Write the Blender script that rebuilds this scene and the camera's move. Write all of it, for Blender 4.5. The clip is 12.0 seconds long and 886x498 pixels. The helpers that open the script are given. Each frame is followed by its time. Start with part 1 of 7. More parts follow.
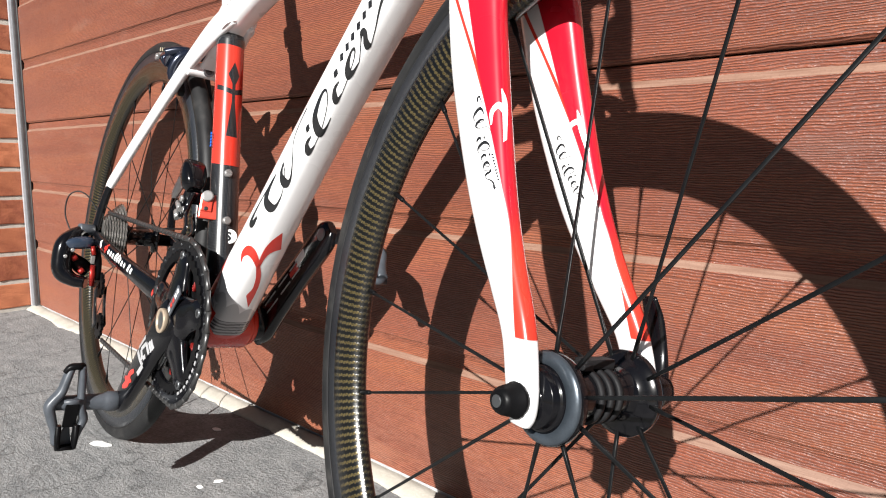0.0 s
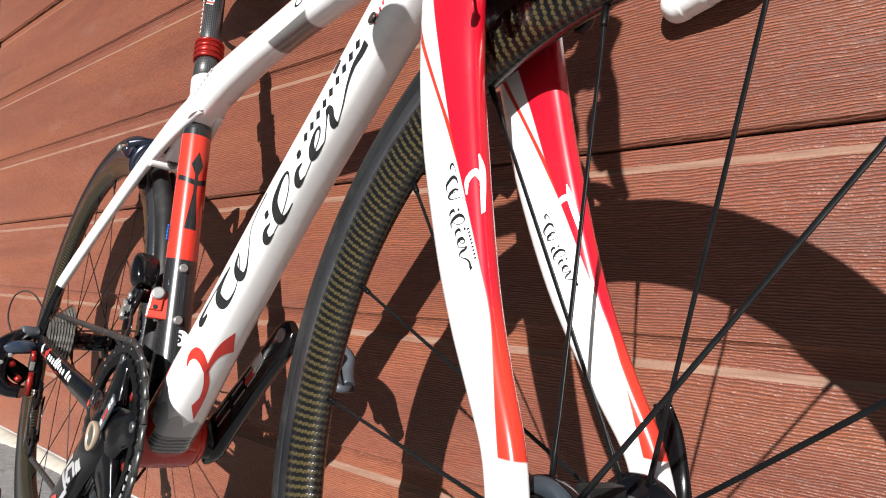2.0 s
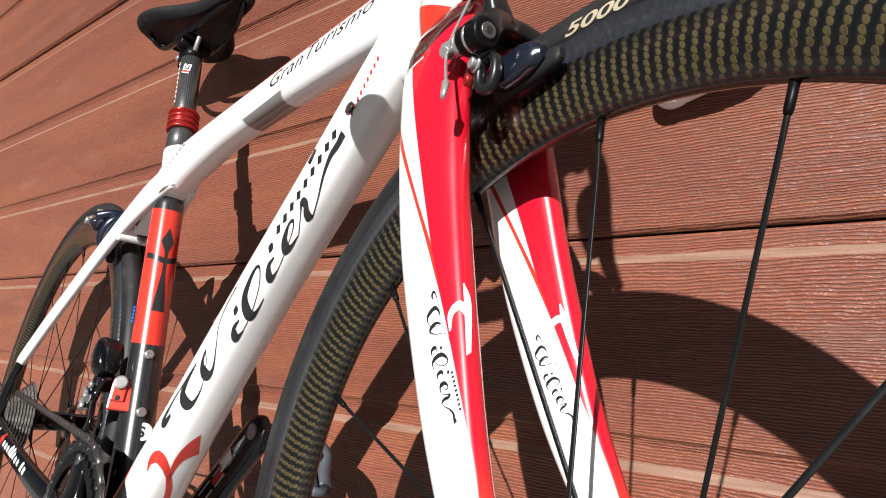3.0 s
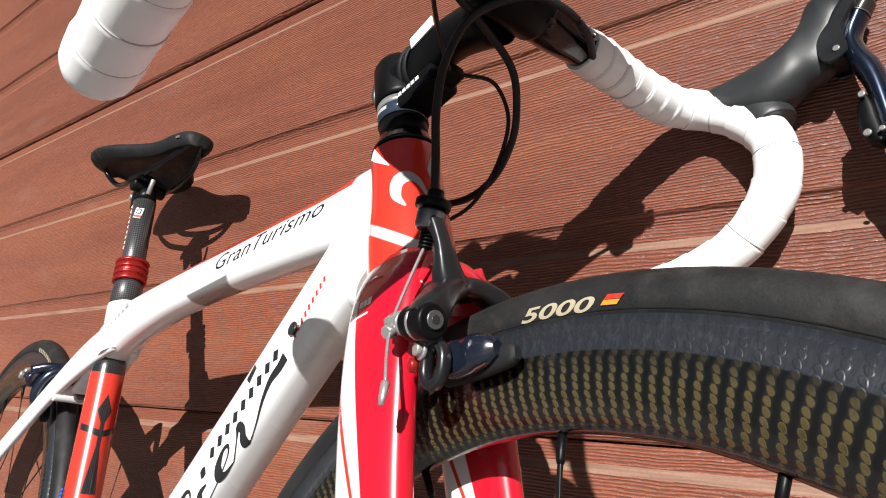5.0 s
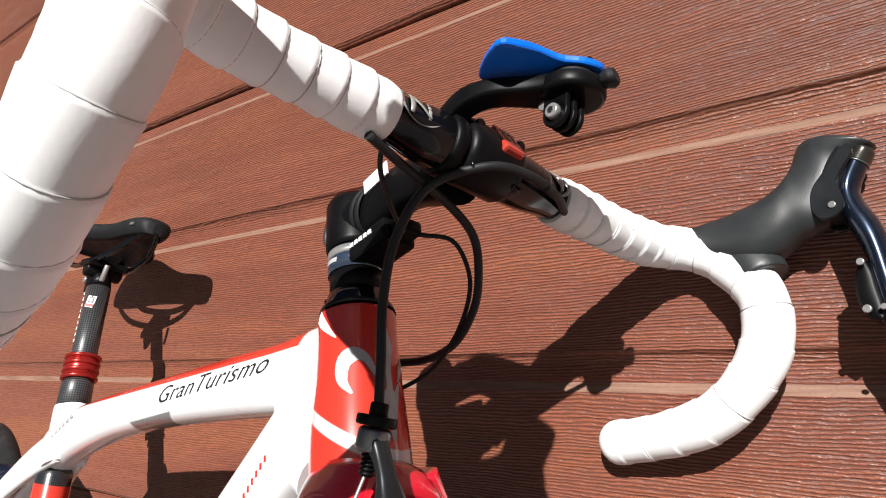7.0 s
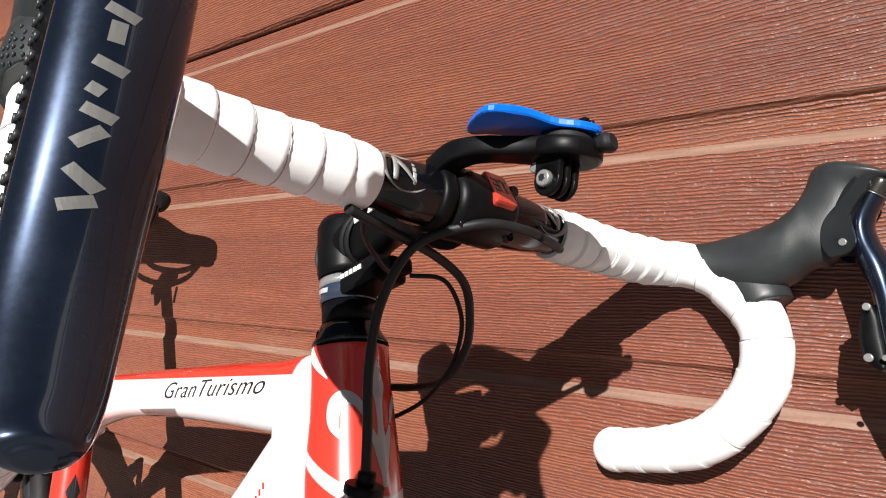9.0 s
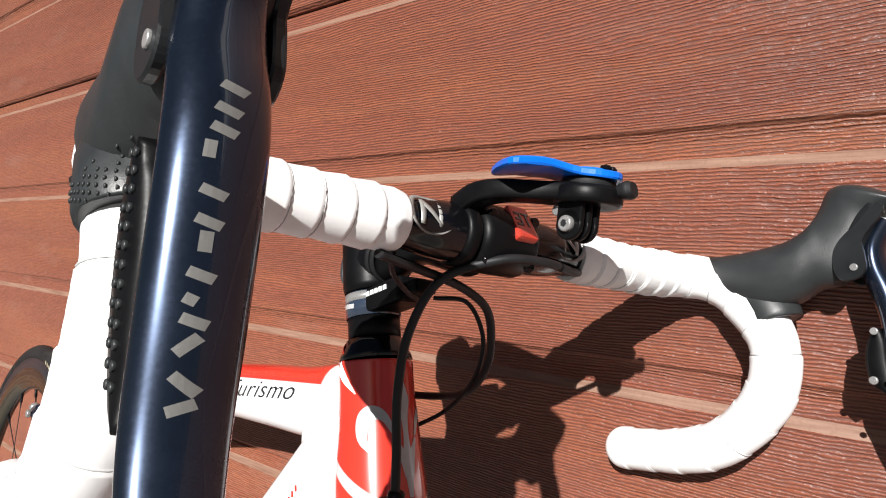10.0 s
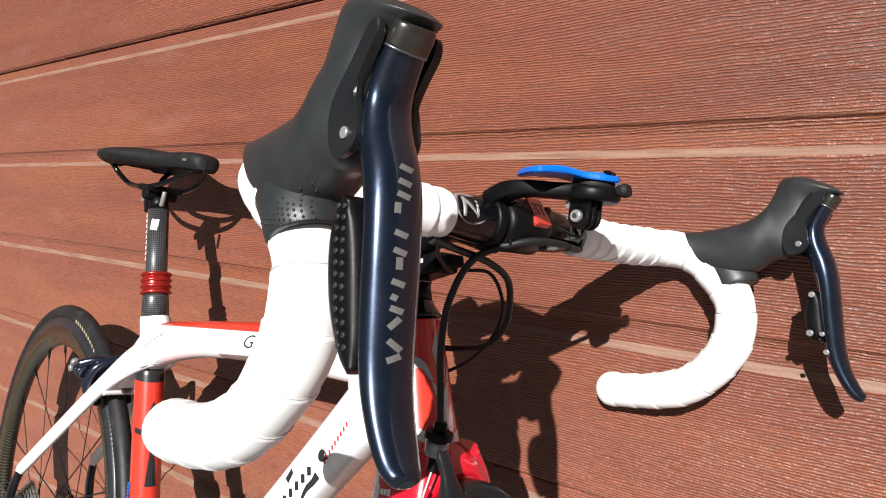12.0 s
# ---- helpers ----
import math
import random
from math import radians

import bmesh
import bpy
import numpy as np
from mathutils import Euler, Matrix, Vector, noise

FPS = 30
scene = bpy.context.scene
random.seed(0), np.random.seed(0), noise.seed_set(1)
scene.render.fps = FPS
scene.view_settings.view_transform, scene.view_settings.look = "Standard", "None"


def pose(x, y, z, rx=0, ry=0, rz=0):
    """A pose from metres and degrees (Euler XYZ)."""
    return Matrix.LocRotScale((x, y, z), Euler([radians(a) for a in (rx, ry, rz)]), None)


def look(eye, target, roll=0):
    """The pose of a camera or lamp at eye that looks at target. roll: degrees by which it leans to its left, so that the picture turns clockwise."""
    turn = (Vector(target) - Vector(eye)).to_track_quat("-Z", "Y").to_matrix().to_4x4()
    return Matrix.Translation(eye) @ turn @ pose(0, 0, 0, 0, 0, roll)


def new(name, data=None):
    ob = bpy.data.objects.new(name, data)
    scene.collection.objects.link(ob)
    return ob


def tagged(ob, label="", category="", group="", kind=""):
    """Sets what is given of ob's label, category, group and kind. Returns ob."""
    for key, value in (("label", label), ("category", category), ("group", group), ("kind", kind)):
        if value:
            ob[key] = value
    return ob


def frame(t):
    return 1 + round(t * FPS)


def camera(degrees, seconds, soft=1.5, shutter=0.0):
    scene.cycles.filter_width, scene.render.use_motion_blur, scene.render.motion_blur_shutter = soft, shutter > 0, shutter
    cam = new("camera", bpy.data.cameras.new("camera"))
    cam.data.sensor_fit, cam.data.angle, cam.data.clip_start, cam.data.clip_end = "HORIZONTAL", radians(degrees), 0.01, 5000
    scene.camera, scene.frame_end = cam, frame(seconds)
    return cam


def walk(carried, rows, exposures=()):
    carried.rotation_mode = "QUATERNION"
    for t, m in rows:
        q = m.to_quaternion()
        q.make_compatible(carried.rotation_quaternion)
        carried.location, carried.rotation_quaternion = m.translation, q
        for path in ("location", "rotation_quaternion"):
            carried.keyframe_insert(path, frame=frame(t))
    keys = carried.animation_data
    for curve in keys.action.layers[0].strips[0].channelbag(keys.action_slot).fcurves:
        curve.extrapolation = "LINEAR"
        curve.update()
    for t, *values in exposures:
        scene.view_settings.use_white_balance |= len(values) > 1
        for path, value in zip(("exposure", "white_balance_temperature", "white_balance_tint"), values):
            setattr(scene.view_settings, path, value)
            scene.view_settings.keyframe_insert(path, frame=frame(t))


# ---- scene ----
cam = camera(68.1, 12.0, soft=1.1)
PATH = [
    (0, (0.214, -0.634, 0.472), (-1.119, 0.832, 0.2), 0.4),
    (0.5, (0.213, -0.621, 0.45), (-1.138, 0.844, 0.288), 0.5),
    (1, (0.205, -0.612, 0.443), (-1.146, 0.861, 0.373), 0.6),
    (1.5, (0.191, -0.593, 0.446), (-1.142, 0.898, 0.445), 0.6),
    (2, (0.172, -0.573, 0.454), (-1.14, 0.935, 0.516), 0.6),
    (2.5, (0.158, -0.557, 0.478), (-1.135, 0.964, 0.604), 0.5),
    (2.7, (0.154, -0.552, 0.488), (-1.132, 0.973, 0.637), 0.4),
    (4.3, (0.147, -0.527, 0.583), (-1.083, 1.021, 0.886), 0.3),
    (4.5, (0.147, -0.524, 0.595), (-1.076, 1.026, 0.916), 0.3),
    (5, (0.146, -0.514, 0.625), (-1.062, 1.037, 0.991), 0.4),
    (5.5, (0.145, -0.504, 0.656), (-1.052, 1.048, 1.055), 0.3),
    (6, (0.144, -0.498, 0.68), (-1.039, 1.058, 1.103), 0.3),
    (6.5, (0.145, -0.494, 0.704), (-1.03, 1.069, 1.122), 0.3),
    (7, (0.147, -0.482, 0.734), (-1.036, 1.085, 1.113), 0.3),
    (7.2, (0.151, -0.481, 0.746), (-1.037, 1.089, 1.099), 0.2),
    (9, (0.157, -0.472, 0.817), (-1.085, 1.094, 0.886), 0.3),
    (9.5, (0.155, -0.474, 0.842), (-1.102, 1.082, 0.834), 0.3),
    (10, (0.16, -0.488, 0.859), (-1.105, 1.059, 0.781), 0.3),
    (10.5, (0.164, -0.5, 0.869), (-1.094, 1.049, 0.731), 0.2),
    (11, (0.171, -0.519, 0.88), (-1.069, 1.041, 0.705), 0.2),
    (11.5, (0.18, -0.549, 0.887), (-1.04, 1.023, 0.687), 0.2),
    (12, (0.186, -0.578, 0.883), (-1.018, 1.004, 0.662), 0.2),
]
walk(cam, [(t, look(eye, target, roll)) for t, eye, target, roll in PATH], [(0.0, 1.08), (1.0, 1.04), (2.5, 0.94), (5.0, 0.92), (7.0, 0.87), (9.0, 0.93), (12.0, 0.92)])

from mathutils.bvhtree import BVHTree

# world, sun
SUN_DIR = Vector((-0.38, 1.0, -0.62)).normalized()
world = bpy.data.worlds.new("sky")
scene.world = world
world.use_nodes = True
wn = world.node_tree.nodes
sky = wn.new("ShaderNodeTexSky")
sky.sky_type, sky.sun_disc = "NISHITA", False
sky.sun_elevation, sky.sun_rotation = radians(30.1), radians(159.2)
world.node_tree.links.new(sky.outputs[0], wn["Background"].inputs[0])
wn["Background"].inputs[1].default_value = 0.0135
sun = new("sun", bpy.data.lights.new("sun", "SUN"))
sun.data.energy, sun.data.angle, sun.data.color = 5.0, radians(0.5), (1.0, 0.975, 0.94)
sun.rotation_euler = SUN_DIR.to_track_quat("-Z", "Y").to_euler()

# ---------------------------------------------------------------- materials
class Mat:
    """A node material with short calls for maths and textures."""
    def __init__(self, name):
        self.m = bpy.data.materials.new(name)
        self.m.use_nodes = True
        self.t = self.m.node_tree
        self.b = self.t.nodes["Principled BSDF"]
        self._c = None

    def node(self, kind, **props):
        n = self.t.nodes.new(kind)
        for k, v in props.items():
            n.inputs[k].default_value = v
        return n

    def put(self, sock, v):
        if isinstance(v, bpy.types.NodeSocket):
            self.t.links.new(v, sock)
        else:
            sock.default_value = v

    def coords(self, which="Object"):
        if self._c is None:
            self._c = self.t.nodes.new("ShaderNodeTexCoord")
        return self._c.outputs[which]

    def xyz(self, vec=None):
        n = self.t.nodes.new("ShaderNodeSeparateXYZ")
        self.put(n.inputs[0], vec or self.coords())
        return n.outputs[0], n.outputs[1], n.outputs[2]

    def vec(self, x, y, z):
        n = self.t.nodes.new("ShaderNodeCombineXYZ")
        for s, v in zip(n.inputs, (x, y, z)):
            self.put(s, v)
        return n.outputs[0]

    def math(self, op, a, b=0.0, c=0.0):
        n = self.t.nodes.new("ShaderNodeMath")
        n.operation = op
        for s, v in zip(n.inputs, (a, b, c)):
            self.put(s, v)
        return n.outputs[0]

    def add(self, a, b): return self.math("ADD", a, b)
    def sub(self, a, b): return self.math("SUBTRACT", a, b)
    def mul(self, a, b): return self.math("MULTIPLY", a, b)

    def lin(self, x, y, z, a, b, c, d):
        """a*x + b*y + c*z + d"""
        return self.add(self.add(self.mul(x, a), self.mul(y, b)), self.add(self.mul(z, c), d))

    def step(self, v, soft=0.0006):
        """0 below zero, 1 above, with a soft edge."""
        n = self.t.nodes.new("ShaderNodeMapRange")
        n.interpolation_type = "SMOOTHSTEP"
        self.put(n.inputs[0], v)
        n.inputs[1].default_value, n.inputs[2].default_value = -soft, soft
        return n.outputs[0]

    def ramp(self, v, lo, hi, a=0.0, b=1.0):
        n = self.t.nodes.new("ShaderNodeMapRange")
        self.put(n.inputs[0], v)
        for i, x in enumerate((lo, hi, a, b)):
            self.put(n.inputs[i + 1], x)
        return n.outputs[0]

    def scale(self, vec, s):
        n = self.t.nodes.new("ShaderNodeVectorMath")
        n.operation = "MULTIPLY"
        self.put(n.inputs[0], vec)
        n.inputs[1].default_value = s
        return n.outputs[0]

    def noise(self, scale, detail=3.0, rough=0.55, vec=None, stretch=None):
        n = self.t.nodes.new("ShaderNodeTexNoise")
        v = vec or self.coords()
        if stretch:
            v = self.scale(v, stretch)
        self.put(n.inputs["Vector"], v)
        n.inputs["Scale"].default_value, n.inputs["Detail"].default_value, n.inputs["Roughness"].default_value = scale, detail, rough
        return n.outputs[0]

    def mix(self, f, a, b):
        n = self.t.nodes.new("ShaderNodeMix")
        n.data_type = "RGBA"
        self.put(n.inputs[0], f)
        for i, v in ((6, a), (7, b)):
            self.put(n.inputs[i], v if isinstance(v, bpy.types.NodeSocket) else (*v, 1.0))
        return n.outputs[2]

    def bump(self, h, strength=0.3, dist=0.001, after=None):
        n = self.t.nodes.new("ShaderNodeBump")
        self.put(n.inputs["Height"], h)
        n.inputs["Strength"].default_value, n.inputs["Distance"].default_value = strength, dist
        if after is not None:
            self.put(n.inputs["Normal"], after)
        return n.outputs[0]

    def out(self, color, rough=0.5, metal=0.0, coat=0.0, normal=None, spec=0.5):
        self.put(self.b.inputs["Base Color"], color if isinstance(color, bpy.types.NodeSocket) else (*color, 1.0))
        self.put(self.b.inputs["Roughness"], rough)
        self.put(self.b.inputs["Metallic"], metal)
        self.put(self.b.inputs["Coat Weight"], coat)
        self.b.inputs["Coat Roughness"].default_value = 0.04
        self.b.inputs["Specular IOR Level"].default_value = spec
        if normal is not None:
            self.put(self.b.inputs["Normal"], normal)
        return self.m


def plain(name, c, rough=0.4, metal=0.0, coat=0.0, var=0.12, scale=60, grain=900, relief=0.0, spec=0.5):
    """One colour with a slow and a fine unevenness, in tone and in gloss."""
    m = Mat(name)
    slow, fine = m.noise(scale, 2), m.noise(grain, 3)
    k = m.add(m.mul(slow, 0.65), m.mul(fine, 0.35))
    lo, hi = [x * (1 - var) for x in c], [min(1, x * (1 + var)) for x in c]
    col = m.mix(m.ramp(k, 0.3, 0.7), lo, hi)
    r = m.ramp(k, 0.3, 0.7, rough * 0.85, min(1, rough * 1.2))
    nor = m.bump(fine, relief, 0.0005) if relief else None
    return m.out(col, r, metal, coat, nor, spec)


WHITE = (0.76, 0.76, 0.765)
RED = (0.50, 0.006, 0.020)
ORANGE = (0.55, 0.032, 0.018)
white_paint = plain("white_gloss_paint", WHITE, 0.28, coat=0.8, var=0.03, scale=15)
red_paint = plain("red_gloss_paint", ORANGE, 0.25, coat=0.4, var=0.06)
black_plastic = plain("black_plastic", (0.0035, 0.0035, 0.004), 0.38, var=0.3, relief=0.05, spec=0.12)
black_gloss = plain("black_gloss", (0.003, 0.003, 0.004), 0.16, coat=0.25, var=0.2, spec=0.3)
black_rubber = plain("black_rubber", (0.009, 0.009, 0.010), 0.62, var=0.25, relief=0.15, spec=0.25)
hood_rubber = plain("hood_rubber", (0.018, 0.020, 0.0212), 0.42, var=0.18, relief=0.16, grain=1300, spec=0.5)
bracket_grey = plain("bracket_grey", (0.0085, 0.0095, 0.0105), 0.36, var=0.2, relief=0.06, grain=1500, spec=0.4)
lever_grey = plain("lever_lettering", (0.125, 0.123, 0.118), 0.45, metal=0.2, var=0.1)
shoe_black = plain("blue_black_shoe", (0.006, 0.008, 0.015), 0.16, coat=0.5, var=0.2)
cable_black = plain("cable_housing", (0.010, 0.010, 0.011), 0.5, var=0.2, spec=0.3)
steel = plain("bright_steel", (0.36, 0.355, 0.35), 0.28, metal=0.6, var=0.15)
alloy_grey = plain("grey_alloy", (0.20, 0.21, 0.22), 0.35, metal=0.9, var=0.15)
pedal_grey = plain("pedal_resin", (0.060, 0.068, 0.080), 0.40, metal=0.1, var=0.25, relief=0.1)
lever_navy = plain("dark_blue_grey_lever", (0.017, 0.025, 0.044), 0.25, metal=0.8, coat=0.6, var=0.12)
bronze_grey = plain("bronze_grey_cap", (0.085, 0.080, 0.072), 0.26, metal=0.85, var=0.1)
silver_mark = plain("silver_lettering", (0.30, 0.295, 0.28), 0.4, metal=0.3, var=0.1)
red_anodised = plain("red_anodised", (0.42, 0.03, 0.025), 0.28, metal=0.7, var=0.15)
red_clamp_paint = plain("red_alloy", (0.52, 0.05, 0.03), 0.3, metal=0.3, coat=0.5)
blue_plastic = plain("blue_plastic", (0.0, 0.115, 0.56), 0.33, var=0.08, relief=0.03)
ink = plain("black_lettering", (0.014, 0.014, 0.015), 0.3, coat=0.6)
white_ink = plain("white_lettering", (0.75, 0.75, 0.74), 0.4)
spoke_black = plain("spoke_black", (0.0045, 0.005, 0.0055), 0.34, var=0.25, spec=0.28)
flag_yellow = plain("flag_yellow", (0.52, 0.24, 0.02), 0.6)
red_ink = plain("red_lettering", (0.50, 0.028, 0.018), 0.3, coat=0.6)
grey_ink = plain("grey_lettering", (0.36, 0.36, 0.37), 0.3, coat=0.5)
gold_ink = plain("tan_lettering", (0.33, 0.285, 0.20), 0.6)
unseen_dark_ground = plain("dark_ground_out_of_view", (0.05, 0.05, 0.052), 0.9, var=0.3, scale=4, grain=120, relief=0.3)
brass = plain("bare_spindle", (0.34, 0.27, 0.20), 0.4, metal=0.2)
cog_steel = plain("cassette_steel", (0.42, 0.41, 0.39), 0.35, metal=0.9, var=0.25)
smoke = plain("dark_glossy_shim", (0.020, 0.030, 0.050), 0.12, coat=1.0)
tape_end = plain("grey_tape", (0.42, 0.42, 0.42), 0.5)


def carbon():
    m = Mat("carbon_weave")
    u, v, _ = m.xyz(m.coords("UV"))
    a = m.math("SINE", m.mul(m.add(u, v), 2 * math.pi / 0.0052))
    b = m.math("SINE", m.mul(m.sub(u, v), 2 * math.pi / 0.0052))
    k = m.ramp(m.mul(a, b), -0.35, 0.35)
    slow = m.noise(30, 2)
    col = m.mix(m.mul(k, m.ramp(slow, 0.3, 0.7, 0.6, 1.0)), (0.006, 0.006, 0.007), (0.095, 0.098, 0.102))
    return m.out(col, m.ramp(k, 0, 1, 0.45, 0.3), 0.2, 0.8, m.bump(k, 0.1, 0.0003))


def rim_weave():
    """Black carbon with rows of glinting gold threads, and a plain dark brake track outside."""
    m = Mat("rim_carbon")
    u, v, _ = m.xyz(m.coords("UV"))
    cu, cv = m.mul(u, 1 / 0.0067), m.mul(v, 1 / 0.0035)
    sway = m.mul(m.math("SINE", m.mul(cv, math.pi)), 0.05)
    fu = m.sub(m.math("FRACT", m.add(cu, sway)), 0.5)
    fv = m.sub(m.math("FRACT", cv), 0.5)
    slant = m.add(fv, m.mul(fu, 0.9))
    d = m.math("SQRT", m.add(m.math("POWER", m.mul(fu, 2.9), 2.0), m.math("POWER", m.mul(slant, 1.5), 2.0)))
    dash = m.step(m.sub(0.66, d), 0.16)
    column = m.step(m.sub(0.30, m.math("ABSOLUTE", fu)), 0.10)
    # gold fades towards the track: shade by the pads, put into the colour
    band = m.mul(m.ramp(v, 0.0170, 0.0330, 0.08, 1.0), m.ramp(v, 0.0440, 0.0475, 1.0, 0.15))
    patch = m.mul(m.ramp(m.noise(9, 2), 0.35, 0.6, 0.6, 1.0), m.ramp(m.noise(260, 2), 0.3, 0.6, 0.5, 1.0))
    track = m.step(m.sub(0.0150, v), 0.0005)
    gold = m.mul(m.mul(m.mul(dash, band), patch), m.sub(1.0, track))
    score = m.noise(1.0, 2, 0.6, vec=m.vec(m.mul(u, 420.0), m.mul(v, 160.0), 0.0))
    base = m.mix(column, (0.0035, 0.0035, 0.0035), (0.009, 0.0085, 0.007))
    base = m.mix(track, base, (0.013, 0.015, 0.019))
    base = m.mix(m.mul(m.ramp(score, 0.50, 0.68), m.mul(track, 0.8)), base, (0.022, 0.025, 0.031))
    col = m.mix(gold, base, (0.190, 0.145, 0.062))
    rough = m.ramp(track, 0, 1, 0.25, 0.36)
    relief = m.add(m.mul(dash, m.ramp(track, 0, 1, 0.5, 0.8)), m.mul(score, m.mul(track, 0.9)))
    return m.out(col, rough, m.mul(gold, 0.88), m.ramp(track, 0, 1, 0.3, 0.15), m.bump(relief, 0.35, 0.0005))


def tyre_mat():
    m = Mat("tyre_rubber")
    fine, slow = m.noise(700, 3), m.noise(18, 3)
    col = m.mix(m.ramp(m.add(m.mul(slow, 0.7), m.mul(fine, 0.3)), 0.35, 0.68), (0.004, 0.004, 0.005), (0.014, 0.014, 0.014))
    dust = m.mul(m.ramp(m.noise(55, 4), 0.55, 0.78), 0.16)
    col = m.mix(dust, col, (0.12, 0.115, 0.105))
    return m.out(col, m.ramp(slow, 0.3, 0.7, 0.45, 0.7), normal=m.bump(m.add(fine, m.mul(m.noise(90, 3), 0.8)), 0.2, 0.0006), spec=0.32)


def paint_fork():
    """White legs with a broad crimson blaze ahead and a thin vermilion stripe behind it."""
    m = Mat("fork_paint")
    x, y, z = m.xyz()
    x = m.add(x, 0.0150)
    back = m.sub(x, m.add(m.add(0.0077, m.mul(z, 0.339)), m.mul(m.mul(z, z), -0.93)))
    front = m.sub(m.sub(-0.0754, m.mul(m.sub(z, 0.538), 0.70)), x)
    stripe = m.mul(m.mul(m.step(back), m.math("MAXIMUM", m.step(front), m.step(m.sub(0.43, z)))), m.step(m.sub(z, 0.3685)))
    zc = m.sub(z, 0.538)
    edge = m.math("MAXIMUM", m.sub(-0.0754, m.mul(zc, 0.46)), m.sub(-0.0754, m.mul(zc, 0.527)))
    crimson = m.mul(m.step(m.sub(x, edge)), m.step(m.sub(z, 0.43), 0.02))
    col = m.mix(stripe, WHITE, ORANGE)
    col = m.mix(crimson, col, RED)
    slow = m.noise(20, 2)
    return m.out(col, m.ramp(slow, 0.3, 0.7, 0.24, 0.3), 0.0, 0.9)


def paint_head():
    """Red head tube with a slanted white band at its foot."""
    m = Mat("head_tube_paint")
    x, y, z = m.xyz()
    d = m.lin(x, y, z, 0.34, 0.0, 1.0, -0.9943)
    band = m.step(m.sub(0.0035, m.math("ABSOLUTE", d)))
    red = m.mix(m.ramp(m.noise(25, 2), 0.3, 0.7), [c * 0.92 for c in ORANGE], ORANGE)
    col = m.mix(band, red, (0.55, 0.55, 0.55))
    return m.out(col, 0.24, 0.0, 0.9)


def paint_top_tube():
    """White top tube with a red back and a grey swoosh under the name."""
    m = Mat("top_tube_paint")
    x, y, z = m.xyz()
    # height over the upper edge line of the tube
    d = m.lin(x, y, z, -0.133, 0.0, 1.0, -0.6592)
    top = m.mul(m.step(d), m.mul(m.step(m.sub(x, 0.36)), m.step(m.sub(0.770, x), 0.002)))
    g = m.lin(x, y, z, -0.16, 0.0, 1.0, -0.619)
    swoosh = m.mul(m.mul(m.step(m.mul(g, -1.0)), m.step(m.lin(x, y, z, 1.0, 0, 0.5, -0.872), 0.002)), m.step(m.lin(x, y, z, -1.0, 0, 0.6, 0.170), 0.002))
    col = m.mix(top, WHITE, ORANGE)
    col = m.mix(swoosh, col, (0.17, 0.16, 0.155))
    return m.out(col, m.ramp(m.noise(15, 2), 0.3, 0.7, 0.25, 0.32), 0.0, 0.85)


def paint_down_tube():
    """White down tube whose lower end is grey camouflage over red."""
    m = Mat("down_tube_paint")
    x, y, z = m.xyz()
    along = m.lin(x, y, z, 0.648, 0.0, 0.762, -0.605)
    across = m.lin(x, y, z, -0.762, 0.0, 0.648, 0.1419)
    girth = m.sub(m.mul(across, 0.6), m.mul(y, 0.8))
    scallop = m.math("ABSOLUTE", m.math("SINE", m.mul(girth, 190.0)))
    n = m.noise(85, 1)
    edge = m.add(m.add(m.mul(m.add(girth, 0.02), 0.42), -0.078), m.mul(scallop, 0.012))
    grey = m.step(m.sub(edge, along), 0.001)
    spot = m.mul(m.step(m.sub(n, 0.60), 0.02), m.step(m.sub(girth, 0.000), 0.004))
    grey = m.mul(grey, m.sub(1.0, spot))
    # block of fine dark lines, and the red under and behind it
    block = m.mul(m.step(m.sub(-0.092, along)), m.step(m.sub(0.007, girth)))
    line = m.step(m.math("SINE", m.mul(m.add(along, m.mul(n, 0.004)), 2 * math.pi / 0.0052)), 0.4)
    back = m.mul(m.step(m.sub(girth, m.ramp(along, -0.075, -0.012, 0.021, 0.031))), m.step(m.sub(-0.012, along)))
    foot = m.mul(m.step(m.sub(-0.086, along)), m.step(m.sub(girth, 0.007)))
    red = m.math("MAXIMUM", m.math("MAXIMUM", m.step(m.sub(-0.117, along), 0.001), back), foot)
    col = m.mix(grey, WHITE, (0.46, 0.46, 0.47))
    col = m.mix(block, col, m.mix(line, (0.05, 0.05, 0.055), (0.26, 0.26, 0.27)))
    col = m.mix(red, col, ORANGE)
    return m.out(col, m.ramp(m.noise(15, 2), 0.3, 0.7, 0.24, 0.3), 0.0, 0.85)


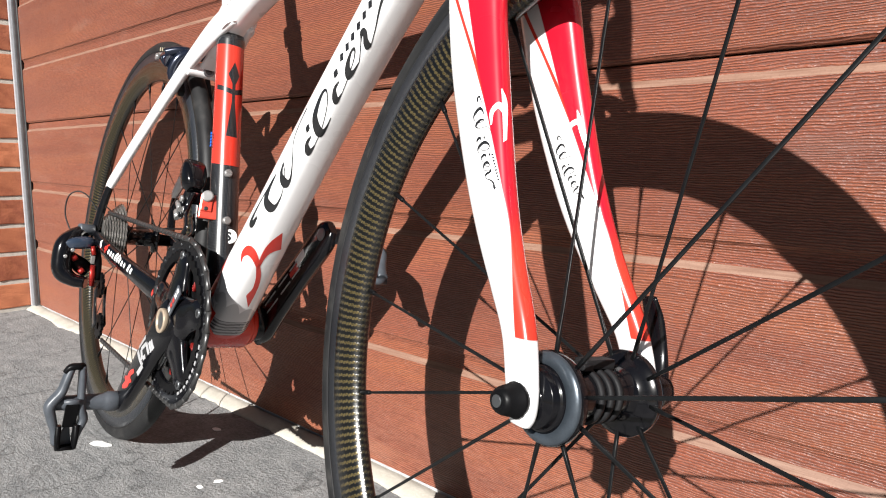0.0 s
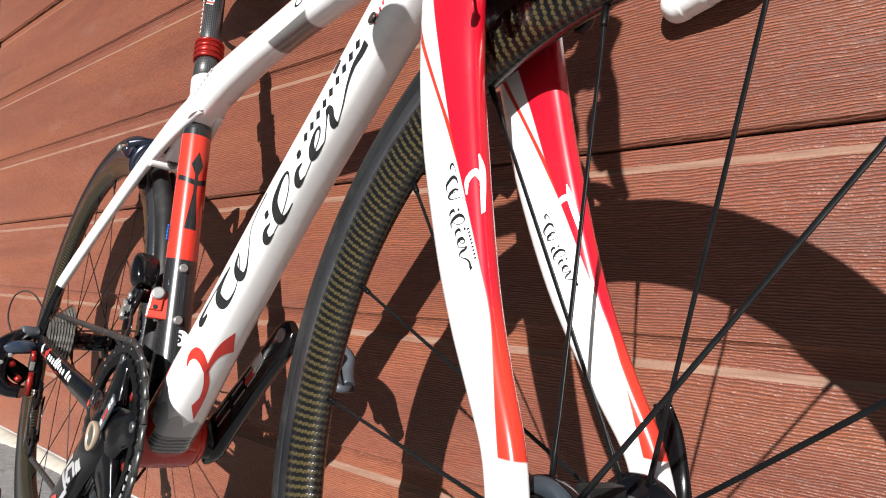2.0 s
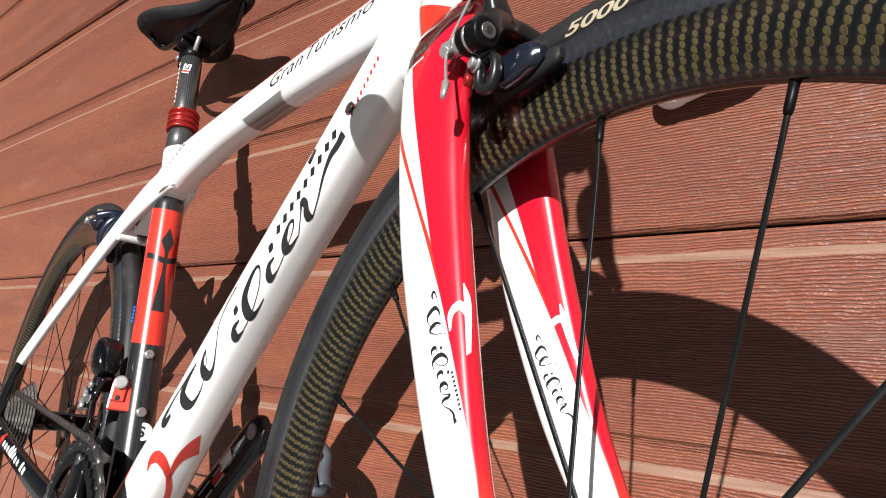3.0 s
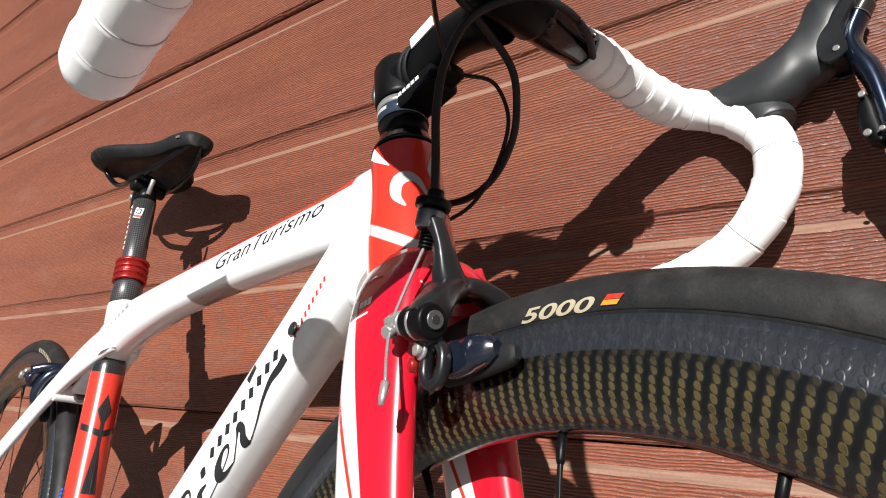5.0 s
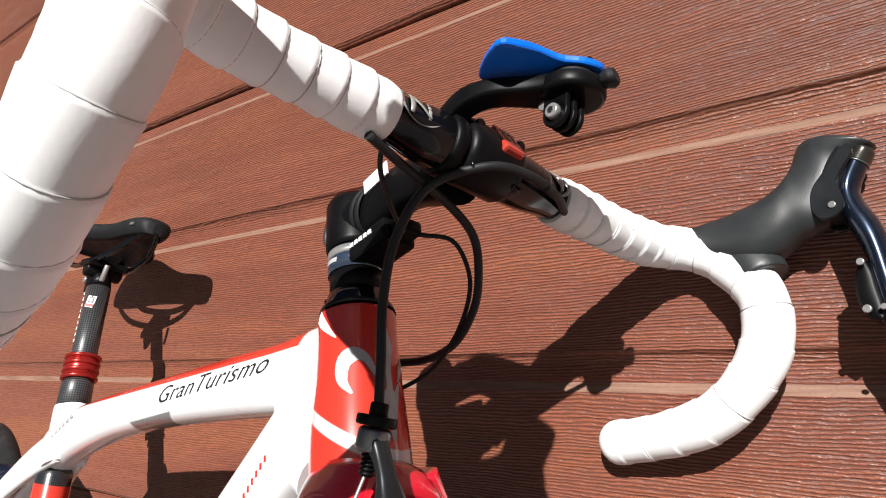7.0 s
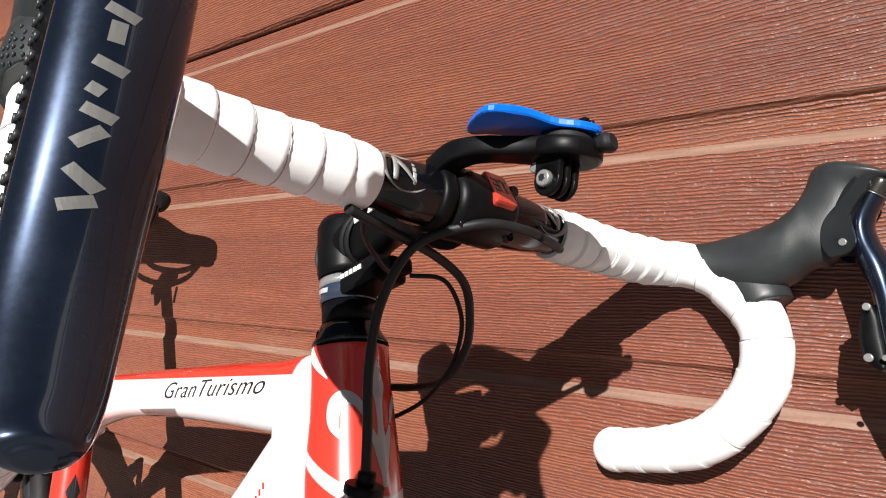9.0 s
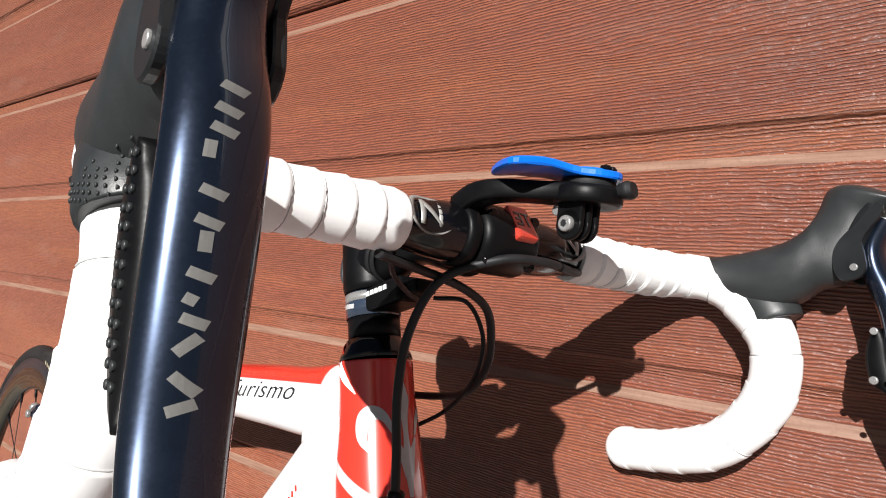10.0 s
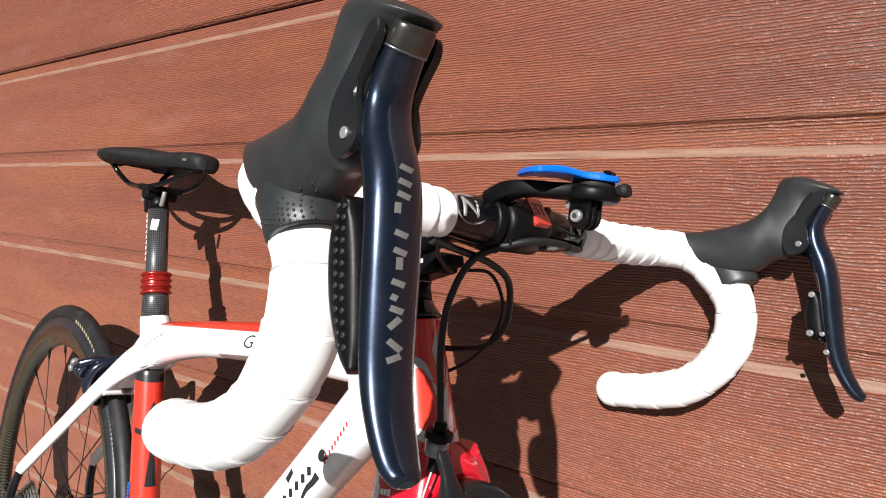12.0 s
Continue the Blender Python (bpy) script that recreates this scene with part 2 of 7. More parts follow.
def paint_seat_tube():
    """Red seat tube with carbon showing above and below, and a dark lozenge on its front."""
    m = Mat("seat_tube_paint")
    x, y, z = m.xyz()
    red = m.mul(m.step(m.sub(z, 0.4696)), m.step(m.sub(0.6300, z)))
    wide = m.math("ABSOLUTE", m.add(y, 0.001))
    up = m.math("ABSOLUTE", m.sub(z, 0.590))
    loz = m.step(m.sub(0.0075, m.add(wide, m.mul(up, 0.42))))
    bar = m.mul(m.step(m.sub(0.0035, m.math("ABSOLUTE", m.sub(m.sub(z, m.mul(wide, 0.30)), 0.566)))), m.step(m.sub(0.0165, wide)))
    low = m.mul(m.step(m.sub(m.ramp(z, 0.507, 0.553, 0.0075, 0.0022), wide)), m.mul(m.step(m.sub(z, 0.507)), m.step(m.sub(0.590, z))))
    dark = m.math("MAXIMUM", m.math("MAXIMUM", loz, bar), low)
    ahead = m.step(m.lin(x, y, z, 1.0, 0.0, 0.262, -0.488), 0.002)
    keep = m.mul(red, m.sub(1.0, m.mul(dark, ahead)))
    u, v, _ = m.xyz(m.coords("UV"))
    a = m.math("SINE", m.mul(m.add(u, v), 2 * math.pi / 0.004))
    b = m.math("SINE", m.mul(m.sub(u, v), 2 * math.pi / 0.004))
    k = m.ramp(m.mul(a, b), -0.35, 0.35)
    cf = m.mix(k, (0.004, 0.004, 0.005), (0.026, 0.027, 0.029))
    col = m.mix(keep, cf, ORANGE)
    return m.out(col, 0.25, 0.0, 0.9)


def bar_tape():
    m = Mat("white_bar_tape")
    n, f = m.noise(35, 3), m.noise(600, 3)
    col = m.mix(m.ramp(n, 0.35, 0.75), (0.80, 0.80, 0.80), (0.72, 0.72, 0.72))
    return m.out(col, 0.52, normal=m.bump(m.add(n, m.mul(f, 0.3)), 0.15, 0.0012))


def wood_door():
    """Red-brown coated steel embossed with fine wavy ridges like wood grain."""
    m = Mat("wood_grain_door")
    x, y, z = m.xyz()
    drift = m.mul(m.sub(m.noise(1.0, 2, 0.5, vec=m.vec(m.mul(x, 1.6), 0.0, m.mul(z, 7.0))), 0.5), 0.034)
    wave = m.mul(m.sub(m.noise(1.0, 2, 0.5, vec=m.vec(m.mul(x, 18.0), 4.0, m.mul(z, 60.0))), 0.5), 0.0050)
    jag = m.mul(m.sub(m.noise(1.0, 3, 0.65, vec=m.vec(m.mul(x, 80.0), 8.0, m.mul(z, 260.0))), 0.5), 0.0026)
    zz = m.add(m.add(z, drift), m.add(wave, jag))
    streak = m.sub(m.noise(1.0, 2, 0.6, vec=m.vec(m.mul(x, 26.0), 2.0, m.mul(zz, 430.0))), 0.5)
    wob = m.add(m.mul(m.math("SINE", m.mul(zz, 2 * math.pi / 0.0026)), 0.75), m.mul(streak, 2.1))
    ridge = m.ramp(wob, -0.7, 0.8)
    gap = m.ramp(m.noise(1.0, 3, 0.65, vec=m.vec(m.mul(x, 60.0), 9.0, m.mul(zz, 200.0))), 0.34, 0.60)
    pores = m.noise(1.0, 3, 0.7, vec=m.vec(m.mul(x, 220.0), 6.0, m.mul(zz, 900.0)))
    beads = m.ramp(m.noise(1.0, 2, 0.6, vec=m.vec(m.mul(x, 190.0), 12.0, m.mul(zz, 330.0))), 0.56, 0.70)
    patch = m.ramp(m.noise(6.0, 3, stretch=(0.6, 1, 1.6)), 0.42, 0.62)
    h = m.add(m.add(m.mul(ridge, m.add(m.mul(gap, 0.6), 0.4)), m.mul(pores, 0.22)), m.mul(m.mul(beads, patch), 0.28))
    tone = m.noise(3.0, 3, 0.55, stretch=(0.45, 1, 2.2))
    band = m.noise(1.0, 2, 0.5, vec=m.vec(m.mul(x, 2.0), 1.0, m.mul(zz, 60.0)))
    col = m.mix(m.ramp(tone, 0.35, 0.65), (0.1800, 0.0490, 0.0262), (0.2350, 0.0690, 0.0385))
    col = m.mix(m.mul(m.ramp(band, 0.40, 0.70), 0.30), col, (0.238, 0.0875, 0.0525))
    worn = m.noise(1.0, 3, 0.6, vec=m.vec(m.mul(x, 1.3), 3.0, m.mul(zz, 16.0)))
    col = m.mix(m.mul(m.ramp(worn, 0.46, 0.70), 0.55), col, (0.300, 0.098, 0.040))
    col = m.mix(m.mul(m.ramp(worn, 0.46, 0.26), 0.40), col, (0.125, 0.035, 0.021))
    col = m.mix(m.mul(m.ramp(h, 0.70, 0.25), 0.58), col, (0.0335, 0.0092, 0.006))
    fleck = m.step(m.sub(m.noise(1.0, 2, vec=m.vec(m.mul(x, 170.0), 0.0, m.mul(z, 330.0))), 0.72), 0.012)
    col = m.mix(m.mul(m.mul(fleck, patch), 0.55), col, (0.392, 0.28, 0.231))
    grime = m.mul(m.ramp(m.noise(9, 4, stretch=(0.6, 1, 2)), 0.58, 0.80), 0.28)
    col = m.mix(grime, col, (0.231, 0.14, 0.1085))
    nor = m.bump(h, 1.0, 0.0010)
    m.b.inputs["Diffuse Roughness"].default_value = 0.9
    m.b.inputs["Sheen Weight"].default_value = 0.13
    m.b.inputs["Sheen Roughness"].default_value = 0.45
    m.b.inputs["Sheen Tint"].default_value = (1.0, 0.60, 0.45, 1.0)
    return m.out(col, m.ramp(h, 0.2, 1.1, 0.52, 0.38), 0.0, 0.0, nor, 0.62)


def concrete_ground():
    """Grey concrete with a wavy brushed finish."""
    m = Mat("driveway_concrete")
    x, y, z = m.xyz()
    big, mid, fine = m.noise(1.3, 4), m.noise(22, 4, 0.65), m.noise(190, 4, 0.7)
    sway = m.mul(m.sub(m.noise(5.0, 2), 0.5), 0.06)
    brush = m.noise(1.0, 3, 0.6, vec=m.vec(m.mul(x, 9.0), m.mul(m.add(y, sway), 95.0), 0.0))
    k = m.add(m.mul(mid, 0.7), m.mul(brush, 0.3))
    col = m.mix(m.ramp(k, 0.35, 0.66), (0.133, 0.1365, 0.14), (0.259, 0.259, 0.2555))
    col = m.mix(m.mul(m.ramp(fine, 0.48, 0.72), 0.55), col, (0.35, 0.35, 0.343))
    col = m.mix(m.mul(m.ramp(fine, 0.48, 0.30), 0.5), col, (0.07, 0.07, 0.07))
    col = m.mix(m.mul(m.ramp(big, 0.5, 0.7), 0.4), col, (0.154, 0.154, 0.1505))
    crack = m.ramp(m.math("ABSOLUTE", m.sub(m.noise(2.2, 4, 0.6), 0.5)), 0.0, 0.006)
    col = m.mix(m.mul(m.sub(1.0, crack), 0.6), col, (0.05, 0.05, 0.05))
    h = m.add(m.mul(fine, 1.2), m.add(m.mul(brush, 0.45), m.mul(mid, 0.5)))
    return m.out(col, 0.85, normal=m.bump(h, 0.8, 0.0040))


def stone_like(name, lo, hi, scale=40, rough=0.85, relief=0.4):
    m = Mat(name)
    info = m.t.nodes.new("ShaderNodeObjectInfo")
    n, f = m.noise(scale, 4), m.noise(scale * 9, 3)
    k = m.add(m.mul(n, 0.6), m.add(m.mul(f, 0.2), m.mul(info.outputs["Random"], 0.35)))
    col = m.mix(m.ramp(k, 0.35, 0.85), lo, hi)
    return m.out(col, rough, normal=m.bump(m.add(n, f), relief, 0.002))


carbon_weave = carbon()
rim_carbon = rim_weave()
tyre_rubber = tyre_mat()
fork_paint = paint_fork()
head_paint = paint_head()
top_paint = paint_top_tube()
down_paint = paint_down_tube()
seat_paint = paint_seat_tube()
white_tape = bar_tape()
door_wood = wood_door()
drive_concrete = concrete_ground()
def pale_ledge():
    """Pale ledge, toned in streaks along it, with darker specks."""
    m = Mat("pale_ledge")
    k = m.noise(1.0, 3, 0.6, stretch=(14, 1, 420))
    f = m.noise(400, 3)
    col = m.mix(m.ramp(k, 0.35, 0.65), (0.1512, 0.0756, 0.049), (0.2376, 0.1404, 0.0994))
    return m.out(m.mix(m.mul(m.ramp(f, 0.5, 0.7), 0.3), col, (0.1152, 0.0504, 0.0324)), 0.6, normal=m.bump(k, 0.4, 0.0008))


ledge_pale = pale_ledge()
sill_concrete = stone_like("sill_concrete", (0.3024, 0.2808, 0.2376), (0.4896, 0.4608, 0.4032), 30)
brick_clay = stone_like("red_brick", (0.2016, 0.054, 0.0252), (0.4176, 0.144, 0.0648), 25)
mortar_mat = stone_like("mortar", (0.396, 0.36, 0.3168), (0.5328, 0.504, 0.4536), 60)
alu_white = plain("white_door_jamb", (0.4464, 0.4536, 0.4752), 0.35, metal=0.3)
rubber_strip = plain("black_door_seal", (0.03, 0.03, 0.03), 0.6)

# ---------------------------------------------------------------- mesh helpers
def spline(rows, k=6, closed=False):
    """Catmull-Rom through rows of numbers (points, and sizes if given)."""
    rows = [np.array(r, float) for r in rows]
    out, n = [], len(rows)
    for i in range(n if closed else n - 1):
        p1, p2 = rows[i], rows[(i + 1) % n]
        p0 = rows[i - 1] if (i > 0 or closed) else 2 * p1 - p2
        p3 = rows[(i + 2) % n] if (i + 2 < n or closed) else 2 * p2 - p1
        for j in range(k):
            t = j / k
            out.append(0.5 * (2 * p1 + (p2 - p0) * t + (2 * p0 - 5 * p1 + 4 * p2 - p3) * t * t + (3 * p1 - p0 - 3 * p2 + p3) * t ** 3))
    if not closed:
        out.append(rows[-1])
    return out


def loft(bm, rows, side=(0, 1, 0), n=16, power=2.0, cap=True, closed=False):
    """A tube through rows (x, y, z, a, b): half-width a along side, b across it. UVs in metres: along, around."""
    uv = bm.loops.layers.uv.verify()
    side = Vector(side)
    rows = [tuple(float(q) for q in r) for r in rows]
    pts = [Vector(r[:3]) for r in rows]
    m = len(pts)
    rings, length, last_s = [], [0.0], None
    for i in range(1, m):
        length.append(length[-1] + (pts[i] - pts[i - 1]).length)
    for i, r in enumerate(rows):
        if closed:
            t = pts[(i + 1) % m] - pts[i - 1]
        else:
            t = pts[min(i + 1, m - 1)] - pts[max(i - 1, 0)]
        t.normalize()
        s = side - side.dot(t) * t
        if s.length < 0.15:
            s = last_s - last_s.dot(t) * t if last_s else t.orthogonal()
        s.normalize()
        last_s = s
        o = t.cross(s)
        a, b = r[3], r[4] if len(r) > 4 else r[3]
        ring = []
        for j in range(n):
            c, d = math.cos(2 * math.pi * j / n), math.sin(2 * math.pi * j / n)
            cc = math.copysign(abs(c) ** (2 / power), c)
            dd = math.copysign(abs(d) ** (2 / power), d)
            ring.append(bm.verts.new(pts[i] + a * cc * s + b * dd * o))
        rings.append(ring)
    for i in range(m if closed else m - 1):
        i2 = (i + 1) % m
        la, lb = length[i], length[i2] if i2 else length[i] + (pts[0] - pts[-1]).length
        ra = max(rows[i][3], rows[i][4] if len(rows[i]) > 4 else 0)
        for j in range(n):
            j2 = (j + 1) % n
            f = bm.faces.new((rings[i][j], rings[i][j2], rings[i2][j2], rings[i2][j]))
            f.smooth = True
            w = 2 * math.pi * ra / n
            for l, q in zip(f.loops, ((la, j * w), (la, (j + 1) * w), (lb, (j + 1) * w), (lb, j * w))):
                l[uv].uv = q
    if cap and not closed:
        for ring, flip in ((rings[0], True), (rings[-1], False)):
            f = bm.faces.new(ring[::-1] if flip else ring)
    return bm


def ribs(bm, rows, n=28, power=2.4, k=5):
    """A hull through ribs (xa, za, xb, zb, y, half-width), each an oval between its upper and its lower point."""
    rings = []
    for xa, za, xb, zb, y, w in spline(rows, k):
        c, h = Vector(((xa + xb) / 2, y, (za + zb) / 2)), Vector(((xa - xb) / 2, 0, (za - zb) / 2))
        ring = []
        for j in range(n):
            p, q = math.cos(2 * math.pi * j / n), math.sin(2 * math.pi * j / n)
            ring.append(bm.verts.new(c + h * math.copysign(abs(q) ** (2 / power), q) + Vector((0, w, 0)) * math.copysign(abs(p) ** (2 / power), p)))
        rings.append(ring)
    for a, b in zip(rings, rings[1:]):
        for j in range(n):
            bm.faces.new((a[j], a[(j + 1) % n], b[(j + 1) % n], b[j])).smooth = True
    bm.faces.new(rings[0][::-1])
    bm.faces.new(rings[-1])
    return bm


def tube(bm, pts, r, n=10, k=6, side=(0, 1, 0)):
    return loft(bm, [(*p[:3], r, r) for p in spline(pts, k)] if len(pts) > 2 else [(*p, r, r) for p in pts], side, n)


def revolve(bm, profile, axis_o=(0, 0, 0), n=72, axis="v", smooth=True, closed=True, arc=None):
    """Turns a profile of (radius, across) about the wheel axis (local y). UV: arc length, way along the profile."""
    uv = bm.loops.layers.uv.verify()
    o = Vector(axis_o)
    prof = list(profile)
    lens = [0.0]
    for a, b in zip(prof, prof[1:] + prof[:1]):
        lens.append(lens[-1] + math.hypot(a[0] - b[0], a[1] - b[1]))
    rings = []
    for i in range(n):
        t = 2 * math.pi * i / n
        c, s = math.cos(t), math.sin(t)
        rings.append([bm.verts.new(o + Vector((r * c, y, r * s))) for r, y in prof])
    R = max(r for r, _ in prof)
    m = len(prof)
    for i in range(n):
        a, b = rings[i], rings[(i + 1) % n]
        u0, u1 = R * 2 * math.pi * i / n, R * 2 * math.pi * (i + 1) / n
        for j in range(m if closed else m - 1):
            j2 = (j + 1) % m
            f = bm.faces.new((a[j], b[j], b[j2], a[j2]))
            f.smooth = smooth
            for l, q in zip(f.loops, ((u0, lens[j]), (u1, lens[j]), (u1, lens[j + 1]), (u0, lens[j + 1]))):
                l[uv].uv = q
    return bm


def disc(bm, c, axis, r, h, n=20, r2=None):
    """A closed cylinder or cone from c along axis."""
    c, axis = Vector(c), Vector(axis).normalized()
    return loft(bm, [(*c, r, r), (*(c + axis * h), r2 or r, r2 or r)], axis.orthogonal(), n)


def soft_disc(bm, c, axis, r, h, n=20, e=None):
    """A cylinder with rounded rims."""
    c, axis = Vector(c), Vector(axis).normalized()
    e = e or min(r, abs(h)) * 0.25
    rows = [(0, r - e), (e * 0.3, r - e * 0.3), (e, r), (h - e, r), (h - e * 0.3, r - e * 0.3), (h, r - e)]
    return loft(bm, [(*(c + axis * d), q, q) for d, q in rows], axis.orthogonal(), n)


def box(bm, c, size, rot=(0, 0, 0), bevel=0.0):
    """A box with chamfered edges."""
    m = Matrix.Translation(c) @ Euler([radians(a) for a in rot]).to_matrix().to_4x4()
    made = bmesh.ops.create_cube(bm, size=1.0, matrix=m @ Matrix.Diagonal((*size, 1)))
    if bevel:
        edges = list({e for v in made["verts"] for e in v.link_edges})
        bmesh.ops.bevel(bm, geom=edges, offset=bevel, segments=2, affect="EDGES", profile=0.6)
    return bm


def plate(bm, outline, depth, to=None, k=4, round_=True):
    """An outline of (x, z) points given a thickness along y, centred; to: a matrix."""
    pts = [(float(p[0]), float(p[1])) for p in (spline(outline, k, closed=True) if round_ else outline)]
    to = to or Matrix()
    e = depth * 0.2
    cx, cz = sum(p[0] for p in pts) / len(pts), sum(p[1] for p in pts) / len(pts)
    rings = []
    for y, sh in ((-depth / 2, e), (-depth / 2 + e, 0), (depth / 2 - e, 0), (depth / 2, e)):
        ring = []
        for x, z in pts:
            d = math.hypot(x - cx, z - cz) or 1
            q = 1 - sh / d
            ring.append(bm.verts.new(to @ Vector((cx + (x - cx) * q, y, cz + (z - cz) * q))))
        rings.append(ring)
    n = len(pts)
    for a, b in zip(rings, rings[1:]):
        for i in range(n):
            bm.faces.new((a[i], a[(i + 1) % n], b[(i + 1) % n], b[i]))
    bm.faces.new(rings[0][::-1])
    bm.faces.new(rings[-1])
    return bm


def finish(name, bm, material, smooth=None):
    bmesh.ops.recalc_face_normals(bm, faces=bm.faces)
    me = bpy.data.meshes.new(name)
    bm.to_mesh(me)
    bm.free()
    me.materials.append(material)
    if smooth:
        for p in me.polygons:
            p.use_smooth = True
    return me


def part(name, bm, material, parent=None, label="", at=None, smooth=None):
    """One mesh object under a thing or a part."""
    ob = new(name, finish(name, bm, material, smooth))
    ob.parent = parent
    if at is not None:
        ob.matrix_basis = at
    if label:
        tagged(ob, label)
    return ob


def B():
    return bmesh.new()


def skin(ob, axis="y", start=-0.3, way=1.0):
    """How far along an axis a ray from start meets a part's surface, as f(p, q); the last place met, or None if asked, where it misses."""
    me = ob.data
    tree = BVHTree.FromPolygons([v.co for v in me.vertices], [tuple(p.vertices) for p in me.polygons])
    last = [0.0]
    def f(p, q, miss=False):
        if axis == "y":
            hit = tree.ray_cast(Vector((p, start, q)), Vector((0, way, 0)))[0]
        else:
            hit = tree.ray_cast(Vector((start, p, q)), Vector((way, 0, 0)))[0]
        if hit is not None:
            last[0] = hit.y if axis == "y" else hit.x
        elif miss:
            return None
        return last[0]
    return f


def lettering(body, size, thin=0.0, shear=0.0, spacing=1.0):
    """A flat bmesh of a word in the built-in font, x along and y up."""
    cu = bpy.data.curves.new("word", "FONT")
    cu.body, cu.size, cu.offset, cu.shear, cu.space_character = body, size, thin, shear, spacing
    tmp = new("tmp", cu)
    me = bpy.data.meshes.new_from_object(tmp.evaluated_get(bpy.context.evaluated_depsgraph_get()))
    bpy.data.objects.remove(tmp)
    bm = B()
    bm.from_mesh(me)
    return bm


def decal(ob, pts, widths, o, e1, e2, ray, back=0.03, thick=0.0003):
    """A brush stroke drawn in a plane (o, e1, e2) and laid along ray on a part's surface."""
    tree = BVHTree.FromPolygons([v.co for v in ob.data.vertices], [tuple(p.vertices) for p in ob.data.polygons])
    o, e1, e2, ray = Vector(o), Vector(e1), Vector(e2), Vector(ray).normalized()
    rows = [tuple(float(c) for c in q) for q in spline([(*p, w) for p, w in zip(pts, widths)], 7)]
    bm, last = B(), None
    for i, p in enumerate(rows):
        a, b = rows[max(i - 1, 0)], rows[min(i + 1, len(rows) - 1)]
        d = Vector((b[0] - a[0], b[1] - a[1])).normalized()
        pair = []
        for s in (1, 0.33, -0.33, -1):
            u, v = p[0] - d.y * s * max(p[2], 0.00015), p[1] + d.x * s * max(p[2], 0.00015)
            hit = tree.ray_cast(o + e1 * u + e2 * v - ray * back, ray)[0]
            pair.append(hit - ray * thick if hit is not None else None)
        if last is not None:
            for k in range(3):
                g = (last[k], last[k + 1], pair[k + 1], pair[k])
                if None not in g:
                    bm.faces.new([bm.verts.new(q) for q in g])
        last = pair
    bmesh.ops.remove_doubles(bm, verts=bm.verts, dist=0.00001)
    return bm

# ---------------------------------------------------------------- setting
def build_ground():
    bm = B()
    # fine near the door, then one sheet to the horizon
    xs = [-900, -60, -8, -2.9, *np.linspace(-2.4, 2.6, 26), 8, 60, 900]
    ys = [-900, -60, -8, -2.4, *np.linspace(-1.9, 0.0, 14), 0.5, 8, 60, 900]
    grid = [[bm.verts.new((x, y, 0.0)) for x in xs] for y in ys]
    for a, b in zip(grid, grid[1:]):
        for i in range(len(xs) - 1):
            bm.faces.new((a[i], a[i + 1], b[i + 1], b[i]))
    for f in bm.faces:
        c = f.calc_center_median()
        # unseen outer ground is added dark to keep bounce light low
        f.material_index = 0 if c.y > -1.35 and -5 < c.x < 5 else 1
    ob = part("ground", bm, drive_concrete)
    ob.data.materials.append(unseen_dark_ground)
    return tagged(ob, "worn grey brushed concrete driveway", "driveway", kind="structure")


def build_door():
    """A sectional door: four sections of three embossed boards each."""
    x0, x1 = -2.05, 2.75
    base, pitch = 0.015, 0.1778
    first = 0.193
    door = new("door_1")
    tagged(door, "closed brown wood-grain sectional garage door", "garage door", kind="structure")
    def groove(z, gap):
        # strip centre at z: dark upper bevel, recess, sunlit lower bevel
        g = [(0.0, z - 0.0042), (0.0052, z + 0.0030), (0.0062, z + 0.0165), (0.0040, z + 0.0235), (0.0, z + 0.0265)]
        return g
    joints = [first + pitch * k for k in range(12)]
    sections = [joints[:2], joints[3:5], joints[6:8], joints[9:11]]
    for s in range(4):
        lo = base if s == 0 else joints[3 * s - 1] + 0.0215
        hi = joints[3 * s + 2] + 0.0200
        prof = []
        if s:
            # foot of the upper section: comes out over the gap
            prof += [(0.030, lo), (0.0045, lo), (0.0, lo + 0.0040)]
        else:
            prof += [(0.030, lo), (0.0, lo)]
        for z in sections[s]:
            prof += groove(z, False)
        z = joints[3 * s + 2]
        prof += [(0.0, z - 0.0042), (0.0052, z + 0.0030), (0.0062, z + 0.0170), (0.0085, z + 0.0195), (0.030, hi)]
        bm = B()
        nx = 24
        rows = [[bm.verts.new((x0 + (x1 - x0) * i / nx, y, zz)) for i in range(nx + 1)] for y, zz in prof]
        for (pa, a), (pb, b) in zip(zip(prof, rows), zip(prof[1:], rows[1:])):
            ledge = pb[0] > pa[0] and 0.004 < pb[0] < 0.006 and pb[1] - pa[1] > 0.006
            for i in range(nx):
                f = bm.faces.new((a[i], a[i + 1], b[i + 1], b[i]))
                f.material_index = 1 if ledge else 0
        for i in range(nx):
            bm.faces.new((rows[-1][i], rows[-1][i + 1], rows[0][i + 1], rows[0][i]))
        part("door_panel", bm, door_wood, door).data.materials.append(ledge_pale)
    bm = B()
    box(bm, ((x0 + x1) / 2, 0.016, 0.0105), (x1 - x0, 0.024, 0.009), bevel=0.002)
    part("bottom_seal", bm, alu_white, door, "pale rubber strip under the door")
    bm = B()
    box(bm, ((x0 + x1) / 2, 0.05, 1.08), (x1 - x0 + 0.05, 0.02, 2.15))
    part("door_backing", bm, rubber_strip, door)
    return door


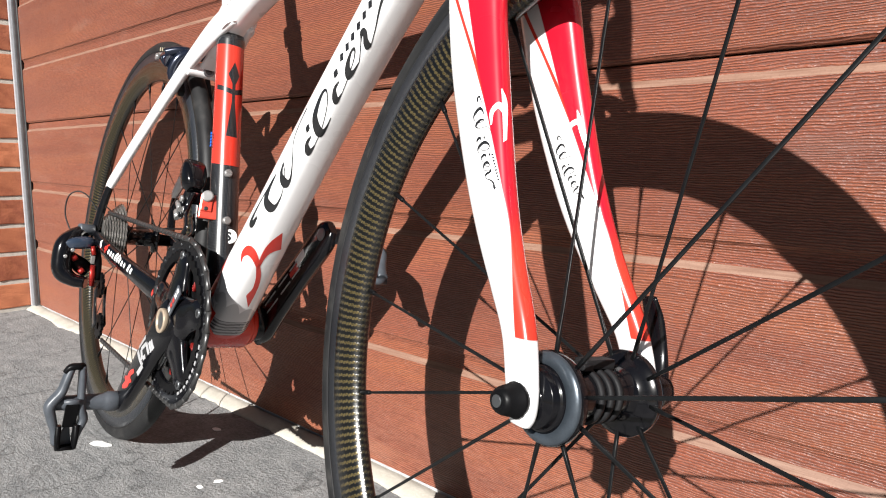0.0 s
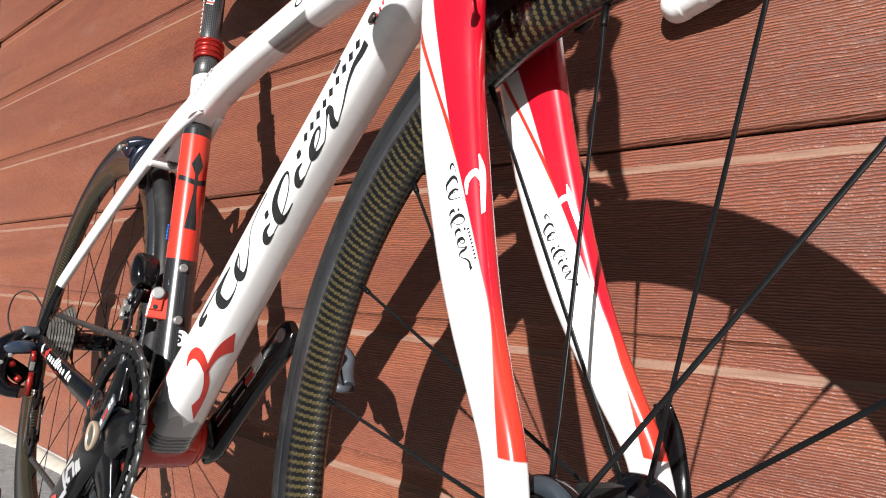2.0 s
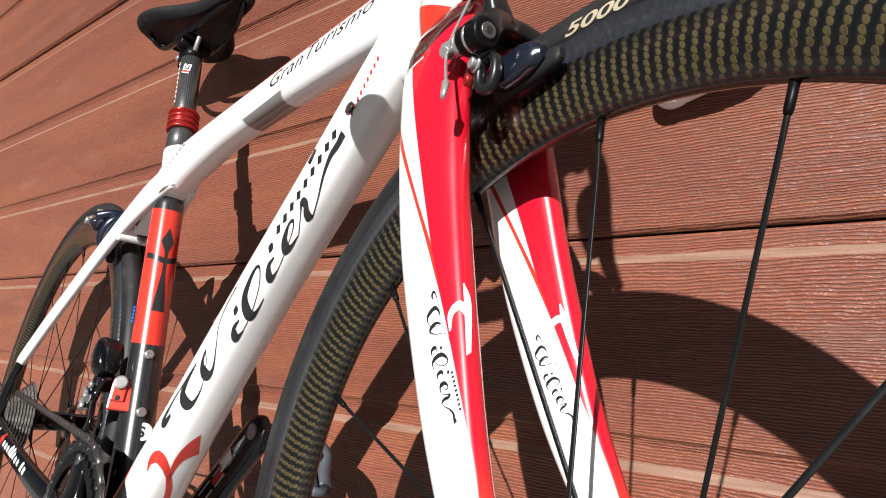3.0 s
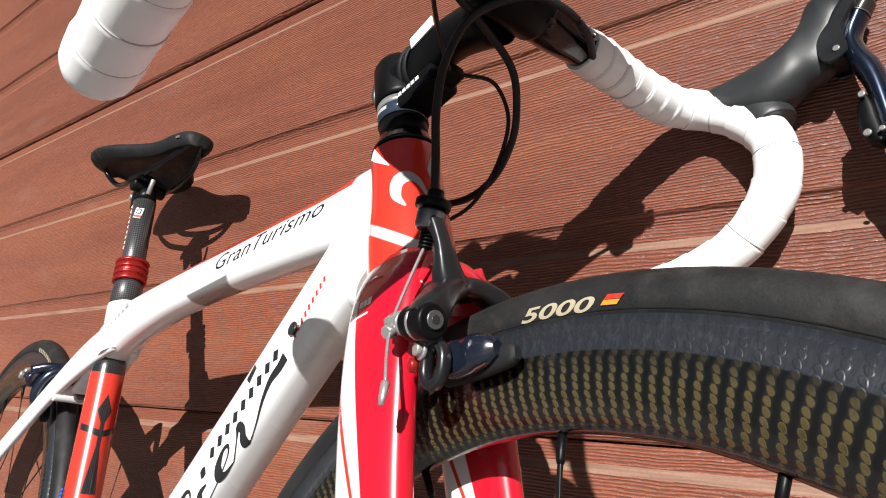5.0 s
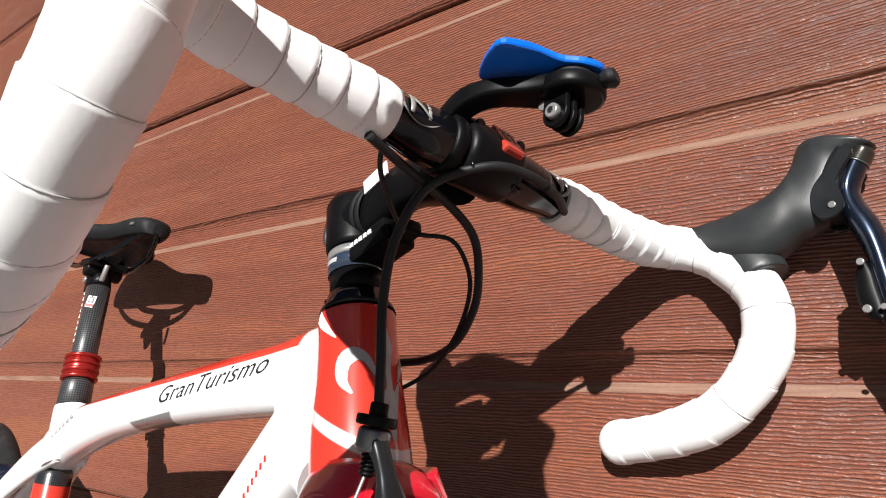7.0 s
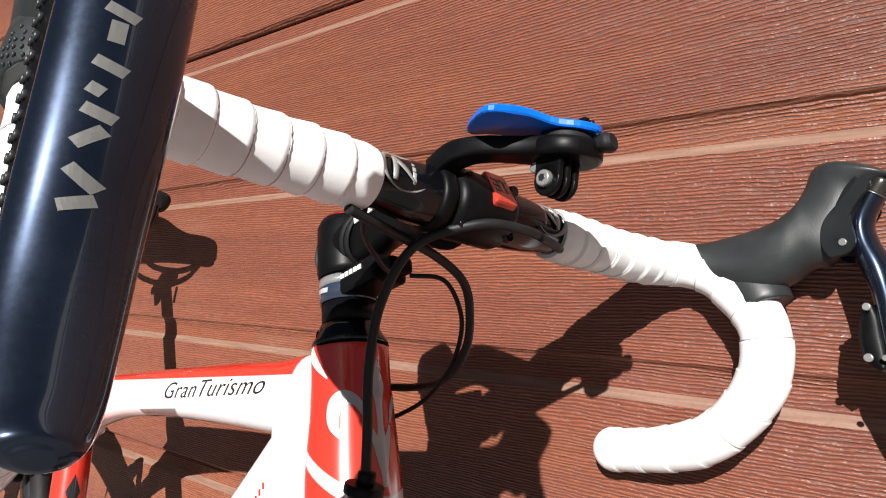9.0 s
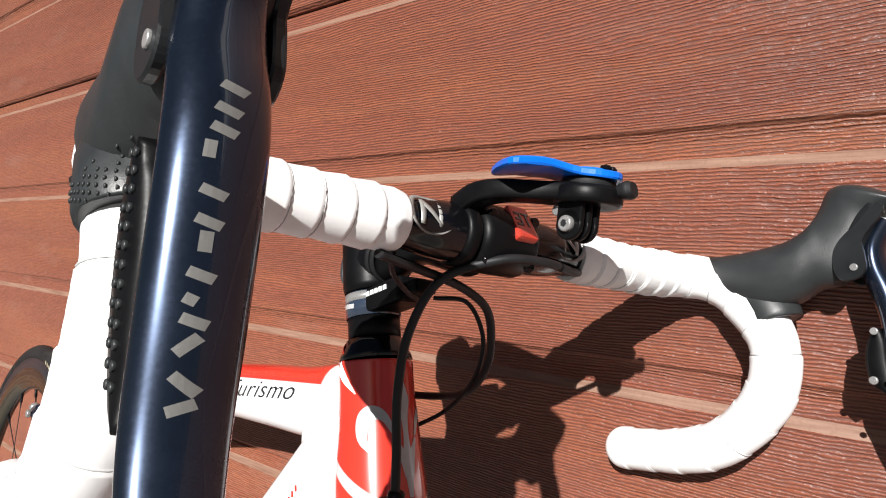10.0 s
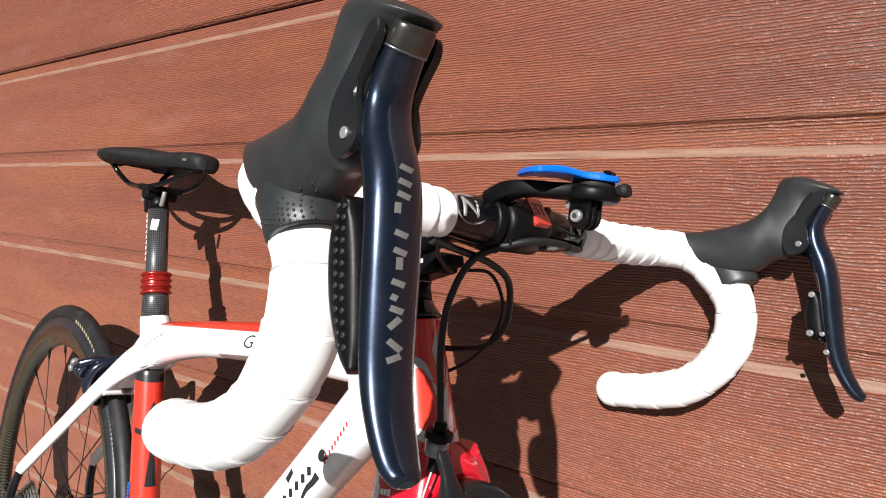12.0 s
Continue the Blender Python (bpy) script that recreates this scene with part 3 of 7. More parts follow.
def build_jamb():
    bm = B()
    box(bm, (-2.0715, -0.006, 1.09), (0.009, 0.026, 2.16), bevel=0.002)
    j = part("door_jamb", bm, alu_white)
    tagged(j, "pale metal jamb strip beside the garage door", "door frame", kind="structure")
    bm = B()
    box(bm, (-2.0595, -0.0040, 1.09), (0.014, 0.016, 2.16), bevel=0.003)
    part("jamb_strip", bm, alloy_grey, j, "dull grey metal strip")
    bm = B()
    rows = [(-2.0505, -0.0012, 0.02 + 2.1 * i / 90, 0.0022 + 0.0006 * (i % 2), 0.0030) for i in range(91)]
    loft(bm, rows, n=8)
    part("jamb_seal", bm, rubber_strip, j, "black rubber seal")
    bm = B()
    box(bm, (0.35, 0.02, 2.22), (4.9, 0.06, 0.14), bevel=0.004)
    tagged(part("door_head", bm, alu_white), "pale metal head above the garage door", "door frame", kind="structure")


def build_sill():
    """A rough pale mortar lip under the door, rounded, lumpy and cracked."""
    bm = B()
    n = 420
    rows = []
    for i in range(n + 1):
        x = -2.075 + 4.9 * i / n
        j1 = noise.noise(Vector((x * 7, 0, 0))) * 0.008 + noise.noise(Vector((x * 38, 5, 0))) * 0.0035
        h = 0.0125 + noise.noise(Vector((x * 12, 9, 0))) * 0.0025 + noise.noise(Vector((x * 60, 2, 0))) * 0.0012
        crack = max(0.0, 1 - abs(((x * 1.9 + 0.3 * math.sin(x * 5)) % 1.0) - 0.5) / 0.006)
        h -= 0.006 * crack
        prof = [(0.03, -0.01), (0.03, h - 0.006), (0.006, h - 0.005), (-0.003, h - 0.001), (-0.012 + j1 * 0.5, h - 0.0020), (-0.021 + j1, h - 0.0055), (-0.027 + j1 * 1.2, h * 0.35), (-0.030 + j1 * 1.3, 0.0005), (-0.030 + j1 * 1.3, -0.01)]
        rows.append([bm.verts.new((x, y + noise.noise(Vector((x * 90, y * 90, 3))) * 0.0012, z + noise.noise(Vector((x * 80, y * 80, 7))) * 0.0010)) for y, z in prof])
    for a, b in zip(rows, rows[1:]):
        for j in range(len(a) - 1):
            bm.faces.new((a[j], b[j], b[j + 1], a[j + 1])).smooth = True
    ob = part("door_sill", bm, sill_concrete)
    tagged(ob, "rough pale mortar lip along the foot of the door", "sill", kind="structure")


def build_brick_pier():
    """The brick return beside the door, laid brick by brick on a mortar core."""
    bm = B()
    box(bm, (-2.191, -0.10, 1.15), (0.22, 0.54, 2.34))
    wall = part("wall_west", bm, mortar_mat)
    tagged(wall, "red brick pier with pale mortar joints beside the door", "brick wall", kind="structure")
    rng = random.Random(8)
    course = 0.0855
    shapes = {}
    def brick_mesh(l, seed):
        key = (round(l, 3), seed)
        if key not in shapes:
            b = B()
            box(b, (0, 0, 0), (0.016, l, 0.0725), bevel=0.003)
            bmesh.ops.subdivide_edges(b, edges=[e for e in b.edges if e.calc_length() > 0.04], cuts=5, use_grid_fill=True)
            for v in b.verts:
                v.co += Vector((noise.noise(v.co * 60 + Vector((seed, 0, 0))), noise.noise(v.co * 55 + Vector((0, seed, 0))), noise.noise(v.co * 50 + Vector((0, 0, seed))))) * 0.0018
            shapes[key] = finish("brick", b, brick_clay)
        return shapes[key]
    for row in range(26):
        z = 0.048 + row * course
        y = 0.012
        lens = (0.110, 0.230) if row % 2 else (0.230, 0.110)
        for l in lens:
            if y - l < -0.36:
                break
            ob = new("brick", brick_mesh(l, rng.randrange(4)))
            ob.parent = wall
            ob.location = (-2.0855 + rng.uniform(-0.0015, 0.001), y - l / 2, z + rng.uniform(-0.001, 0.001))
            y -= l + 0.010
    bm = B()
    box(bm, (0.35, 0.10, 2.75), (5.1, 0.30, 0.92))
    tagged(part("wall_north", bm, mortar_mat), "plain rendered wall above the garage door", "wall", kind="structure")
    bm = B()
    box(bm, (-3.9, 0.03, 1.6), (3.18, 0.30, 3.2))
    tagged(part("wall_far", bm, mortar_mat), "plain wall beyond the brick pier", "wall", kind="structure")


def build_flecks():
    """White paint drops on the concrete."""
    rng = random.Random(2)
    for x, y, l, w, a in ((-0.899, -0.251, 0.021, 0.0085, 25), (-0.815, -0.09, 0.010, 0.005, 10), (-0.640, -0.182, 0.007, 0.004, 60), (-0.644, -0.209, 0.006, 0.0035, 0)):
        bm = B()
        n = 14
        top = []
        for i in range(n):
            t = 2 * math.pi * i / n
            q = 1 + rng.uniform(-0.22, 0.22)
            top.append((l * q * math.cos(t), w * q * math.sin(t)))
        a0 = [bm.verts.new((p[0], p[1], -0.001)) for p in top]
        a1 = [bm.verts.new((p[0] * 0.9, p[1] * 0.9, 0.0012)) for p in top]
        for i in range(n):
            bm.faces.new((a0[i], a0[(i + 1) % n], a1[(i + 1) % n], a1[i]))
        bm.faces.new(a1)
        ob = part("paint_spot", bm, white_ink, at=pose(x, y, 0, 0, 0, a))
        tagged(ob, "dried white paint drop on the concrete driveway", "paint spot", "paint drops on the driveway")


build_ground()
build_door()
build_jamb()
build_sill()
build_brick_pier()
build_flecks()

# ---------------------------------------------------------------- the bicycle
# bike axes: x ahead, y towards the door, z up in the leaning plane; origin where the rear tyre stands
M_BIKE = pose(-0.953, -0.2195, 0.0, -10.6, 0, -8.0)
# steered part: the fork, wheel and bar turned a little about the head tube's axis; its origin lies under the front axle
HEAD_LOW, HEAD_TOP = Vector((0.836, 0, 0.686)), Vector((0.802, 0, 0.790))
STEER = Matrix.Translation(HEAD_LOW) @ Matrix.Rotation(radians(-4.3), 4, HEAD_TOP - HEAD_LOW) @ Matrix.Translation(Vector((0.9794, 0, 0.0021)) - HEAD_LOW)
bike = new("road_bicycle")
bike.matrix_basis = M_BIKE
tagged(bike, "white, red and black carbon road bicycle leaning against the garage door", "bicycle")

BBX, BBZ = 0.415, 0.271
AXLE = 0.336


def rows_of(*r, k=6):
    return spline(r, k)


def stroke(bm, pts, side_y, widths, thick=0.0004, axis="y"):
    """A flat brush stroke laid on a surface: y = side_y(x, z), or x = side_y(y, z)."""
    sign = 1.0 if axis == "y" else -1.0
    def at(x, z, o):
        d = side_y(x, z) + o * sign
        return (x, d, z) if axis == "y" else (d, x, z)
    pts = [tuple(float(c) for c in q) for q in spline([(*p, w) for p, w in zip(pts, widths)], 6)]
    left, right = [], []
    for i, p in enumerate(pts):
        a, b = pts[max(i - 1, 0)], pts[min(i + 1, len(pts) - 1)]
        d = Vector((b[0] - a[0], b[1] - a[1]))
        d.normalize()
        n = Vector((-d.y, d.x)) * max(p[2], 0.00015)
        for lst, q in ((left, 1), (right, -1)):
            x, z = p[0] + n.x * q, p[1] + n.y * q
            lst.append((bm.verts.new(at(x, z, -thick)), bm.verts.new(at(x, z, thick * 1.5))))
    for i in range(len(pts) - 1):
        bm.faces.new((left[i][0], left[i + 1][0], right[i + 1][0], right[i][0]))
        bm.faces.new((left[i][1], left[i + 1][1], left[i + 1][0], left[i][0]))
        bm.faces.new((right[i][0], right[i + 1][0], right[i + 1][1], right[i][1]))
    return bm


DT = [(0.414, 0, 0.262, 0.029, 0.026), (0.451, 0, 0.309, 0.027, 0.0265), (0.5190, 0, 0.3985, 0.0235, 0.0255), (0.6050, 0, 0.5096, 0.0225, 0.0228), (0.6860, 0, 0.6074, 0.022, 0.0222),
      (0.7405, 0, 0.6720, 0.022, 0.0235), (0.7940, 0, 0.7350, 0.021, 0.027)]
TT = [(0.806, 0, 0.756, 0.021, 0.026), (0.770, 0, 0.750, 0.020, 0.0260), (0.735, 0, 0.744, 0.019, 0.0245), (0.680, 0, 0.738, 0.0185, 0.0232), (0.610, 0, 0.7295, 0.018, 0.0215),
      (0.540, 0, 0.7200, 0.018, 0.0206), (0.470, 0, 0.7090, 0.0185, 0.0210), (0.420, 0, 0.6990, 0.0195, 0.0228), (0.375, 0, 0.6885, 0.0205, 0.0255), (0.335, 0, 0.676, 0.021, 0.028), (0.300, 0, 0.653, 0.020, 0.023), (0.265, 0, 0.628, 0.017, 0.014)]


def build_frame():
    global DOWN, TOP
    DOWN = part("down_tube", loft(B(), rows_of(*DT), n=32, power=3.0), down_paint, bike, "glossy white down tube with grey and red lower end")
    part("bottom_bracket", soft_disc(soft_disc(B(), (BBX, -0.037, BBZ), (0, 1, 0), 0.0315, 0.074, 32), (BBX, -0.043, BBZ), (0, 1, 0), 0.0285, 0.086, 32), red_paint, bike, "red bottom bracket shell")
    bm = B()
    loft(bm, rows_of(*TT), n=28, power=2.4)
    # gusset behind the head tube, and the mast that takes the seatpost
    loft(bm, rows_of((0.340, 0, 0.650, 0.0205, 0.0235), (0.322, 0, 0.690, 0.0195, 0.0225), (0.3130, 0, 0.706, 0.0187, 0.0205), (0.3118, 0, 0.710, 0.0180, 0.0192)), n=24)
    TOP = part("top_tube", bm, top_paint, bike, "glossy white arched top tube with a red back")
    bm = B()
    loft(bm, rows_of((0.800, 0, 0.690, 0.019, 0.022), (0.775, 0, 0.705, 0.017, 0.026), (0.757, 0, 0.722, 0.015, 0.020), (0.748, 0, 0.738, 0.012, 0.012)), n=20)
    part("head_gusset", bm, white_paint, bike)
    bm = B()
    loft(bm, rows_of((0.833, 0, 0.680, 0.0290, 0.0300), (0.829, 0, 0.692, 0.0285, 0.0290), (0.8205, 0, 0.716, 0.0275, 0.0280), (0.812, 0, 0.744, 0.0250, 0.0255), (0.8055, 0, 0.764, 0.0238, 0.0245), (0.8006, 0, 0.780, 0.0236, 0.0242), (0.8000, 0, 0.7822, 0.0226, 0.0232)), n=40)
    head = part("head_tube", bm, head_paint, bike, "glossy red head tube")
    tree = BVHTree.FromPolygons([v.co for v in head.data.vertices], [tuple(p.vertices) for p in head.data.polygons])
    def on_head(pts, widths):
        """A stroke wrapped round the head tube; points as degrees from dead ahead (near side below zero) and height."""
        rows = [tuple(float(c) for c in q) for q in spline([(radians(p[0]) * 0.0245, p[1], w) for p, w in zip(pts, widths)], 7)]
        bm, last = B(), None
        for i, p in enumerate(rows):
            a, b = rows[max(i - 1, 0)], rows[min(i + 1, len(rows) - 1)]
            d = Vector((b[0] - a[0], b[1] - a[1])).normalized()
            pair = []
            for k in (1, 0.33, -0.33, -1):
                u, z = (p[0] - d.y * k * p[2]) / 0.0245, p[1] + d.x * k * p[2]
                c, out = Vector((0.812 - 0.327 * (z - 0.744), 0, z)), Vector((math.cos(u), math.sin(u), 0))
                hit = tree.ray_cast(c + out * 0.06, -out)[0]
                pair.append(hit + out * 0.0003 if hit is not None else None)
            if last is not None:
                for k in range(3):
                    g = (last[k], last[k + 1], pair[k + 1], pair[k])
                    if None not in g:
                        bm.faces.new([bm.verts.new(q) for q in g])
            last = pair
        bmesh.ops.remove_doubles(bm, verts=bm.verts, dist=0.00001)
        return bm
    for s in (-1, 1):
        part("head_mark", on_head([(47 * s, 0.7330), (60 * s, 0.7400), (58 * s, 0.7500), (43 * s, 0.7555), (28 * s, 0.7535), (16 * s, 0.7440)], [0.0008, 0.0034, 0.0042, 0.0040, 0.0026, 0.0008]), grey_ink, head, "pale grey crescent mark")
    part("head_mark", on_head([(-112, 0.7775), (-95, 0.7715), (-70, 0.7640)], [0.0048, 0.0034, 0.0004]), white_ink, head, "white pointed mark")
    for pts, w in (([(0, 0.7780), (0, 0.7700), (0, 0.7640), (0, 0.7560), (0, 0.7440), (0, 0.7300), (0, 0.7120)], [0.0004, 0.0030, 0.0046, 0.0026, 0.0018, 0.0030, 0.0012]),
                   ([(16, 0.7430), (8, 0.7340), (4, 0.7220)], [0.0008, 0.0020, 0.0010]), ([(-16, 0.7430), (-8, 0.7340), (-4, 0.7220)], [0.0008, 0.0020, 0.0010])):
        part("head_mark", on_head(pts, w), grey_ink, head, "pale grey lily mark")
    bm = B()
    loft(bm, rows_of((0.422, 0, 0.262, 0.023, 0.025), (0.3995, 0, 0.330, 0.0195, 0.0212), (0.3725, 0, 0.430, 0.0180, 0.0198), (0.3425, 0, 0.545, 0.0178, 0.0196), (0.3155, 0, 0.652, 0.0178, 0.0196)), n=32)
    st = part("seat_tube", bm, seat_paint, bike, "red seat tube with bare carbon ends")
    for x, z in ((0.3855, 0.4580), (0.4025, 0.3980)):
        part("bottle_bolt", soft_disc(B(), (x - 0.003, -0.004, z), (1, 0, 0.25), 0.0052, 0.0062, 14), steel, st, "steel bottle cage bolt")
    bm = B()
    soft_disc(bm, (0.4045, 0.0015, 0.3790), (0.90, -0.35, 0.25), 0.0095, 0.003, 20)
    part("round_sticker", bm, white_ink, st, "round white sticker")
    c, nn = Vector((0.4045, 0.0015, 0.3790)), Vector((0.90, -0.35, 0.25)).normalized()
    e1 = Vector((0.36, 0.93, 0)).normalized()
    e2 = nn.cross(e1)
    bm = lettering("S", 0.0150, 0.0006)
    for v in bm.verts:
        v.co = c + nn * 0.0034 + e1 * (v.co.x - 0.0048) + e2 * (v.co.y - 0.0053)
    part("sticker_letter", bm, ink, st)
    for i in range(5):
        part("coloured_dot", soft_disc(B(), (0.357 - 0.0008 * i, -0.0205, 0.492 + 0.004 * i), (0, -1, 0), 0.0018, 0.0012, 10), blue_plastic, st)
    for s in (-1, 1):
        bm = B()
        loft(bm, rows_of((0.345, 0.012 * s, 0.672, 0.009, 0.020), (0.30, 0.019 * s, 0.648, 0.0095, 0.0175), (0.25, 0.027 * s, 0.612, 0.0085, 0.0125), (0.20, 0.034 * s, 0.572, 0.0075, 0.0112), (0.10, 0.046 * s, 0.4890, 0.0070, 0.0108), (0.025, 0.052 * s, 0.430, 0.0070, 0.0105), (0.010, 0.054 * s, 0.4170, 0.0050, 0.0075)), n=18)
        part("seat_stay", bm, white_paint, bike, "slim glossy white seat stay")
        bm = B()
        loft(bm, rows_of((0.020, 0.053 * s, 0.425, 0.0055, 0.0080), (0.004, 0.056 * s, 0.395, 0.006, 0.010), (-0.004, 0.060 * s, 0.358, 0.006, 0.014), (-0.004, 0.063 * s, 0.332, 0.005, 0.013), (0.0, 0.063 * s, 0.318, 0.004, 0.010)), n=16)
        soft_disc(bm, (0.0, 0.058 * s, AXLE), (0, s, 0), 0.0125, 0.012, 20)
        loft(bm, rows_of((0.405, 0.030 * s, 0.276, 0.010, 0.018), (0.34, 0.042 * s, 0.286, 0.0085, 0.0165), (0.25, 0.050 * s, 0.298, 0.008, 0.0140), (0.12, 0.058 * s, 0.316, 0.0075, 0.0120), (0.03, 0.062 * s, 0.331, 0.0065, 0.0115), (-0.005, 0.063 * s, 0.337, 0.0045, 0.010)), n=18)
        cs = part("chain_stay", bm, black_gloss, bike, "glossy black chain stay and dropout")
        if s < 0:
            lie = skin(cs)
            def stay(a, b):
                """Along the stay from its first mark, and across it."""
                return (0.113 + 0.991 * a + 0.137 * b, 0.3205 - 0.137 * a + 0.991 * b)
            for a, b0, b1 in ((0.0, -0.004, 0.003), (0.012, -0.004, 0.003), (0.024, -0.004, 0.003), (0.036, -0.004, 0.007), (0.046, -0.004, 0.007), (0.056, -0.003, 0.005), (0.068, -0.004, 0.003), (0.080, -0.003, 0.003), (0.098, -0.004, 0.006), (0.110, -0.004, 0.004)):
                part("stay_mark", stroke(B(), [stay(a, b0), stay(a + 0.002, b1)], lie, [0.0030, 0.0030]), white_ink, cs, "small white bar")
            part("stay_mark", stroke(B(), [stay(-0.016, -0.006), stay(-0.014, 0.008)], lie, [0.0026, 0.0030]), red_ink, cs, "small red mark")
            part("stay_mark", stroke(B(), [stay(-0.022, 0.001), stay(-0.008, 0.002)], lie, [0.0026, 0.0026]), red_ink, cs, "small red mark")
            part("stay_mark", stroke(B(), [stay(-0.048, 0.006), stay(-0.040, -0.004)], lie, [0.0022, 0.0034]), white_ink, cs, "small white bar")
            part("stay_mark", stroke(B(), [(0.310, 0.283), (0.322, 0.294), (0.330, 0.303)], lie, [0.0040, 0.0080, 0.0040]), red_ink, cs, "red patch")
    bm = B()
    loft(bm, rows_of((0.2480, -0.030, 0.6010, 0.0065, 0.0085), (0.2500, -0.014, 0.6030, 0.0075, 0.0100), (0.2510, 0.0, 0.6035, 0.0080, 0.0105), (0.2500, 0.014, 0.6030, 0.0075, 0.0100), (0.2480, 0.030, 0.6010, 0.0065, 0.0085)), (1, 0, 0), 18)
    loft(bm, rows_of((0.2540, 0, 0.6060, 0.016, 0.006), (0.2720, 0, 0.6220, 0.014, 0.006), (0.3000, 0, 0.6400, 0.014, 0.008)), n=16)
    bridge = part("brake_bridge", bm, white_paint, bike, "white brake bridge with a bolt hole")
    part("bolt_rim", soft_disc(B(), (0.2560, -0.0025, 0.6028), (1, -0.15, -0.1), 0.0075, 0.0042, 18), alloy_grey, bridge, "worn metal hole rim")
    part("bolt_hole", soft_disc(B(), (0.2600, -0.0031, 0.6024), (1, -0.15, -0.1), 0.0046, 0.0006, 16), ink, bridge, "dark bolt hole")


# brush strokes of the flowing script: places along and across the tube, half-widths
SCRIPT = (
    ([(0.0494, 0.0110), (0.0380, 0.0125), (0.0350, 0.0200), (0.0560, 0.0237), (0.0810, 0.0231), (0.1060, 0.0220)], [0.0020, 0.0042, 0.0030, 0.0014, 0.0009, 0.0007]),
    ([(0.1060, 0.0215), (0.0845, 0.0185), (0.0745, 0.0095), (0.0780, -0.0080), (0.0870, -0.0160), (0.1045, -0.0142), (0.1195, -0.0008), (0.1245, 0.0190)], [0.0010, 0.0036, 0.0058, 0.0056, 0.0030, 0.0010, 0.0009, 0.0008]),
    ([(0.1245, 0.0190), (0.1145, 0.0080), (0.1135, -0.0050), (0.1190, -0.0150), (0.1285, -0.0130), (0.1410, 0.0022), (0.1515, 0.0212), (0.1680, 0.0296), (0.1890, 0.0325)], [0.0010, 0.0034, 0.0054, 0.0044, 0.0020, 0.0010, 0.0008, 0.0008, 0.0010]),
    ([(0.1790, -0.0103), (0.1695, -0.0100), (0.1665, -0.0160), (0.1695, -0.0235), (0.1800, -0.0255)], [0.0010, 0.0036, 0.0048, 0.0036, 0.0008]),
    ([(0.1750, 0.0050), (0.1785, 0.0040), (0.1820, 0.0030)], [0.0030, 0.0042, 0.0030]),
    ([(0.1800, -0.0249), (0.1960, -0.0220), (0.2150, -0.0103), (0.2230, 0.0052), (0.2195, 0.0140), (0.2075, 0.0120), (0.1940, 0.0010), (0.1915, -0.0150), (0.1965, -0.0262), (0.2055, -0.0285), (0.2160, -0.0268)], [0.0008, 0.0008, 0.0009, 0.0012, 0.0020, 0.0034, 0.0052, 0.0056, 0.0040, 0.0020, 0.0008]),
    ([(0.2435, -0.0067), (0.2345, -0.0065), (0.2305, -0.0135), (0.2330, -0.0215), (0.2430, -0.0225)], [0.0010, 0.0034, 0.0046, 0.0034, 0.0008]),
    ([(0.2400, 0.0095), (0.2435, 0.0083), (0.2470, 0.0070)], [0.0030, 0.0042, 0.0030]),
    ([(0.2430, -0.0225), (0.2590, -0.0173), (0.2740, -0.0097), (0.2772, -0.0024), (0.2705, -0.0005), (0.2610, -0.0070), (0.2595, -0.0160), (0.2655, -0.0215), (0.2785, -0.0221)], [0.0008, 0.0008, 0.0010, 0.0016, 0.0022, 0.0046, 0.0050, 0.0030, 0.0008]),
    ([(0.2785, -0.0221), (0.2890, -0.0060), (0.2935, 0.0000), (0.2965, -0.0060), (0.2945, -0.0140), (0.2960, -0.0215), (0.3010, -0.0265)], [0.0008, 0.0012, 0.0034, 0.0036, 0.0040, 0.0036, 0.0010]),
    ([(0.2990, -0.0270), (0.3108, -0.0190), (0.3239, -0.0078), (0.3375, -0.0016), (0.3500, -0.0020), (0.3585, -0.0005)], [0.0008, 0.0012, 0.0022, 0.0034, 0.0044, 0.0052]),
)


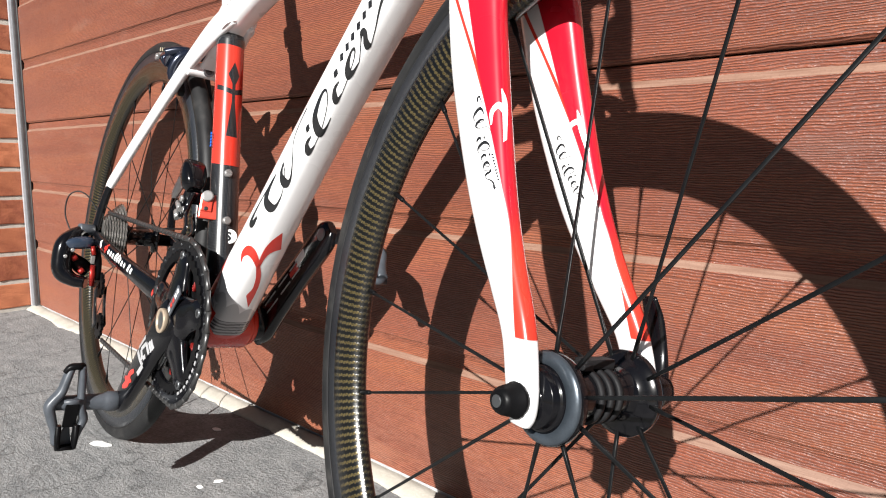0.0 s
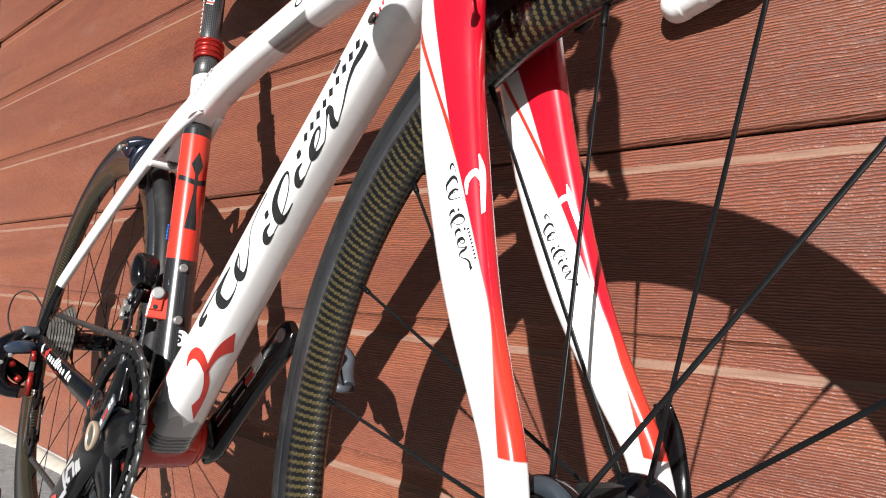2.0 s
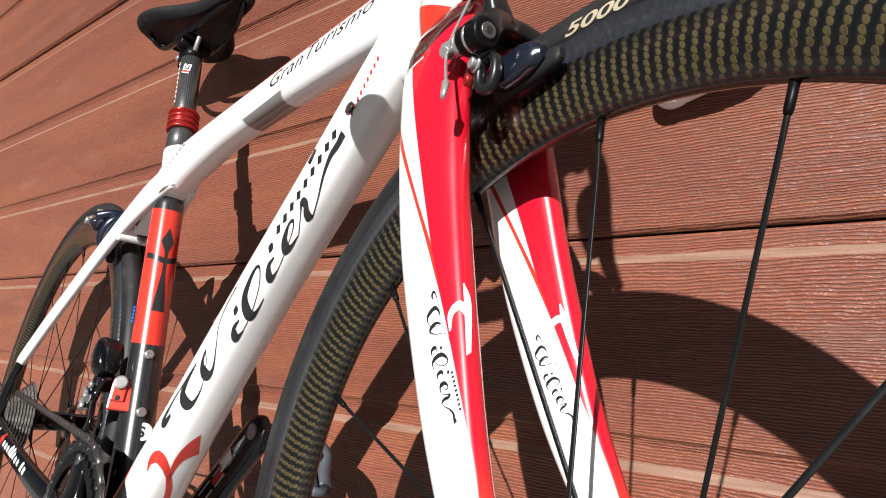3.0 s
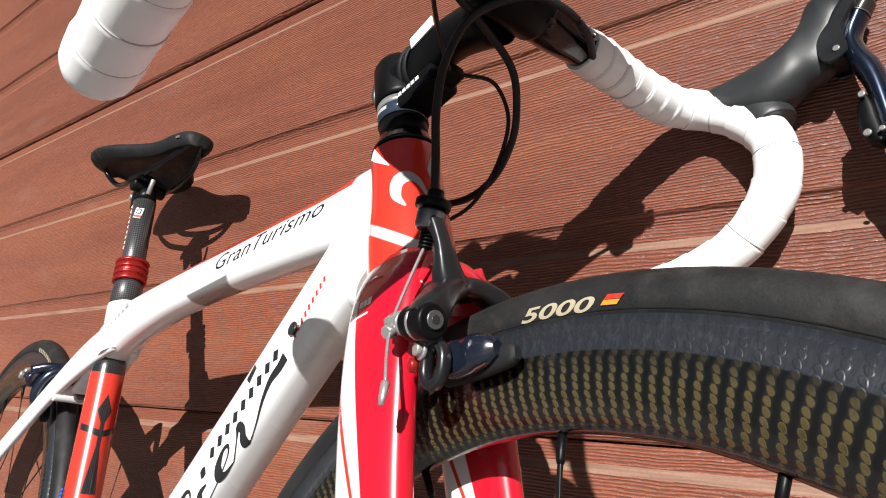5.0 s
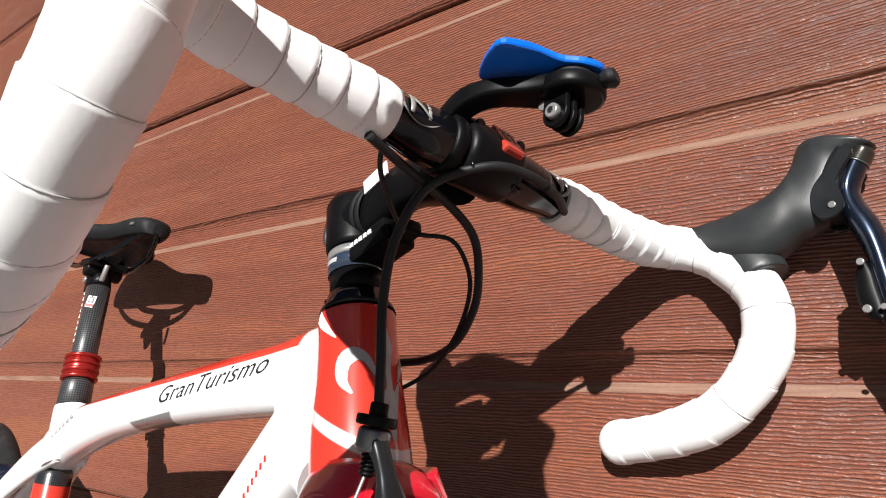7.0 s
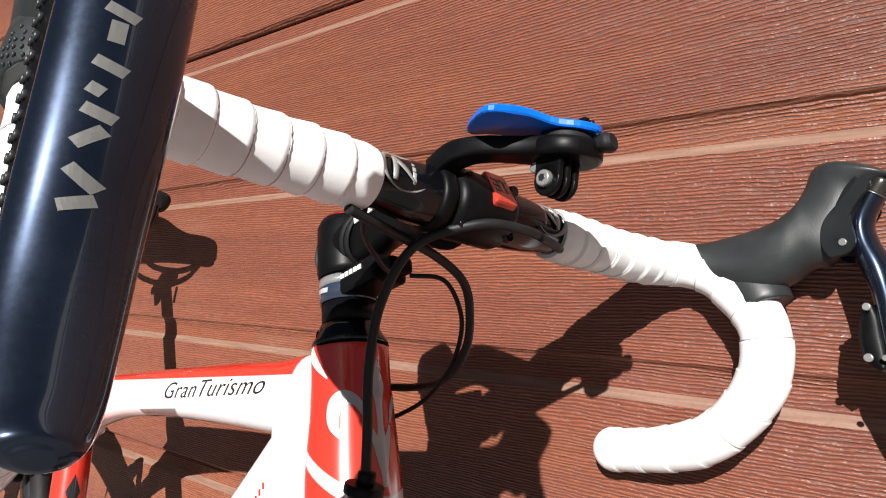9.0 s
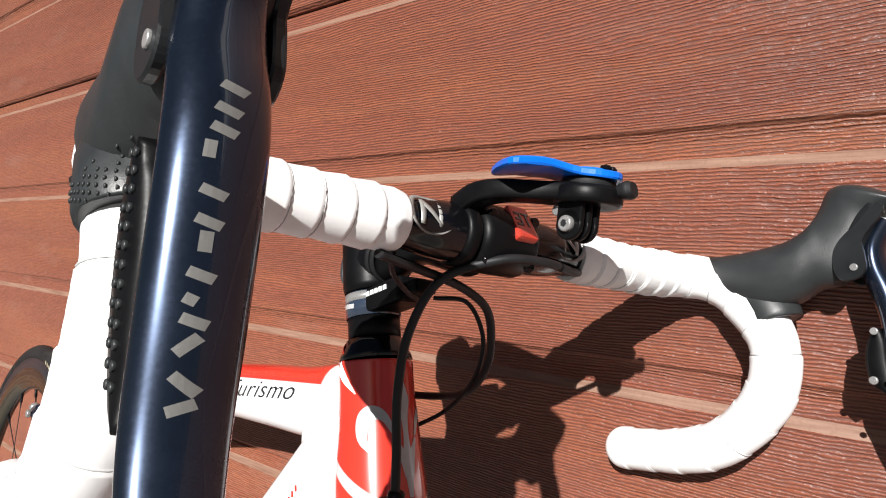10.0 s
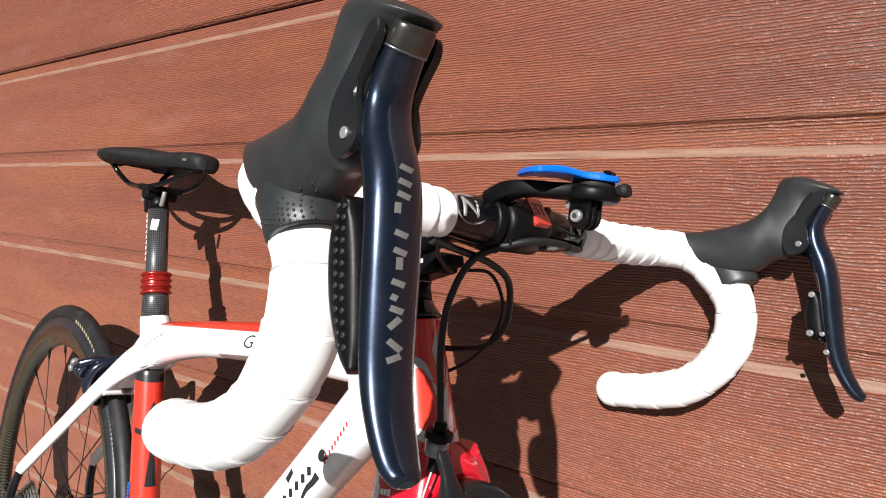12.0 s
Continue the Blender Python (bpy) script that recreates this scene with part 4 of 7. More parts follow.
def build_down_tube_marks():
    """The flowing dark script and its small row of marks, as plain shapes."""
    d, n, o = Vector((0.648, 0.762)), Vector((-0.762, 0.648)), Vector((0.500, 0.369))
    def P(a, b):
        q = o + d * a + n * b
        return (q.x, q.y)
    near = skin(DOWN)
    d3, n3 = Vector((0.648, 0, 0.762)), Vector((-0.762, 0, 0.648))
    side = Vector((0.5, -0.021, 0.369))
    view = Vector((-0.90, 0.42, 0.10))
    for pts, w in SCRIPT:
        part("script_stroke", decal(DOWN, [(p[0], p[1] - 0.32 * max(p[1], 0.0) - 0.0010) for p in pts], w, side, d3, n3, view, 0.06), ink, DOWN, "flowing dark script stroke")
    for i in range(9):
        a = 0.2580 + 0.0114 * i
        part("small_bar", decal(DOWN, [(a - 0.0010, 0.0060), (a + 0.0030, 0.0125)], [0.0029, 0.0029], side, d3, n3, view, 0.06), ink, DOWN)
    for pts, w in (([(-0.0080, -0.0090), (0.0010, -0.0050), (0.0130, -0.0110), (0.0220, -0.0260), (0.0262, -0.0440)], [0.0016, 0.0046, 0.0056, 0.0060, 0.0050]),
                   ([(0.0200, -0.0480), (0.0420, -0.0450), (0.0620, -0.0500), (0.0880, -0.0640)], [0.0030, 0.0052, 0.0066, 0.0090]),
                   ([(0.0262, -0.0440), (0.0200, -0.0600), (0.0040, -0.0660), (-0.0160, -0.0640)], [0.0050, 0.0074, 0.0060, 0.0090])):
        part("red_emblem", decal(DOWN, pts, w, side, d3, n3, Vector((-0.917, 0.376, -0.10)), 0.06), red_ink, DOWN, "red winged emblem")
    part("cable_port", soft_disc(B(), (0.7377, -0.0205, 0.6595), (-0.1, -1, 0.12), 0.0052, 0.003, 18), ink, bike, "dark rubber cable port plug")
    part("cable_slot", stroke(B(), [P(0.318, 0.0185), P(0.330, 0.0215)], near, [0.0030, 0.0026]), ink, DOWN)
    for i in range(9):
        a, b = 0.3728 + 0.0054 * i, 0.001 + 0.0008 * i
        part("red_bar", stroke(B(), [P(a, b), P(a + 0.002, b + 0.0034)], near, [0.0010, 0.0010]), red_ink, DOWN)


def build_top_tube_marks():
    near = skin(TOP)
    base, d, up = Vector((0.5746, 0.7190)), Vector((0.987, 0.160)), Vector((0.05, 0.998))
    bm = lettering("GranTurismo", 0.0190, -0.00010, 0.30, 1.05)
    bmesh.ops.subdivide_edges(bm, edges=[e for e in bm.edges if e.calc_length() > 0.004], cuts=2)
    wide = max(v.co.x for v in bm.verts)
    for v in bm.verts:
        q = base + d * (v.co.x * 0.166 / wide) + up * v.co.y
        v.co = (q.x, near(q.x, q.y) - 0.0004, q.y)
    part("name_lettering", bm, ink, TOP, "thin dark slanted lettering")
    for i in range(6):
        part("tiny_mark", box(B(), (0.345 + 0.008 * i, -0.0208, 0.6785 + 0.0042 * i), (0.005, 0.001, 0.003), (0, -28, 0)), grey_ink, TOP)


def build_seat():
    bm = B()
    ax = Vector((-0.268, 0, 0.963))
    p0 = Vector((0.3045, 0, 0.730))
    def on(h): return p0 + ax * h
    loft(bm, [(*on(-0.02), 0.0136, 0.0136), (*on(0.124), 0.0136, 0.0136)], n=28)
    post = part("seatpost", bm, carbon_weave, bike, "carbon weave seatpost")
    for i in range(9):
        a = on(0.055 + 0.0075 * i)
        part("post_mark", box(B(), (a.x - 0.0085, a.y - 0.0108, a.z), (0.0060, 0.0006, 0.0056), (0, -15, -40), 0.0002), white_ink, post)
    bm = B()
    a = on(0.104)
    badge = pose(a.x + 0.0106, a.y - 0.0086, a.z, 0, -15, -39)
    box(bm, (0, 0, 0), (0.0010, 0.0095, 0.0150), bevel=0.0003)
    bm.transform(badge)
    tag = part("post_badge", bm, white_ink, post, "small white and red badge")
    for y, z, w, h, m in ((0, -0.0050, 0.0090, 0.0034, red_ink), (0, 0.0020, 0.0058, 0.0075, ink), (0, 0.0020, 0.0030, 0.0045, white_ink)):
        bm = box(B(), (0.0007 + 0.0002 * (m == white_ink), y, z), (0.0006, w, h), bevel=0.0001)
        bm.transform(badge)
        part("badge_mark", bm, m, tag)
    bm = B()
    loft(bm, [(*on(-0.030), 0.0172, 0.0176), (*on(0.004), 0.0166, 0.0168), (*on(0.008), 0.0155, 0.0160)], n=28)
    part("post_collar", bm, carbon_weave, bike, "black carbon collar")
    bm = B()
    loft(bm, [(*on(0.009), 0.0172, 0.0172), (*on(0.037), 0.0172, 0.0172)], n=28)
    for h in (0.011, 0.019, 0.027, 0.035):
        loft(bm, [(*on(h - 0.0022), 0.0176, 0.0176), (*on(h - 0.0014), 0.0192, 0.0192), (*on(h + 0.0014), 0.0192, 0.0192), (*on(h + 0.0022), 0.0176, 0.0176)], n=28)
    box(bm, (*(on(0.023) + Vector((-0.019, 0, 0.0))),), (0.012, 0.013, 0.026), (0, -15, 0), 0.002)
    part("seat_clamp", bm, red_anodised, bike, "ribbed red anodised seat clamp")
    bm = B()
    t = on(0.124)
    loft(bm, [(*t, 0.0136, 0.0136), (*(t + ax * 0.010), 0.012, 0.014), (*(t + ax * 0.022), 0.010, 0.013)], n=20)
    soft_disc(bm, (t.x - 0.004, -0.021, t.z + 0.022), (0, 1, 0), 0.010, 0.042, 18)
    box(bm, (t.x - 0.004, 0, t.z + 0.029), (0.040, 0.046, 0.009), (0, 2, 0), 0.003)
    box(bm, (t.x - 0.030, 0, t.z + 0.010), (0.012, 0.016, 0.028), (0, -20, 0), 0.003)
    head = part("post_head", bm, black_plastic, bike, "black alloy saddle clamp")
    part("clamp_bolt", soft_disc(B(), (t.x - 0.040, -0.009, t.z + 0.014), (0, 1, 0), 0.0045, 0.018, 12), steel, head)
    part("clamp_bolt", soft_disc(B(), (t.x + 0.022, -0.006, t.z + 0.006), (0.3, 0, 1), 0.0030, 0.020, 10), steel, head)
    for s in (-1, 1):
        bm = B()
        tube(bm, [(0.160, 0.010 + 0.045 * s, 0.915), (0.172, 0.007 + 0.030 * s, 0.896), (0.205, 0.005 + 0.022 * s, 0.882), (0.275, 0.005 + 0.022 * s, 0.880), (0.325, 0.008 + 0.018 * s, 0.890), (0.352, 0.010 + 0.011 * s, 0.905), (0.368, 0.010 + 0.006 * s, 0.915)], 0.0036, 10)
        part("saddle_rail", bm, black_gloss, bike, "black saddle rail")
    # saddle: sections from tail to nose
    sec = [(0.1440, 0.036, 0.923, 0.006), (0.1480, 0.050, 0.929, 0.012), (0.1580, 0.062, 0.933, 0.017), (0.1841, 0.068, 0.936, 0.020), (0.2214, 0.060, 0.935, 0.020), (0.2587, 0.042, 0.932, 0.019), (0.2960, 0.029, 0.929, 0.018), (0.3350, 0.024, 0.929, 0.018), (0.3580, 0.0215, 0.928, 0.018), (0.3730, 0.0180, 0.926, 0.016), (0.3800, 0.013, 0.923, 0.012), (0.3830, 0.005, 0.919, 0.006)]
    bm = B()
    sp = [tuple(float(c) for c in q) for q in spline(sec, 5)]
    rings = []
    n = 28
    for x, hw, zt, h in sp:
        ring = []
        for j in range(n):
            t_ = 2 * math.pi * j / n
            c, s = math.cos(t_), math.sin(t_)
            yy = hw * math.copysign(abs(c) ** 0.8, c)
            if s >= 0:
                zz = zt - 0.010 + 0.010 * s ** 0.7 - 0.10 * max(0.0, abs(yy) - 0.02) * 1.1
            else:
                drop = h * (1.0 if abs(c) > 0.55 else 0.30)
                zz = zt - 0.010 + drop * s * (abs(s) ** 0.1) - 0.10 * max(0.0, abs(yy) - 0.02)
            ring.append(bm.verts.new((x, yy + 0.010, zz)))
        rings.append(ring)
    for a, b in zip(rings, rings[1:]):
        for j in range(n):
            f = bm.faces.new((a[j], a[(j + 1) % n], b[(j + 1) % n], b[j]))
            f.smooth = True
    bm.faces.new(rings[0])
    bm.faces.new(rings[-1][::-1])
    sad = part("saddle", bm, black_rubber, bike, "narrow black saddle")
    edge = skin(sad)
    for x in (0.160, 0.176, 0.194):
        part("saddle_seam", stroke(B(), [(x, 0.922), (x + 0.002, 0.912)], edge, [0.0007, 0.0007]), ink, sad)
    bm = B()
    box(bm, (0.360, -0.0118, 0.9160), (0.009, 0.0012, 0.003), (0, 4, 6))
    part("saddle_mark", bm, lever_grey, sad)


build_frame()
build_down_tube_marks()
build_top_tube_marks()
build_seat()

# ---------------------------------------------------------------- wheels
def build_wheel(name, label, at, core, rad, half, spokes, first, flange_n, flange_f, hub_r, cross=0.0):
    """Deep carbon wheel: the rim carries tyre, hub and spokes. at: pose whose y is the axle."""
    r_out = core - 0.0070
    prof = [(r_out, -0.0108), (r_out - 0.013, -0.0116), (r_out - 0.0185, -0.0128), (r_out - 0.030, -0.0122), (r_out - 0.040, -0.0090), (r_out - 0.0465, -0.0045), (r_out - 0.0480, 0.0),
            (r_out - 0.0465, 0.0045), (r_out - 0.040, 0.0090), (r_out - 0.030, 0.0122), (r_out - 0.0185, 0.0128), (r_out - 0.013, 0.0116), (r_out, 0.0108)]
    rim = part(name, revolve(B(), prof, n=120), rim_carbon, bike, label, at)
    tp = []
    for i in range(20):
        a = 2 * math.pi * i / 20
        tp.append((core + rad * math.cos(a), half * math.sin(a)))
    part("tyre", revolve(B(), tp, n=140), tyre_rubber, rim, "black tyre with a worn tread")
    part("tyre_bead", revolve(B(), [(r_out + 0.0010, -0.0104), (r_out + 0.0022, -0.0111), (r_out + 0.0036, -0.0110), (r_out + 0.003, -0.0095)], n=140), black_rubber, rim)
    r_in = r_out - 0.0475
    for i in range(spokes):
        a = radians(first + 360 / spokes * i)
        side = -1 if i % 2 == 0 else 1
        fl = flange_n if side < 0 else flange_f
        ha = a + (cross if (i // 2) % 2 == 0 else -cross)
        p = Vector((hub_r * math.cos(ha), side * fl, hub_r * math.sin(ha)))
        q = Vector((r_in * math.cos(a), 0.0, r_in * math.sin(a)))
        d = (q - p).normalized()
        bm = B()
        rows = []
        for t, w, h in ((0.0, 0.0012, 0.0012), (0.06, 0.0012, 0.0012), (0.12, 0.00125, 0.0005), (0.90, 0.00125, 0.0005), (0.94, 0.0011, 0.0011), (1.0, 0.0011, 0.0011)):
            rows.append((*(p + (q - p) * t), h, w))
        loft(bm, rows, (0, 1, 0), 12, power=5.0)
        part("spoke", bm, spoke_black, rim)
        bm = B()
        loft(bm, [(*(q - d * 0.013), 0.0017, 0.0017), (*(q - d * 0.011), 0.0021, 0.0021), (*(q + d * 0.004), 0.0023, 0.0023)], (0, 1, 0), 10)
        part("nipple", bm, black_plastic, rim)
    return rim


# front
FRONT = STEER @ Matrix.Translation((0, 0, AXLE))
front = build_wheel("front_wheel", "deep carbon front rim with golden weave glints", FRONT, 0.3255, 0.0138, 0.0118, 18, 95.5, 0.030, 0.030, 0.021)
bm = B()
def crisp(profile, e=0.0005):
    """A profile whose corners keep their edges under smooth shading."""
    out = [profile[0]]
    for a, b, c in zip(profile, profile[1:], profile[2:]):
        for o in (a, c):
            l = math.hypot(o[0] - b[0], o[1] - b[1]) or 1.0
            k = min(e, l * 0.4) / l
            out.append((b[0] + (o[0] - b[0]) * k, b[1] + (o[1] - b[1]) * k))
    return out + [profile[-1]]


revolve(bm, crisp([(0.0, -0.053), (0.0075, -0.053), (0.0080, -0.0475), (0.0165, -0.0470), (0.0170, -0.0420), (0.0185, -0.0415), (0.0190, -0.0395), (0.0258, -0.0365), (0.0270, -0.0350), (0.0270, -0.0305), (0.0215, -0.0280), (0.0165, -0.0270), (0.0150, -0.0230),
                   (0.0150, 0.0200), (0.0165, 0.0260), (0.0215, 0.0280), (0.0270, 0.0305), (0.0270, 0.0350), (0.0258, 0.0365), (0.0170, 0.0420), (0.0085, 0.047), (0.0075, 0.052), (0.0, 0.052)]), n=56, closed=False)
hub = part("hub", bm, black_gloss, front, "glossy black front hub")
# light caught by the flange faces, put into a paler ring laid over them
flange_lit_grey = plain("flange_lit_blue_grey", (0.050, 0.062, 0.076), 0.32, metal=0.5, coat=0.3, var=0.25, scale=60)
for s in (-1, 1):
    bm = revolve(B(), [(0.0196, 0.0402 * s), (0.0256, 0.0374 * s), (0.0267, 0.0359 * s), (0.0262, 0.0350 * s), (0.0196, 0.0385 * s)], n=56)
    bmesh.ops.recalc_face_normals(bm, faces=bm.faces)
    part("lit_flange_face", bm, flange_lit_grey, hub, "flange face in a lit blue-grey tone")
bm = B()
for y in (-0.006, 0.002, 0.010):
    revolve(bm, [(0.0146, y - 0.0022), (0.0172, y - 0.0016), (0.0172, y + 0.0016), (0.0146, y + 0.0022)], n=36)
box(bm, (0.0, 0.002, 0.0195), (0.010, 0.026, 0.006), bevel=0.0015)
box(bm, (0.0, -0.010, 0.0180), (0.013, 0.008, 0.004), bevel=0.001)
part("magnet_strap", bm, black_rubber, front, "black rubber strap round the hub")
bm = B()
loft(bm, [(0, -0.0575, 0, 0.0095, 0.0095), (0, -0.0600, 0, 0.0102, 0.0102), (0, -0.0605, 0, 0.0096, 0.0096), (0, -0.0690, 0, 0.0084, 0.0078), (0, -0.0715, 0, 0.0070, 0.0064), (0, -0.0722, 0, 0.0052, 0.0048)], (1, 0, 0), 18)
part("skewer_nut", bm, black_plastic, front, "black quick release nut")
part("skewer_end", disc(B(), (0, -0.0720, 0), (0, -1, 0), 0.0035, 0.0012, 12), alloy_grey, front)
bm = B()
soft_disc(bm, (0, 0.055, 0), (0, 1, 0), 0.0125, 0.016, 18)
loft(bm, rows_of((0.0, 0.066, 0.0, 0.006, 0.010), (-0.006, 0.070, 0.022, 0.004, 0.009), (-0.010, 0.068, 0.045, 0.003, 0.008), (-0.012, 0.062, 0.060, 0.002, 0.006)), n=12)
part("skewer_lever", bm, black_gloss, front, "black quick release lever")
# raised figures on the tyre side
def wrap_on_tyre(co, a0, rc, stretch=1.45, shear=0.5):
    """Text plane to the near side of the front tyre, centred on radius rc."""
    x, y = co[0] * stretch + co[1] * shear, co[1] - 0.005
    a = a0 - x / rc
    r = rc + y * 0.62
    h = 1 - ((r - 0.3255) / 0.0138) ** 2
    yy = -(0.0118 * math.sqrt(max(h, 0.0)) + 0.0003 + co[2])
    return Vector((r * math.cos(a), yy, r * math.sin(a)))


bmt = lettering("5000", 0.0140, 0.0003)
bmesh.ops.subdivide_edges(bmt, edges=bmt.edges, cuts=1)
for v in bmt.verts:
    v.co = wrap_on_tyre(v.co, radians(98.3), 0.3235)
part("tyre_figure", bmt, gold_ink, front, "tan figures 5000 on the tyre side")
for col, dy, nm in ((red_ink, 0.0026, "flag_red"), (gold_ink, -0.0012, "flag_gold")):
    bm = B()
    cs = [(0.0312, dy), (0.0368, dy), (0.0368, dy + 0.0034), (0.0312, dy + 0.0034)]
    g = [bm.verts.new(wrap_on_tyre((c[0] * 1.0 / 1.0, c[1] + 0.004, 0.0004), radians(98.3), 0.3235)) for c in cs]
    bm.faces.new(g)
    part(nm, bm, flag_yellow if nm == "flag_gold" else col, front)

# rear
REAR = Matrix.Translation((0, 0, 0.3390))
rear = build_wheel("rear_wheel", "deep carbon rear rim with golden weave glints", REAR, 0.3255, 0.0138, 0.0118, 20, 8.0, 0.018, 0.032, 0.022, radians(38))
bm = B()
revolve(bm, [(0.0, -0.062), (0.009, -0.062), (0.010, -0.030), (0.016, -0.026), (0.025, -0.020), (0.025, -0.016), (0.014, -0.014), (0.013, 0.028), (0.024, 0.030), (0.024, 0.034), (0.012, 0.038), (0.009, 0.060), (0.0, 0.060)], n=36, closed=False)
part("hub", bm, black_gloss, rear, "black rear hub")
for i in range(9):
    r = 0.0535 - 0.0034 * i
    y = -0.0275 - 0.0033 * i
    bm = B()
    teeth = max(12, 27 - 2 * i)
    ring = []
    for yy in (y - 0.0009, y + 0.0009):
        lo = []
        for j in range(teeth * 4):
            a = 2 * math.pi * j / (teeth * 4)
            q = r + (0.0015, 0.0, -0.0015, 0.0)[j % 4]
            lo.append(bm.verts.new((q * math.cos(a), yy, q * math.sin(a))))
        ring.append(lo)
    n = teeth * 4
    for j in range(n):
        bm.faces.new((ring[0][j], ring[0][(j + 1) % n], ring[1][(j + 1) % n], ring[1][j]))
    bm.faces.new(ring[0][::-1])
    bm.faces.new(ring[1])
    part("sprocket", bm, cog_steel, rear, "worn steel sprocket" if i == 0 else "")
# tan label on the rear tyre
for i in range(10):
    bm = B()
    a = radians(81.8 - 2.0 * i)
    g = []
    for da, rr in ((0, 0.3205), (0.0185, 0.3205), (0.0185, 0.3262), (0, 0.3262)):
        h = 1 - ((rr - 0.3255) / 0.0138) ** 2
        g.append(bm.verts.new((rr * math.cos(a + da + 0.012), -(0.0118 * math.sqrt(h) + 0.0004), rr * math.sin(a + da + 0.012))))
    bm.faces.new(g)
    part("tyre_label", bm, gold_ink, rear, "tan bar on the tyre side")

# ---------------------------------------------------------------- fork
FV = 0.0   # the fork's middle across


def build_fork():
    bm = B()
    for s in (-1, 1):
        def L(x, y, z, a, b): return (x, FV + y * s, z, a, b)
        rows = rows_of(L(-0.139, 0.016, 0.692, 0.012, 0.028), L(-0.1350, 0.026, 0.668, 0.0125, 0.0300), L(-0.1250, 0.033, 0.628, 0.0115, 0.0285), L(-0.1105, 0.037, 0.575, 0.0105, 0.0268), L(-0.0955, 0.039, 0.530, 0.0100, 0.0250), L(-0.0705, 0.042, 0.470, 0.0092, 0.0205),
                       L(-0.0500, 0.045, 0.430, 0.0085, 0.0165), L(-0.0300, 0.048, 0.398, 0.0078, 0.0132), L(-0.0135, 0.0505, 0.372, 0.0070, 0.0114), L(-0.0035, 0.0525, 0.345, 0.0058, 0.0112), L(0.000, 0.053, 0.330, 0.0050, 0.0100), L(0.000, 0.053, 0.322, 0.0035, 0.0070))
        loft(bm, rows, n=28, power=2.7)
    loft(bm, rows_of((-0.1290, FV - 0.028, 0.672, 0.0110, 0.026), (-0.1310, FV - 0.014, 0.684, 0.0140, 0.029), (-0.1320, FV, 0.686, 0.0150, 0.030), (-0.1310, FV + 0.014, 0.684, 0.0140, 0.029), (-0.1290, FV + 0.028, 0.672, 0.0110, 0.026)), side=(0, 0, 1), n=24)
    fork = part("fork", bm, fork_paint, bike, "white fork with crimson blaze and vermilion stripe", STEER)
    near = skin(fork)
    ex, ez = (1, 0, 0), (0, 0, 1)
    # the small script: the down tube's strokes, a fifth of their size
    for o, d, ray, k in (((-0.0885, -0.0505, 0.5130), (0.50, -0.866), (-0.77, 0.60, 0.20), 0.200), ((-0.0935, 0.0310, 0.5010), (0.66, -0.75), (-0.78, 0.60, 0.16), 0.172)):
        d3 = Vector((d[0], 0, d[1]))
        up3 = Vector((-d[1], 0, d[0]))
        for pts, w in SCRIPT:
            bm = decal(fork, [(p[0] * k, (p[1] + 0.008) * k * 1.25) for p in pts], [q * k * 1.0 for q in w], o, d3, up3, ray)
            part("fork_script", bm, ink, fork, "small dark script stroke")
        if o[1] < 0:
            for i in range(9):
                a = 0.0500 + 0.0022 * i
                part("small_bar", decal(fork, [(a, 0.0055), (a + 0.0004, 0.0072)], [0.0005, 0.0005], o, d3, up3, ray), ink, fork)
    for y, ray, marks in ((-0.052, (-0.74, 0.62, 0.27), ([(-0.0390, 0.4905), (-0.0400, 0.4985), (-0.0340, 0.5020), (-0.0275, 0.4955)], [(-0.0335, 0.5121), (-0.0282, 0.5005), (-0.0235, 0.4790)])),
                          (0.033, (-0.64, 0.72, 0.25), ([(-0.0540, 0.5000), (-0.0548, 0.5075), (-0.0485, 0.5105), (-0.0425, 0.5035)], [(-0.0503, 0.5190), (-0.0450, 0.5079), (-0.0350, 0.4891)]))):
        for pts, w in zip(marks, ([0.0006, 0.0021, 0.0020, 0.0006], [0.0004, 0.0024, 0.0016])):
            part("fork_emblem", decal(fork, pts, w, (-0.022, y, 0), ex, ez, ray), white_ink, fork, "white crescent emblem")
    mark = [(-0.1495, 0.6630, 0.0060, 0.0036), (-0.1430, 0.6640, 0.0036, 0.0018), (-0.1390, 0.6650, 0.0034, 0.0018), (-0.1350, 0.6660, 0.0034, 0.0022), (-0.1425, 0.6565, 0.0190, 0.0006)]
    for x, z, l, h in mark:
        part("fork_white_mark", stroke(B(), [(x - l / 2, z - l * 0.13), (x + l / 2, z + l * 0.13)], near, [h, h], 0.00025), white_ink, fork, "small white bar")


